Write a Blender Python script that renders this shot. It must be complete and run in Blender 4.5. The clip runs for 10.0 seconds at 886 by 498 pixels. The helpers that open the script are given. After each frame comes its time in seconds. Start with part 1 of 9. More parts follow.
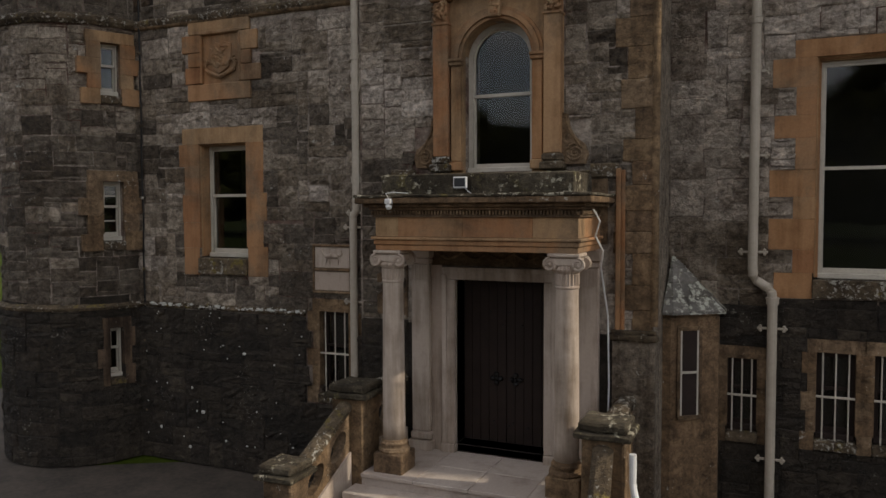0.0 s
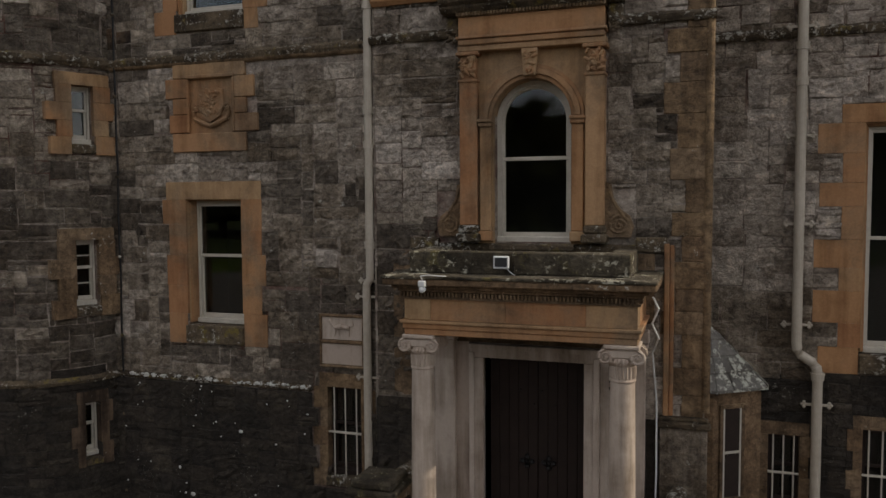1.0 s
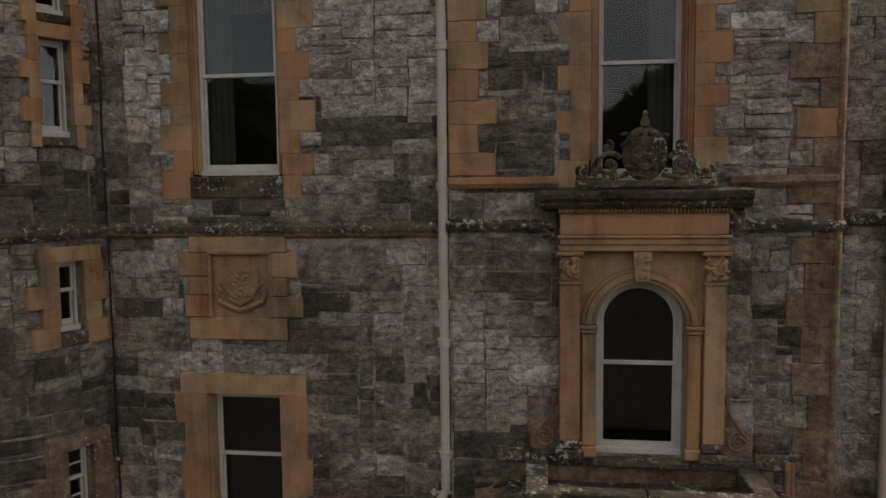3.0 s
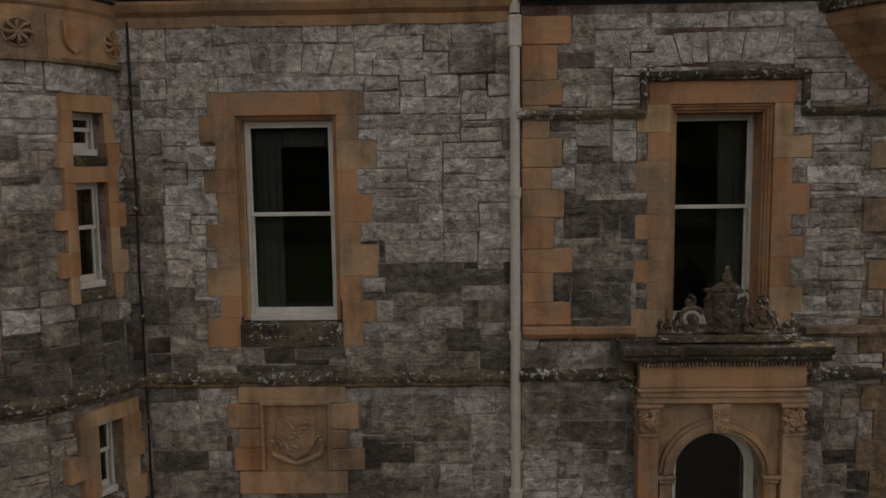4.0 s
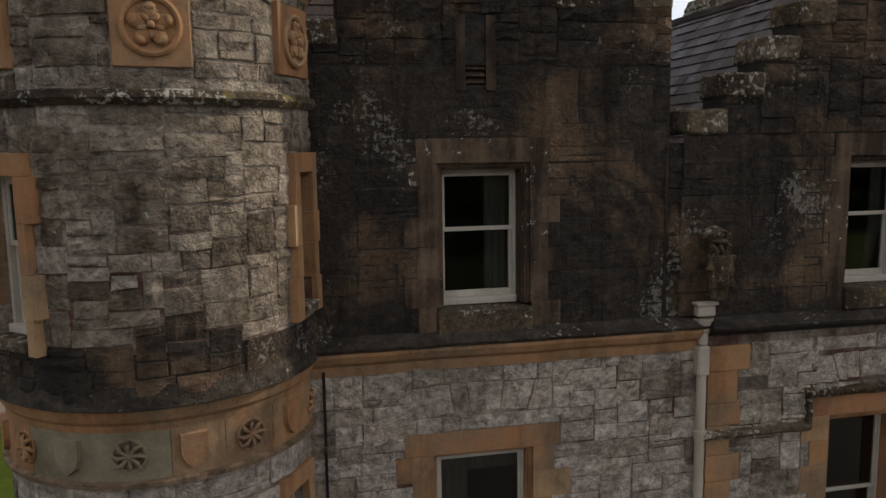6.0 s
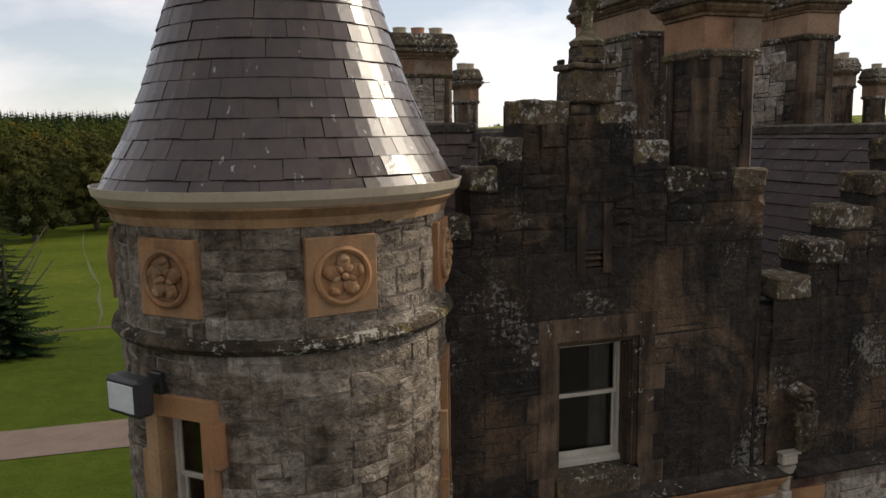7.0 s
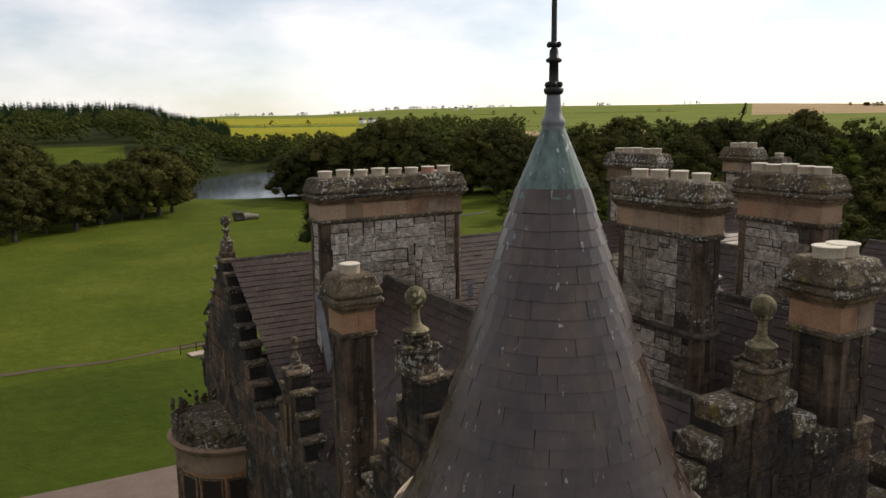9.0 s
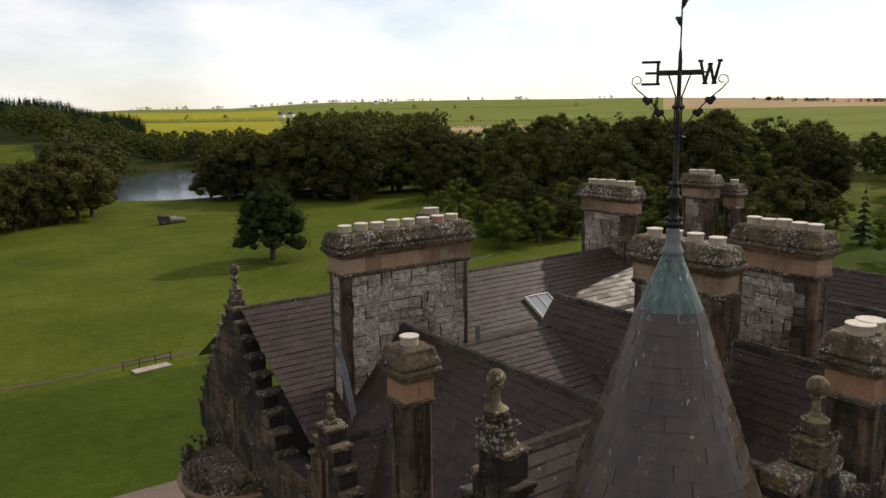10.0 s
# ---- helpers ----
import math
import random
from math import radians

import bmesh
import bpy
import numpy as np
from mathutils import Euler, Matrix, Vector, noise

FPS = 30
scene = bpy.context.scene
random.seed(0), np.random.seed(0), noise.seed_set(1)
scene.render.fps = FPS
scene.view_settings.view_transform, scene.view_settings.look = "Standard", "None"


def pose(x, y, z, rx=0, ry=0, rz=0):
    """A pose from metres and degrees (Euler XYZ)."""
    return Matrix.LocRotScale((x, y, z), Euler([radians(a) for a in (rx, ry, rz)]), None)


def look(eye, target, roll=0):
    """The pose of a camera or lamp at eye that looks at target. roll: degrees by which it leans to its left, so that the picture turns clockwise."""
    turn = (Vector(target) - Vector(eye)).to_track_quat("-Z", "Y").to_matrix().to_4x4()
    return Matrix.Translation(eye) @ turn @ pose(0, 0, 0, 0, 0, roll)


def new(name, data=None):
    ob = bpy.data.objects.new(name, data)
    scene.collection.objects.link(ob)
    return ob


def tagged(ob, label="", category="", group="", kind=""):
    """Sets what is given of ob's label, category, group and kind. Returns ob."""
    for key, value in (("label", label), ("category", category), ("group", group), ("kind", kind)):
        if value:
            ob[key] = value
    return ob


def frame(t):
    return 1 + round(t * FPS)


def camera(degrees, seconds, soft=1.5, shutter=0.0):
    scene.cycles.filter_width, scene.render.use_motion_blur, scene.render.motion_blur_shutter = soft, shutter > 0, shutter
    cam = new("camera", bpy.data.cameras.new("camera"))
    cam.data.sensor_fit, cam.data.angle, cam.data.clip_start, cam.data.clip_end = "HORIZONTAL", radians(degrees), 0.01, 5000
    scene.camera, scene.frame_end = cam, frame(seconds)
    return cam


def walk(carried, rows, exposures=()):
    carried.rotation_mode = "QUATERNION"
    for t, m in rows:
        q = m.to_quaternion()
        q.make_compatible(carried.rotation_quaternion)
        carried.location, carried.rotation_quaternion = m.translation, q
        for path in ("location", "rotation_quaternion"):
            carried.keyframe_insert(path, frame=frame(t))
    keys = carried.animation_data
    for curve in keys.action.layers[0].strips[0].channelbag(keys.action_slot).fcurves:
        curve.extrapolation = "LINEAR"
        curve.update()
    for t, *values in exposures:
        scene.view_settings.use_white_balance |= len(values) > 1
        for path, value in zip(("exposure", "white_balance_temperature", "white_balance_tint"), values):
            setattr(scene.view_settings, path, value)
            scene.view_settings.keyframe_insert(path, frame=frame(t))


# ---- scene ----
cam = camera(60.1, 10.0)
METRES, EYE, TILT, LEAN, TURN = 28.0, 4.7, -2.912, 0.215, 23.710
ROWS = [
    (0.0, 0.0, 0.0, 0.0, 0.0, 0.0, -0.0),
    (0.5, -0.0225, 0.0183, 0.0198, -2.36, -0.27, 0.2),
    (1.0, -0.0468, 0.0371, 0.0427, -4.87, -0.6, 0.4),
    (1.5, -0.0702, 0.0535, 0.065, -7.34, -0.92, 0.58),
    (2.0, -0.0967, 0.0712, 0.0915, -10.21, -1.27, 0.81),
    (2.5, -0.1213, 0.0874, 0.119, -12.94, -1.7, 1.01),
    (4.0, -0.2081, 0.1441, 0.2247, -22.47, -3.23, 1.65),
    (4.5, -0.239, 0.1633, 0.2623, -25.68, -3.79, 1.82),
    (5.0, -0.2728, 0.1848, 0.3032, -29.1, -4.29, 2.0),
    (5.5, -0.304, 0.2053, 0.3415, -32.22, -4.76, 2.18),
    (6.0, -0.3374, 0.2281, 0.3827, -35.42, -5.21, 2.35),
    (7.5, -0.4302, 0.2975, 0.5085, -43.94, -6.55, 2.66),
    (8.0, -0.4593, 0.3227, 0.5525, -47.01, -6.93, 2.73),
    (8.5, -0.4868, 0.3486, 0.5851, -49.87, -7.32, 2.89),
    (9.0, -0.5185, 0.3775, 0.6157, -52.98, -7.75, 3.01),
    (9.5, -0.549, 0.4048, 0.6447, -55.85, -8.11, 3.11),
    (10.0, -0.5845, 0.4359, 0.6773, -58.95, -8.58, 3.19),
]
walk(cam, [(t, pose(0, 0, EYE, TILT, LEAN, TURN) @ pose(METRES * x, METRES * y, METRES * z, 90 + pitch, roll, yaw)) for t, x, y, z, yaw, pitch, roll in ROWS])

# ---- world and light ----
SUN_AZ, SUN_EL = 80.5, 34.0  # degrees clockwise from +y; above the horizon
world = bpy.data.worlds.new("sky")
scene.world = world
world.use_nodes = True
wn, wl = world.node_tree.nodes, world.node_tree.links
wn.clear()
w_out = wn.new("ShaderNodeOutputWorld")
w_bg = wn.new("ShaderNodeBackground")
w_sky = wn.new("ShaderNodeTexSky")
w_sky.sky_type = 'NISHITA'
w_sky.sun_disc = False
w_sky.sun_elevation = radians(SUN_EL)
w_sky.sun_rotation = radians(SUN_AZ)
w_sky.dust_density = 0.35
w_sky.air_density = 0.9
w_tc = wn.new("ShaderNodeTexCoord")
w_map = wn.new("ShaderNodeMapping")
w_map.inputs["Scale"].default_value = (1.0, 1.0, 2.4)
w_noise = wn.new("ShaderNodeTexNoise")
w_noise.inputs["Scale"].default_value = 3.1
w_noise.inputs["Detail"].default_value = 7.0
w_noise.inputs["Roughness"].default_value = 0.55
w_ramp = wn.new("ShaderNodeValToRGB")
w_ramp.color_ramp.elements[0].position = 0.40
w_ramp.color_ramp.elements[0].color = (0.34, 0.34, 0.34, 1)
w_ramp.color_ramp.elements[1].position = 0.68
w_mix = wn.new("ShaderNodeMix")
w_mix.data_type = 'RGBA'
w_dot = wn.new("ShaderNodeVectorMath")
w_dot.operation = 'DOT_PRODUCT'
w_dot.inputs[1].default_value = (math.sin(radians(SUN_AZ)) * math.cos(radians(SUN_EL)), math.cos(radians(SUN_AZ)) * math.cos(radians(SUN_EL)), math.sin(radians(SUN_EL)))
w_glow = wn.new("ShaderNodeMapRange")
w_glow.inputs["From Min"].default_value, w_glow.inputs["From Max"].default_value = -1.0, 1.0
w_cloud = wn.new("ShaderNodeValToRGB")
for e, (p, c) in zip((w_cloud.color_ramp.elements[0], w_cloud.color_ramp.elements.new(0.5), w_cloud.color_ramp.elements[-1]),
                     ((0.0, (5.4, 5.3, 5.4, 1)), (0.5, (10.2, 9.6, 9.6, 1)), (0.85, (12.4, 11.8, 11.6, 1)))):
    e.position, e.color = p, c
wl.new(w_tc.outputs["Generated"], w_dot.inputs[0])
wl.new(w_dot.outputs["Value"], w_glow.inputs["Value"])
wl.new(w_glow.outputs["Result"], w_cloud.inputs["Fac"])
wl.new(w_cloud.outputs["Color"], w_mix.inputs["B"])
wl.new(w_tc.outputs["Generated"], w_map.inputs["Vector"])
wl.new(w_map.outputs["Vector"], w_noise.inputs["Vector"])
wl.new(w_noise.outputs["Fac"], w_ramp.inputs["Fac"])
wl.new(w_ramp.outputs["Color"], w_mix.inputs["Factor"])
wl.new(w_sky.outputs["Color"], w_mix.inputs["A"])
wl.new(w_mix.outputs["Result"], w_bg.inputs["Color"])
w_bg.inputs["Strength"].default_value = 0.105
wl.new(w_bg.outputs["Background"], w_out.inputs["Surface"])
sun_data = bpy.data.lights.new("sun", 'SUN')
sun_data.energy, sun_data.angle, sun_data.color = 2.9, radians(1.0), (1.0, 0.88, 0.72)
sun = new("sun", sun_data)
_a, _e = radians(SUN_AZ), radians(SUN_EL)
SUN_WAY = Vector((math.sin(_a) * math.cos(_e), math.cos(_a) * math.cos(_e), math.sin(_e)))
sun.matrix_world = look(SUN_WAY * 300, (0, 0, 0))


# ---- materials ----
def node_material(name):
    m = bpy.data.materials.new(name)
    m.use_nodes = True
    nt = m.node_tree
    bsdf = nt.nodes["Principled BSDF"]
    return m, nt, bsdf


def ramp_node(nt, fac, stops):
    r = nt.nodes.new("ShaderNodeValToRGB")
    el = r.color_ramp.elements
    if len(stops) == 1:
        stops = [(0.0, stops[0][1]), (1.0, stops[0][1])]
    while len(el) < len(stops):
        el.new(0.5)
    for e, (p, c) in zip(el, stops):
        e.position = p
        e.color = (*c, 1) if len(c) == 3 else c
    nt.links.new(fac, r.inputs["Fac"])
    return r.outputs["Color"]


def noise_node(nt, vec, scale, detail=5.0, rough=0.6, dist=0.0):
    n = nt.nodes.new("ShaderNodeTexNoise")
    n.inputs["Scale"].default_value = scale
    n.inputs["Detail"].default_value = detail
    n.inputs["Roughness"].default_value = rough
    n.inputs["Distortion"].default_value = dist
    if vec is not None:
        nt.links.new(vec, n.inputs["Vector"])
    return n.outputs["Fac"]


def mix_node(nt, fac, a, b, kind='MIX'):
    m = nt.nodes.new("ShaderNodeMix")
    m.data_type, m.blend_type = 'RGBA', kind
    for key, v in (("Factor", fac), ("A", a), ("B", b)):
        if isinstance(v, (int, float)):
            m.inputs[key].default_value = v
        elif isinstance(v, tuple):
            m.inputs[key].default_value = (*v, 1)
        else:
            nt.links.new(v, m.inputs[key])
    return m.outputs["Result"]


def math_node(nt, op, a, b=0.0):
    m = nt.nodes.new("ShaderNodeMath")
    m.operation = op
    for i, v in enumerate((a, b)):
        if isinstance(v, (int, float)):
            m.inputs[i].default_value = v
        else:
            nt.links.new(v, m.inputs[i])
    return m.outputs[0]


def position(nt):
    return nt.nodes.new("ShaderNodeNewGeometry").outputs["Position"]


def piece_random(nt):
    """One random number for each piece, joined or an object of its own."""
    isl = nt.nodes.new("ShaderNodeNewGeometry").outputs["Random Per Island"]
    ob = nt.nodes.new("ShaderNodeObjectInfo").outputs["Random"]
    return math_node(nt, 'FRACT', math_node(nt, 'ADD', isl, math_node(nt, 'MULTIPLY', ob, 7.31)))


def bump(nt, bsdf, height, strength, distance):
    b = nt.nodes.new("ShaderNodeBump")
    b.inputs["Strength"].default_value = strength
    b.inputs["Distance"].default_value = distance
    nt.links.new(height, b.inputs["Height"])
    nt.links.new(b.outputs["Normal"], bsdf.inputs["Normal"])


def stone_material(name, tones, stain, stain_scale=0.5, stain_lo=0.45, stain_hi=0.62, lichen=(0.62, 0.6, 0.52), lichen_at=0.68,
                   moss=None, moss_at=0.6, rough=0.9, relief=0.02, grain=14.0, speck=9.0, grain_mix=0.75, streak=0.0, brown=None, spread=0.0, patchy=0.3):
    """Weathered stone: a tone for each piece, soft dark stains, fine grain, pale lichen spots, moss if wanted."""
    m, nt, bsdf = node_material(name)
    pos = position(nt)
    rnd = piece_random(nt)
    n = len(tones)
    base = ramp_node(nt, rnd, [((i + 0.5) / n, c) for i, c in enumerate(tones)])
    fine = noise_node(nt, pos, grain, 8, 0.7)
    base = mix_node(nt, grain_mix, base, ramp_node(nt, fine, [(0.3, (0.45, 0.45, 0.45)), (0.7, (1.0, 1.0, 1.0))]), 'MULTIPLY')
    flat = nt.nodes.new("ShaderNodeMapping")
    flat.inputs["Scale"].default_value = (1.0, 1.0, 1.25)
    nt.links.new(pos, flat.inputs["Vector"])
    rock = noise_node(nt, flat.outputs["Vector"], 6.5, 10, 0.70, 0.2)
    crack = math_node(nt, 'ABSOLUTE', math_node(nt, 'SUBTRACT', noise_node(nt, pos, 4.0, 6, 0.66, 0.2), 0.5))
    # relief shading in the colour: pits and cracks darkened, high spots lightened
    if relief > 0.015:
        base = mix_node(nt, 0.55, base, ramp_node(nt, crack, [(0.0, (0.38, 0.36, 0.34)), (0.03, (1, 1, 1))]), 'MULTIPLY')
        base = mix_node(nt, 0.85, base, ramp_node(nt, rock, [(0.33, (0.40, 0.39, 0.38)), (0.5, (1.0, 1.0, 1.0)), (0.66, (1.5, 1.5, 1.5))]), 'MULTIPLY')
    if brown:
        warm = noise_node(nt, pos, 0.75, 6, 0.65, 0.5)
        base = mix_node(nt, ramp_node(nt, warm, [(0.47, (0, 0, 0)), (0.62, (0.85, 0.85, 0.85))]), base, mix_node(nt, 0.7, brown, ramp_node(nt, fine, [(0.3, (0.4, 0.4, 0.4)), (0.7, (1, 1, 1))]), 'MULTIPLY'))
    mid = noise_node(nt, pos, 2.2, 6, 0.65)
    big = noise_node(nt, pos, stain_scale, 5, 0.6, 0.4)
    s = math_node(nt, 'ADD', math_node(nt, 'MULTIPLY', big, 0.6), math_node(nt, 'MULTIPLY', mid, 0.4))
    if streak:
        mp = nt.nodes.new("ShaderNodeMapping")
        mp.inputs["Scale"].default_value = (5.0, 5.0, 0.45)
        nt.links.new(pos, mp.inputs["Vector"])
        s = math_node(nt, 'ADD', math_node(nt, 'MULTIPLY', s, 1 - streak), math_node(nt, 'MULTIPLY', noise_node(nt, mp.outputs["Vector"], 1.0, 5, 0.65), streak))
    if spread:
        s = math_node(nt, 'ADD', s, math_node(nt, 'MULTIPLY', math_node(nt, 'SUBTRACT', math_node(nt, 'FRACT', math_node(nt, 'MULTIPLY', rnd, 13.7)), 0.5), spread))
    fac = ramp_node(nt, s, [(stain_lo, (0, 0, 0)), (stain_hi, (1, 1, 1))])
    base = mix_node(nt, fac, base, mix_node(nt, 1.0, base, stain, 'MULTIPLY'))
    if moss:
        mo = noise_node(nt, pos, 3.5, 6, 0.7)
        base = mix_node(nt, ramp_node(nt, mo, [(moss_at, (0, 0, 0)), (moss_at + 0.08, (1, 1, 1))]), base, moss)
    spots = noise_node(nt, pos, speck, 6, 0.75)
    patch = noise_node(nt, pos, 1.1, 3, 0.5)
    sp = math_node(nt, 'ADD', math_node(nt, 'MULTIPLY', spots, 1 - patchy), math_node(nt, 'MULTIPLY', patch, patchy))
    base = mix_node(nt, ramp_node(nt, sp, [(lichen_at - 0.03, (0, 0, 0)), (lichen_at, (0.75, 0.75, 0.75))]), base, lichen)
    nt.links.new(base, bsdf.inputs["Base Color"])
    bsdf.inputs["Roughness"].default_value = rough
    bsdf.inputs["Specular IOR Level"].default_value = 0.35
    h = math_node(nt, 'ADD', math_node(nt, 'MULTIPLY', fine, 0.6), math_node(nt, 'MULTIPLY', rock, 1.8))
    if relief > 0.015:
        h = math_node(nt, 'ADD', h, math_node(nt, 'MULTIPLY', math_node(nt, 'MINIMUM', crack, 0.07), 5.0))
    bump(nt, bsdf, h, 0.95, relief)
    return m


GREY = [(0.43, 0.366, 0.302), (0.455, 0.39, 0.322), (0.48, 0.414, 0.345), (0.44, 0.372, 0.304), (0.50, 0.434, 0.366), (0.46, 0.386, 0.308), (0.45, 0.388, 0.325), (0.39, 0.33, 0.27), (0.41, 0.35, 0.29)]
M_RUBBLE = stone_material("rubble_stone", [(r * 1.62, g * 1.64, b * 1.65) for r, g, b in GREY], (0.45, 0.425, 0.40), 0.5, 0.48, 0.66, lichen_at=0.66, relief=0.07, spread=0.13)
M_MID = stone_material("weathered_rubble_stone", [(r * 1.40, g * 1.39, b * 1.35) for r, g, b in GREY], (0.42, 0.39, 0.36), 0.55, 0.45, 0.63, lichen_at=0.655, relief=0.08, streak=0.2, spread=0.18)
M_STAINED = stone_material("stained_rubble_stone", [(r * 1.12, g * 1.09, b * 1.01) for r, g, b in GREY], (0.34, 0.31, 0.27), 0.6, 0.42, 0.60, lichen_at=0.65, relief=0.07, streak=0.3, spread=0.13)
M_GRIMED_OR_SHADED = stone_material("grimed_or_shaded_rubble_stone", [(r * 0.5, g * 0.48, b * 0.44) for r, g, b in GREY], (0.45, 0.42, 0.38), 0.6, 0.45, 0.62, lichen_at=0.655, relief=0.08, streak=0.2, spread=0.2)
BLACK = [(0.052, 0.041, 0.030), (0.063, 0.049, 0.035), (0.043, 0.034, 0.025), (0.086, 0.067, 0.047), (0.055, 0.043, 0.031), (0.072, 0.055, 0.038)]
M_BLACK = stone_material("blackened_stone", BLACK, (0.42, 0.39, 0.35), 0.5, 0.42, 0.6, lichen=(0.29, 0.27, 0.225), lichen_at=0.612, patchy=0.5, relief=0.05, streak=0.5, speck=15.0, brown=(0.27, 0.172, 0.098))
M_PLINTH = stone_material("damp_black_plinth_stone", [(r * 1.05, g * 1.08, b * 1.1) for r, g, b in BLACK], (0.5, 0.48, 0.45), 0.5, 0.42, 0.6, lichen=(0.30, 0.28, 0.24), lichen_at=0.64, relief=0.05, speck=20.0)
M_MORTAR = stone_material("lime_mortar", [(0.40, 0.34, 0.275)], (0.32, 0.18, 0.155), 0.4, 0.46, 0.6, grain=40, lichen_at=0.7)
M_MORTAR_BLACK = stone_material("dark_mortar", [(0.048, 0.04, 0.031)], (0.5, 0.48, 0.45), 0.5, grain=40, lichen_at=0.7)
ORANGE = [(0.40, 0.208, 0.094), (0.43, 0.235, 0.108), (0.385, 0.20, 0.092), (0.42, 0.25, 0.124), (0.455, 0.30, 0.158), (0.385, 0.19, 0.086)]
M_SAND = stone_material("red_sandstone", ORANGE, (0.45, 0.39, 0.33), 0.8, 0.47, 0.64, lichen_at=0.70, grain=30, relief=0.006, grain_mix=0.4, streak=0.35, brown=(0.265, 0.186, 0.112))
M_BAND = stone_material("buff_sandstone", [(0.26, 0.175, 0.11), (0.42, 0.29, 0.19), (0.40, 0.22, 0.12), (0.32, 0.235, 0.165)], (0.45, 0.42, 0.38), 0.8, 0.47, 0.64, lichen_at=0.71, grain=24, relief=0.006)
M_BUFF_GREY = stone_material("greenish_buff_sandstone", [(0.27, 0.23, 0.15), (0.30, 0.255, 0.17)], (0.5, 0.47, 0.42), 0.8, 0.47, 0.64, lichen_at=0.71, grain=24, relief=0.006, grain_mix=0.4)
M_SAND_OLD = stone_material("sooty_sandstone", [(0.235, 0.152, 0.084), (0.275, 0.184, 0.10), (0.185, 0.122, 0.07), (0.30, 0.208, 0.124)],
                            (0.42, 0.40, 0.36), 0.9, 0.44, 0.6, lichen_at=0.65, grain=24, relief=0.016, grain_mix=0.6, streak=0.35)
M_PALE = stone_material("pale_sandstone", [(0.47, 0.388, 0.312), (0.50, 0.418, 0.342), (0.435, 0.352, 0.282)], (0.40, 0.36, 0.31), 0.8, 0.46, 0.64,
                        lichen_at=0.74, grain=24, relief=0.003, grain_mix=0.22, streak=0.5)
M_COPING = stone_material("mossy_coping", [(0.145, 0.108, 0.064), (0.175, 0.132, 0.082), (0.12, 0.09, 0.055)], (0.34, 0.31, 0.26), 1.2, 0.45, 0.6,
                          lichen=(0.52, 0.50, 0.43), lichen_at=0.578, moss=(0.17, 0.13, 0.035), moss_at=0.58, relief=0.03, speck=13.0, spread=0.1)
M_LEDGE = stone_material("black_weathered_ledge", [(0.07, 0.057, 0.042), (0.09, 0.072, 0.053)], (0.4, 0.37, 0.32), 1.2, 0.43, 0.58, lichen=(0.42, 0.40, 0.34), lichen_at=0.635, relief=0.03, speck=13.0)
M_PARAPET = stone_material("yellow_lichened_stone", [(0.12, 0.10, 0.065), (0.15, 0.125, 0.085)], (0.4, 0.37, 0.32), 1.6, 0.43, 0.58,
                          lichen=(0.50, 0.47, 0.36), lichen_at=0.585, moss=(0.12, 0.10, 0.035), moss_at=0.58, relief=0.03, speck=7.0)
M_SOOT_SAND = stone_material("blackened_sandstone", [(0.15, 0.10, 0.062), (0.18, 0.122, 0.075), (0.13, 0.086, 0.054), (0.20, 0.138, 0.088)],
                          (0.22, 0.20, 0.18), 0.9, 0.42, 0.55, lichen_at=0.635, grain=24, relief=0.01, streak=0.4)
M_BALL = stone_material("yellow_lichened_ball_stone", [(0.22, 0.185, 0.10), (0.26, 0.215, 0.12)], (0.4, 0.37, 0.32), 1.6, 0.48, 0.62,
                        lichen=(0.50, 0.46, 0.30), lichen_at=0.57, moss=(0.17, 0.14, 0.04), moss_at=0.56, relief=0.02, speck=7.0)
M_FLAG = stone_material("flagstone", [(0.48, 0.412, 0.355), (0.52, 0.452, 0.385), (0.445, 0.376, 0.32)], (0.5, 0.46, 0.42), 0.7, 0.5, 0.68, lichen_at=0.75, grain=20,
                        relief=0.002, grain_mix=0.3)


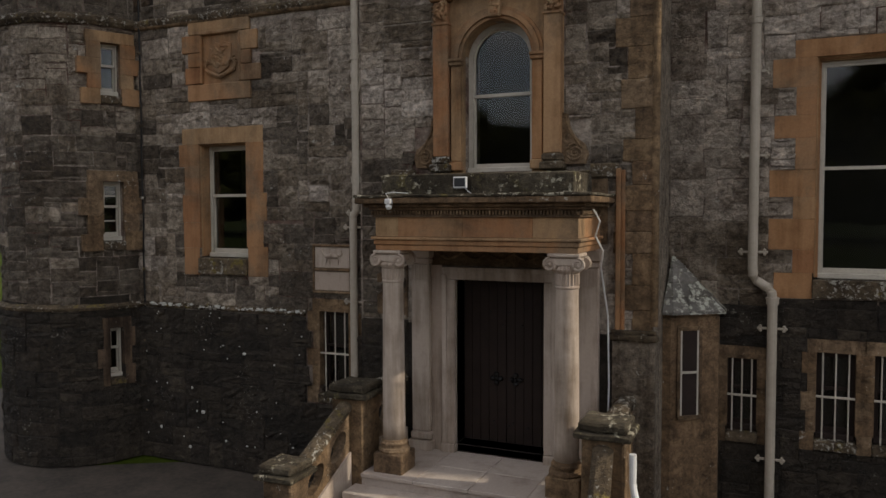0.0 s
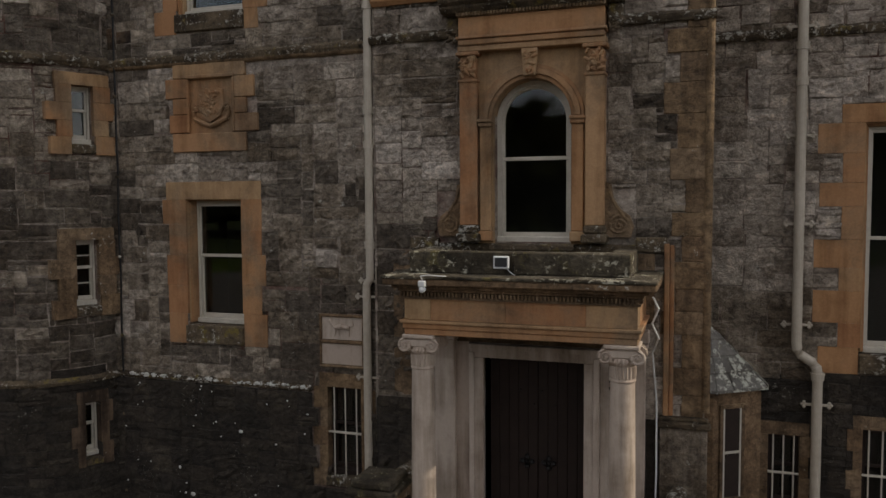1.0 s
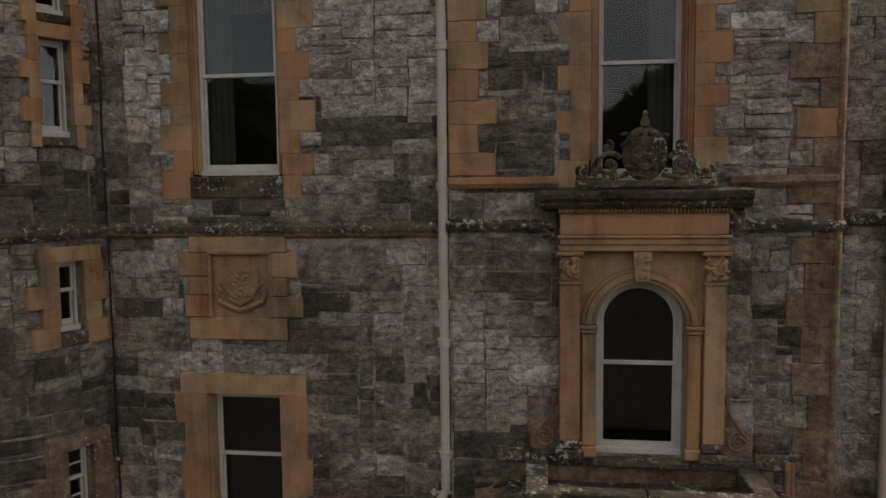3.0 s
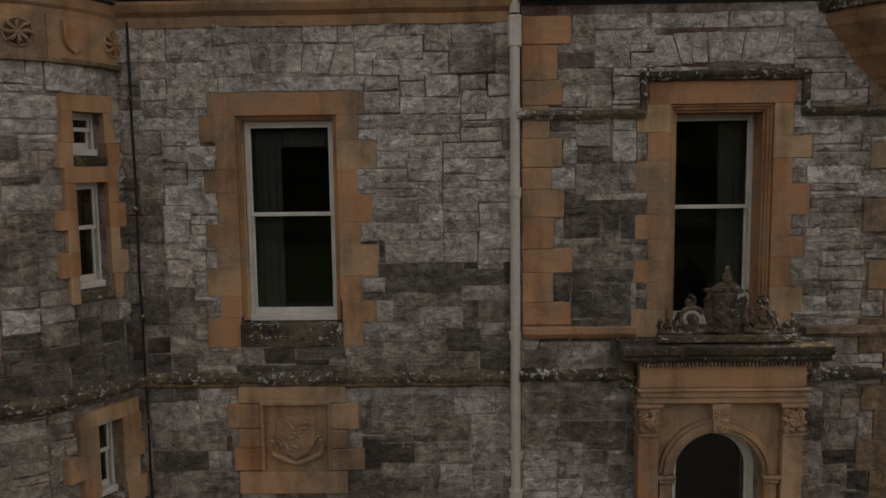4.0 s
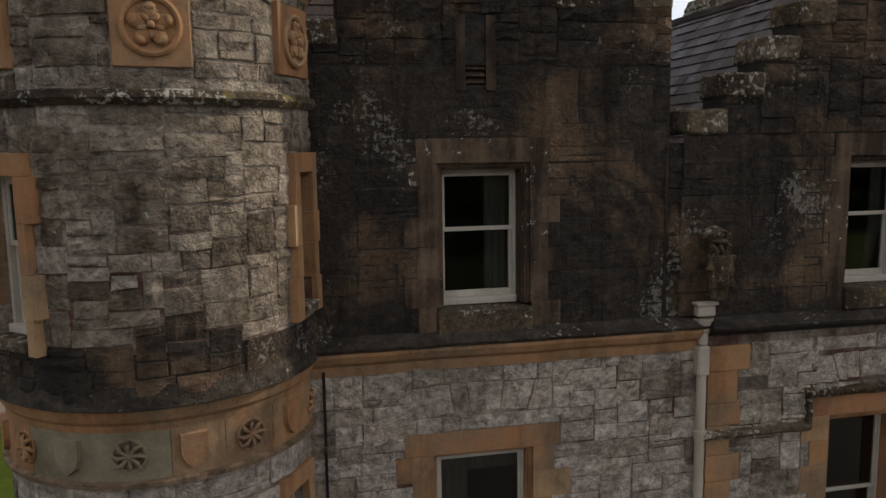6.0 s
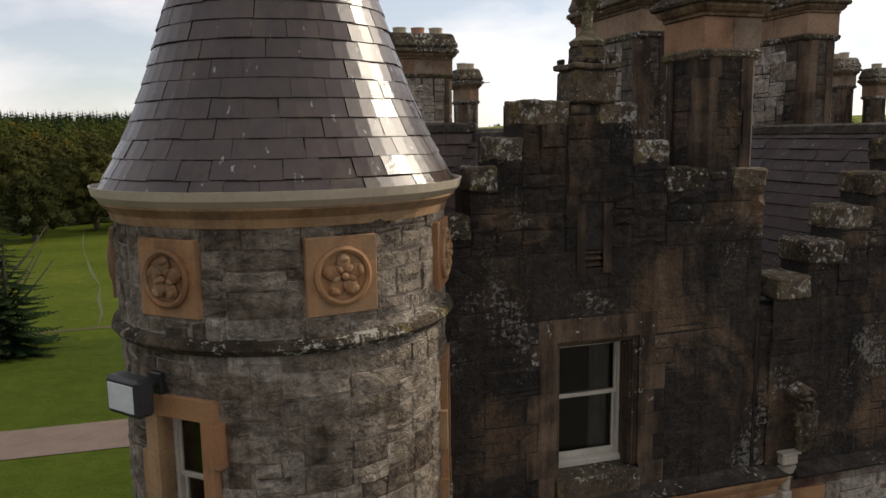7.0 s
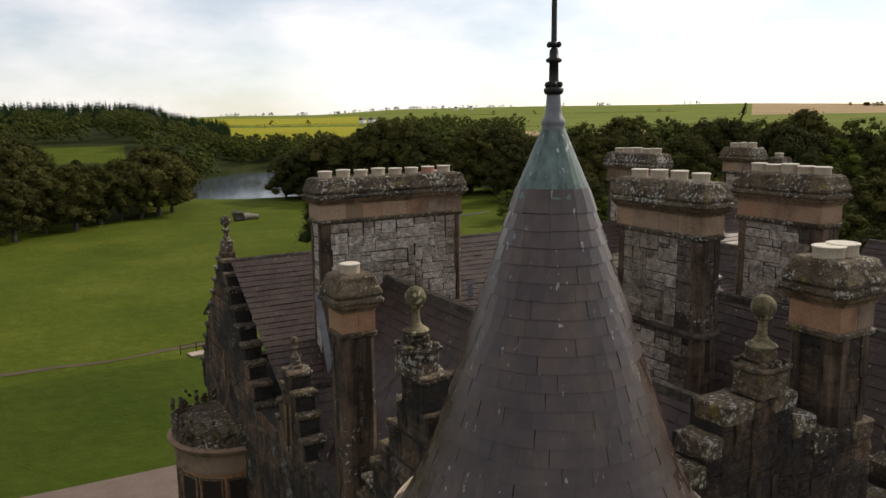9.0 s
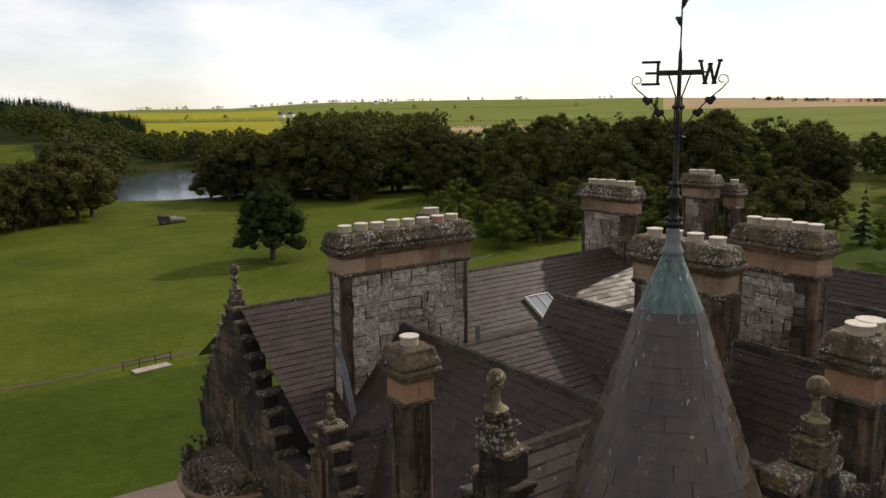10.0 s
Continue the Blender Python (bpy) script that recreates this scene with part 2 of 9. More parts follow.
def slate_material(name, rough_lo, rough_hi, spec, k):
    m, nt, bsdf = node_material(name)
    pos = position(nt)
    rnd = piece_random(nt)
    base = ramp_node(nt, rnd, [(0.05, tuple(c * k for c in (0.070, 0.042, 0.033))), (0.35, tuple(c * k for c in (0.080, 0.050, 0.040))), (0.6, tuple(c * k for c in (0.074, 0.048, 0.041))), (0.95, tuple(c * k for c in (0.094, 0.06, 0.048)))])
    mid = noise_node(nt, pos, 1.4, 6, 0.65)
    base = mix_node(nt, 0.7, base, ramp_node(nt, mid, [(0.35, (0.5, 0.48, 0.45)), (0.65, (1, 1, 1))]), 'MULTIPLY')
    fine = noise_node(nt, pos, 60, 4, 0.6)
    drip = nt.nodes.new("ShaderNodeMapping")
    drip.inputs["Scale"].default_value = (15.0, 15.0, 2.6)
    nt.links.new(pos, drip.inputs["Vector"])
    spots = noise_node(nt, drip.outputs["Vector"], 1.0, 3, 0.5)
    base = mix_node(nt, ramp_node(nt, spots, [(0.685, (0, 0, 0)), (0.72, (0.6, 0.6, 0.6))]), base, (0.45, 0.44, 0.41))
    cloudy = noise_node(nt, pos, 4.5, 5, 0.65)
    base = mix_node(nt, 0.6, base, ramp_node(nt, cloudy, [(0.35, (0.6, 0.58, 0.56)), (0.65, (1.15, 1.15, 1.15))]), 'MULTIPLY')
    rust = noise_node(nt, drip.outputs["Vector"], 0.35, 5, 0.65)
    base = mix_node(nt, ramp_node(nt, rust, [(0.52, (0, 0, 0)), (0.68, (0.55, 0.55, 0.55))]), base, (0.11 * k, 0.075 * k, 0.042 * k))
    nt.links.new(base, bsdf.inputs["Base Color"])
    nt.links.new(ramp_node(nt, rnd, [(0.0, (rough_lo,) * 3), (1.0, (rough_hi,) * 3)]), bsdf.inputs["Roughness"])
    bsdf.inputs["Specular IOR Level"].default_value = spec
    bump(nt, bsdf, fine, 0.35, 0.006)
    return m


M_SLATE = slate_material("cone_slate", 0.20, 0.42, 0.52, 0.80)
M_SLATE_DULL = slate_material("roof_slate", 0.34, 0.6, 0.22, 0.62)


def plain_material(name, a, b, scale, rough, metal=0.0, relief=0.0, rough_b=None, spec=0.5):
    m, nt, bsdf = node_material(name)
    pos = position(nt)
    n1 = noise_node(nt, pos, scale, 6, 0.65)
    n2 = noise_node(nt, pos, scale * 9, 4, 0.6)
    n = math_node(nt, 'ADD', math_node(nt, 'MULTIPLY', n1, 0.65), math_node(nt, 'MULTIPLY', n2, 0.35))
    nt.links.new(ramp_node(nt, n, [(0.38, a), (0.62, b)]), bsdf.inputs["Base Color"])
    r2 = rough if rough_b is None else rough_b
    nt.links.new(ramp_node(nt, n2, [(0.3, (rough,) * 3), (0.7, (r2,) * 3)]), bsdf.inputs["Roughness"])
    bsdf.inputs["Metallic"].default_value = metal
    bsdf.inputs["Specular IOR Level"].default_value = spec
    if relief:
        bump(nt, bsdf, n, 0.7, relief)
    return m


M_PAINT = plain_material("weathered_white_paint", (0.40, 0.365, 0.295), (0.53, 0.485, 0.40), 3.0, 0.5)
M_PIPE = plain_material("cream_painted_iron", (0.36, 0.315, 0.245), (0.46, 0.405, 0.325), 1.6, 0.5)
M_GUTTER = plain_material("stone_coloured_gutter_paint", (0.42, 0.355, 0.25), (0.53, 0.45, 0.33), 1.5, 0.5)
M_DOOR = plain_material("dark_oak_door", (0.02, 0.0125, 0.0095), (0.028, 0.018, 0.0135), 5.0, 0.7, spec=0.25)
M_IRON = plain_material("wrought_iron", (0.018, 0.017, 0.017), (0.03, 0.028, 0.026), 8.0, 0.5, metal=0.6)
M_LEAD = plain_material("lead_sheet", (0.10, 0.105, 0.11), (0.17, 0.175, 0.18), 3.0, 0.5, metal=0.3)


def cap_material():
    """Lead sheet gone green, streaked dark and white down the slope."""
    m, nt, bsdf = node_material("green_streaked_lead")
    pos = position(nt)
    mp = nt.nodes.new("ShaderNodeMapping")
    mp.inputs["Scale"].default_value = (13.0, 13.0, 1.3)
    nt.links.new(pos, mp.inputs["Vector"])
    long = noise_node(nt, mp.outputs["Vector"], 1.0, 5, 0.65)
    base = ramp_node(nt, long, [(0.34, (0.035, 0.058, 0.05)), (0.5, (0.075, 0.125, 0.108)), (0.66, (0.12, 0.175, 0.15))])
    grime = noise_node(nt, pos, 3.0, 5, 0.6)
    base = mix_node(nt, 0.6, base, ramp_node(nt, grime, [(0.35, (0.55, 0.52, 0.5)), (0.65, (1.1, 1.1, 1.1))]), 'MULTIPLY')
    mp2 = nt.nodes.new("ShaderNodeMapping")
    mp2.inputs["Scale"].default_value = (17.0, 17.0, 3.0)
    nt.links.new(pos, mp2.inputs["Vector"])
    white = noise_node(nt, mp2.outputs["Vector"], 1.0, 3, 0.55)
    base = mix_node(nt, ramp_node(nt, white, [(0.63, (0, 0, 0)), (0.68, (0.7, 0.7, 0.7))]), base, (0.46, 0.47, 0.43))
    nt.links.new(base, bsdf.inputs["Base Color"])
    bsdf.inputs["Roughness"].default_value = 0.5
    bump(nt, bsdf, long, 0.4, 0.01)
    return m


M_COPPER = cap_material()
M_POT = plain_material("buff_clay", (0.32, 0.255, 0.17), (0.48, 0.41, 0.30), 4.0, 0.8, relief=0.004)
M_POT_RIM = plain_material("whitened_clay", (0.44, 0.395, 0.31), (0.58, 0.53, 0.43), 9.0, 0.8, relief=0.004)
M_POT_RED = plain_material("red_clay", (0.34, 0.16, 0.10), (0.42, 0.21, 0.14), 4.0, 0.8, relief=0.004)
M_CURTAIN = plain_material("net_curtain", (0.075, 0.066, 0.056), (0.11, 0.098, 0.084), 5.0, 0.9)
# near-black: the dimness behind openings is put into this colour
M_ROOM = plain_material("room_shade_lining", (0.03, 0.027, 0.023), (0.045, 0.04, 0.034), 2.0, 0.9)
M_PLASTIC = plain_material("white_plastic", (0.62, 0.62, 0.60), (0.72, 0.72, 0.70), 5.0, 0.4)
M_LAMP_BLACK = plain_material("black_lamp_housing", (0.015, 0.015, 0.016), (0.03, 0.03, 0.03), 6.0, 0.45)
M_LAMP_GLASS = plain_material("frosted_lamp_glass", (0.55, 0.56, 0.55), (0.66, 0.67, 0.66), 5.0, 0.2)
M_WOODEN = plain_material("grey_weathered_timber", (0.13, 0.11, 0.085), (0.22, 0.19, 0.15), 4.0, 0.8, relief=0.004)
M_GRAVEL = plain_material("forecourt_gravel", (0.035, 0.028, 0.021), (0.08, 0.064, 0.048), 1.2, 0.95, relief=0.02)
M_ROAD = plain_material("pink_gravel_drive", (0.11, 0.078, 0.058), (0.15, 0.108, 0.082), 0.6, 0.95, relief=0.01)
M_TRACK = plain_material("trodden_grass", (0.052, 0.06, 0.010), (0.075, 0.08, 0.016), 0.8, 0.95, relief=0.02)
M_EARTH = plain_material("trodden_earth", (0.05, 0.034, 0.012), (0.085, 0.055, 0.022), 0.5, 0.95, relief=0.02)


def glass_material():
    m, nt, bsdf = node_material("window_glass")
    nt.nodes.remove(bsdf)
    out = nt.nodes["Material Output"]
    fr = nt.nodes.new("ShaderNodeFresnel")
    fr.inputs["IOR"].default_value = 1.5
    tr = nt.nodes.new("ShaderNodeBsdfTransparent")
    tr.inputs["Color"].default_value = (0.82, 0.84, 0.82, 1)
    gl = nt.nodes.new("ShaderNodeBsdfGlossy")
    gl.inputs["Roughness"].default_value = 0.02
    mx = nt.nodes.new("ShaderNodeMixShader")
    nt.links.new(math_node(nt, 'MULTIPLY', fr.outputs["Fac"], 0.95), mx.inputs["Fac"])
    nt.links.new(tr.outputs[0], mx.inputs[1])
    nt.links.new(gl.outputs[0], mx.inputs[2])
    nt.links.new(mx.outputs[0], out.inputs["Surface"])
    return m


M_GLASS = glass_material()


def grass_material(name, dark, mid, light, scale, stripe=0.0):
    m, nt, bsdf = node_material(name)
    pos = position(nt)
    a = noise_node(nt, pos, scale, 7, 0.65)
    b = noise_node(nt, pos, scale * 14, 5, 0.7)
    f = math_node(nt, 'ADD', math_node(nt, 'MULTIPLY', a, 0.6), math_node(nt, 'MULTIPLY', b, 0.4))
    nt.links.new(ramp_node(nt, f, [(0.36, dark), (0.5, mid), (0.64, light)]), bsdf.inputs["Base Color"])
    bsdf.inputs["Roughness"].default_value = 0.95
    bsdf.inputs["Specular IOR Level"].default_value = 0.03
    bump(nt, bsdf, b, 1.0, 0.25)
    return m


M_LAWN = grass_material("mown_lawn", (0.030, 0.046, 0.0055), (0.043, 0.062, 0.0075), (0.060, 0.080, 0.011), 0.05)
M_MEADOW = grass_material("rough_meadow", (0.046, 0.064, 0.007), (0.068, 0.088, 0.010), (0.100, 0.115, 0.017), 0.06)
M_FIELD = grass_material("pasture", (0.105, 0.13, 0.022), (0.135, 0.16, 0.028), (0.16, 0.185, 0.038), 0.01)
M_FIELD_YELLOW = grass_material("sunlit_pasture", (0.21, 0.20, 0.014), (0.26, 0.245, 0.018), (0.30, 0.28, 0.028), 0.01)
M_FIELD_TAN = grass_material("stubble_field", (0.27, 0.19, 0.10), (0.33, 0.24, 0.13), (0.37, 0.28, 0.16), 0.01)
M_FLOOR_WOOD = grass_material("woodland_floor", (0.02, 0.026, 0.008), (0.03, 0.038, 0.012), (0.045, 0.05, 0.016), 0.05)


def leaf_material(name, tones):
    m, nt, bsdf = node_material(name)
    isl = nt.nodes.new("ShaderNodeNewGeometry").outputs["Random Per Island"]
    ob = nt.nodes.new("ShaderNodeObjectInfo").outputs["Random"]
    f = math_node(nt, 'ADD', math_node(nt, 'MULTIPLY', isl, 0.4), math_node(nt, 'MULTIPLY', ob, 0.35))
    f = math_node(nt, 'ADD', f, math_node(nt, 'MULTIPLY', noise_node(nt, position(nt), 0.35, 3, 0.6), 0.25))
    n = len(tones)
    nt.links.new(ramp_node(nt, f, [((i + 0.5) / n, c) for i, c in enumerate(tones)]), bsdf.inputs["Base Color"])
    bsdf.inputs["Roughness"].default_value = 0.9
    bsdf.inputs["Specular IOR Level"].default_value = 0.02
    bsdf.inputs["Subsurface Weight"].default_value = 0.0
    return m


M_LEAF = leaf_material("broad_leaves", [(0.034, 0.036, 0.011), (0.050, 0.050, 0.0145), (0.070, 0.067, 0.019), (0.098, 0.090, 0.025)])
M_LEAF_DEEP = leaf_material("deep_green_leaves", [(0.025, 0.027, 0.010), (0.035, 0.037, 0.012), (0.049, 0.049, 0.0155), (0.066, 0.062, 0.02)])
M_LEAF_DARK = leaf_material("dark_leaves", [(0.016, 0.024, 0.008), (0.024, 0.033, 0.010), (0.034, 0.042, 0.012)])
# far woods: olive tones lightened for the haze of distance
M_LEAF_FAR = leaf_material("hazy_olive_leaves", [(0.044, 0.055, 0.015), (0.064, 0.076, 0.019), (0.09, 0.10, 0.024), (0.13, 0.13, 0.032)])
M_LEAF_GOLD = leaf_material("turning_leaves", [(0.10, 0.085, 0.018), (0.15, 0.11, 0.02), (0.20, 0.14, 0.025)])
M_LEAF_YOUNG = leaf_material("young_leaves", [(0.055, 0.075, 0.012), (0.08, 0.10, 0.016), (0.105, 0.125, 0.022)])
M_NEEDLE = leaf_material("conifer_needles", [(0.014, 0.026, 0.010), (0.022, 0.036, 0.013), (0.03, 0.045, 0.016)])
M_BARK = plain_material("tree_bark", (0.045, 0.035, 0.026), (0.08, 0.065, 0.05), 1.5, 0.95, relief=0.03)


def water_material():
    m, nt, bsdf = node_material("lake_water")
    bsdf.inputs["Base Color"].default_value = (0.06, 0.075, 0.095, 1)
    bsdf.inputs["Roughness"].default_value = 0.1
    bump(nt, bsdf, noise_node(nt, position(nt), 0.25, 6, 0.65), 0.25, 0.25)
    return m


M_WATER = water_material()

# ---- building helpers ----
def mesh_from(name, verts, faces, mats=(), indices=None, smooth=False):
    me = bpy.data.meshes.new(name)
    me.from_pydata([tuple(v) for v in verts], [], faces)
    for m in mats:
        me.materials.append(m)
    if indices is not None:
        me.polygons.foreach_set("material_index", indices)
    if smooth:
        me.polygons.foreach_set("use_smooth", [True] * len(me.polygons))
    me.update()
    return me


def part(name, bm, material, parent=None, label="", smooth=False):
    """Links a bmesh as one mesh object, under a thing or a part where a parent is given."""
    me = bpy.data.meshes.new(name)
    bmesh.ops.recalc_face_normals(bm, faces=bm.faces)
    bm.to_mesh(me)
    bm.free()
    me.materials.append(material)
    if smooth:
        me.polygons.foreach_set("use_smooth", [True] * len(me.polygons))
    ob = new(name, me)
    if parent is not None:
        ob.parent = parent
    if label:
        tagged(ob, label)
    return ob


def empty(name, m=None, label="", category="", group="", kind=""):
    ob = new(name)
    if m is not None:
        ob.matrix_basis = m
    return tagged(ob, label, category, group, kind)


_SIGNS = [(sx, sy, sz) for sx in (-1, 1) for sy in (-1, 1) for sz in (-1, 1)]


def box(bm, x0, x1, y0, y1, z0, z1, bev=0.0):
    """A box, with chamfered edges where bev is given."""
    c = ((x0 + x1) / 2, (y0 + y1) / 2, (z0 + z1) / 2)
    h = (abs(x1 - x0) / 2, abs(y1 - y0) / 2, abs(z1 - z0) / 2)
    bev = min(bev, 0.45 * min(h))
    if bev <= 0:
        v = {s: bm.verts.new([c[i] + s[i] * h[i] for i in range(3)]) for s in _SIGNS}
        for a in range(3):
            b, d = (a + 1) % 3, (a + 2) % 3
            for s in (-1, 1):
                q = []
                for sb, sd in ((-1, -1), (1, -1), (1, 1), (-1, 1)):
                    k = [0, 0, 0]
                    k[a], k[b], k[d] = s, sb, sd
                    q.append(v[tuple(k)])
                bm.faces.new(q if s > 0 else q[::-1])
        return
    v = {}
    for s in _SIGNS:
        for a in range(3):
            v[s, a] = bm.verts.new([c[i] + s[i] * (h[i] - (0 if i == a else bev)) for i in range(3)])
    for a in range(3):
        b, d = (a + 1) % 3, (a + 2) % 3
        for s in (-1, 1):
            q = []
            for sb, sd in ((-1, -1), (1, -1), (1, 1), (-1, 1)):
                k = [0, 0, 0]
                k[a], k[b], k[d] = s, sb, sd
                q.append(v[tuple(k), a])
            bm.faces.new(q if s > 0 else q[::-1])
        for sb in (-1, 1):
            for sd in (-1, 1):
                k0, k1 = [0, 0, 0], [0, 0, 0]
                k0[a], k1[a] = -1, 1
                k0[b] = k1[b] = sb
                k0[d] = k1[d] = sd
                k0, k1 = tuple(k0), tuple(k1)
                bm.faces.new((v[k0, b], v[k1, b], v[k1, d], v[k0, d]))
    for s in _SIGNS:
        bm.faces.new([v[s, a] for a in range(3)])


def craggy(bm, amount=0.02, cuts=2, scale=5.0):
    """Weathers what is in bm: finer edges, pushed about by noise."""
    bmesh.ops.subdivide_edges(bm, edges=[e for e in bm.edges if e.calc_length() > 0.09], cuts=cuts, use_grid_fill=True)
    for v in bm.verts:
        p = v.co * scale
        v.co += Vector((noise.noise(p), noise.noise(p + Vector((7.1, 0, 0))), noise.noise(p + Vector((0, 9.3, 0))))) * amount


def boxes(name, rows, material, parent=None, label="", bev=0.0):
    bm = bmesh.new()
    for r in rows:
        box(bm, *r, bev=bev)
    return part(name, bm, material, parent, label)


def lathe(bm, profile, cx=0.0, cy=0.0, segs=32, a0=0.0, a1=360.0):
    """Turns a profile of (radius, height) about an upright axis."""
    full = abs(a1 - a0) >= 359.9
    n = segs if full else segs + 1
    rings = []
    for r, z in profile:
        ring = []
        for i in range(n):
            a = radians(a0 + (a1 - a0) * i / segs)
            ring.append(bm.verts.new((cx + r * math.cos(a), cy + r * math.sin(a), z)))
        rings.append(ring)
    for p, q in zip(rings, rings[1:]):
        for i in range(n if full else n - 1):
            j = (i + 1) % n
            bm.faces.new((p[i], p[j], q[j], q[i]))
    if full:
        for ring, (r, z) in ((rings[0], profile[0]), (rings[-1], profile[-1])):
            if r > 1e-4:
                bm.faces.new(ring)


def sweep(bm, profile, path):
    """Carries a closed profile of (out, up) along a path of (x, y, outward x, outward y, z)."""
    rings = []
    for x, y, ox, oy, z in path:
        rings.append([bm.verts.new((x + ox * o, y + oy * o, z + u)) for o, u in profile])
    k = len(profile)
    for p, q in zip(rings, rings[1:]):
        for i in range(k):
            j = (i + 1) % k
            bm.faces.new((p[i], p[j], q[j], q[i]))
    bm.faces.new(rings[0])
    bm.faces.new(rings[-1][::-1])


def tube(bm, pts, r, segs=8):
    pts = [Vector(p) for p in pts]
    rings = []
    for i, p in enumerate(pts):
        d = (pts[min(i + 1, len(pts) - 1)] - pts[max(i - 1, 0)]).normalized()
        s = d.orthogonal().normalized() if abs(d.z) < 0.9 else d.cross(Vector((0, 1, 0.01))).normalized()
        if abs(d.z) < 0.9:
            s = d.cross(Vector((0, 0, 1))).normalized()
        u = s.cross(d)
        rr = r[i] if isinstance(r, (list, tuple)) else r
        rings.append([bm.verts.new(p + rr * (math.cos(2 * math.pi * k / segs) * s + math.sin(2 * math.pi * k / segs) * u)) for k in range(segs)])
    for a, b in zip(rings, rings[1:]):
        for k in range(segs):
            bm.faces.new((a[k], a[(k + 1) % segs], b[(k + 1) % segs], b[k]))
    bm.faces.new(rings[0])
    bm.faces.new(rings[-1][::-1])


def ball(bm, c, r, u=14, v=9, squash=1.0):
    m = Matrix.Translation(c) @ Matrix.Diagonal((r, r, r * squash, 1))
    bmesh.ops.create_uvsphere(bm, u_segments=u, v_segments=v, radius=1.0, matrix=m)


# ---- rubble stonework ----
def cut_out(rects, hole):
    a0, a1, b0, b1 = hole
    out = []
    for u0, u1, z0, z1 in rects:
        if u1 <= a0 or u0 >= a1 or z1 <= b0 or z0 >= b1:
            out.append((u0, u1, z0, z1))
            continue
        if u0 < a0:
            out.append((u0, a0, z0, z1))
        if u1 > a1:
            out.append((a1, u1, z0, z1))
        m0, m1 = max(u0, a0), min(u1, a1)
        if z0 < b0:
            out.append((m0, m1, z0, b0))
        if z1 > b1:
            out.append((m0, m1, b1, z1))
    return out


def toothed(rects):
    """Joins narrow slips beside an opening with the stone behind them, so that whole stones run up to its jambs."""
    rects = list(rects)
    for slip in [r for r in rects if r[1] - r[0] < 0.17]:
        if slip not in rects:
            continue
        u0, u1, z0, z1 = slip
        for n in rects:
            if n is slip or min(abs(n[0] - u1), abs(n[1] - u0)) > 0.045 or n[1] - n[0] < 0.12 or n[1] - n[0] > 0.75:
                continue
            a, b = max(z0, n[2]), min(z1, n[3])
            if b - a < 0.6 * (z1 - z0) or 0.02 < a - n[2] < 0.08 or 0.02 < n[3] - b < 0.08:
                continue
            rects.remove(slip)
            rects.remove(n)
            rects.append((min(u0, n[0]), max(u1, n[1]), a, b))
            rects += [(n[0], n[1], p, q) for p, q in ((n[2], a), (b, n[3])) if q - p > 0.06]
            rects += [(u0, u1, p, q) for p, q in ((z0, a), (b, z1)) if q - p > 0.06]
            break
    return rects


def rubble(rng, u0, u1, z0, z1, holes, cu=0.105, cz=0.092):
    """Random squared rubble, packed stone by stone from the bottom up on a fine grid, then cut round the holes."""
    nu, nz = max(1, round((u1 - u0) / cu)), max(1, round((z1 - z0) / cz))
    du, dz = (u1 - u0) / nu, (z1 - z0) / nz
    taken = [[False] * nu for _ in range(nz)]
    us = [[u0 + du * i + (rng.uniform(-0.02, 0.02) if 0 < i < nu else 0) for i in range(nu + 1)] for _ in range(nz)]
    zs = [z0 + dz * k + (rng.uniform(-0.014, 0.014) if 0 < k < nz else 0) for k in range(nz + 1)]
    rects = []
    for k in range(nz):
        i = 0
        while i < nu:
            if taken[k][i]:
                i += 1
                continue
            run = 0
            while i + run < nu and not taken[k][i + run] and run < 9:
                run += 1
            h = rng.choice((1, 2, 2, 2, 3, 3, 3, 3, 4))
            w = min(run, rng.choice((3, 4, 4, 5, 5, 6, 7, 8)) if h > 2 else rng.choice((3, 4, 5, 6, 7)) if h == 2 else rng.choice((2, 3, 4)))
            if run - w == 1:
                w = run
            h = min(h, nz - k)
            if nz - k - h == 1:
                h += 1
            for r in range(1, h):
                if any(taken[k + r][i + q] for q in range(w)):
                    h = r
                    break
            for r in range(h):
                for q in range(w):
                    taken[k + r][i + q] = True
            rects.append((us[k][i], us[k][i + w], zs[k], zs[k + h]))
            i += w
    for hole in holes:
        rects = cut_out(rects, hole)
    rects = toothed(rects) if holes else rects
    return [r for r in rects if r[1] - r[0] > 0.05 and r[3] - r[2] > 0.04]


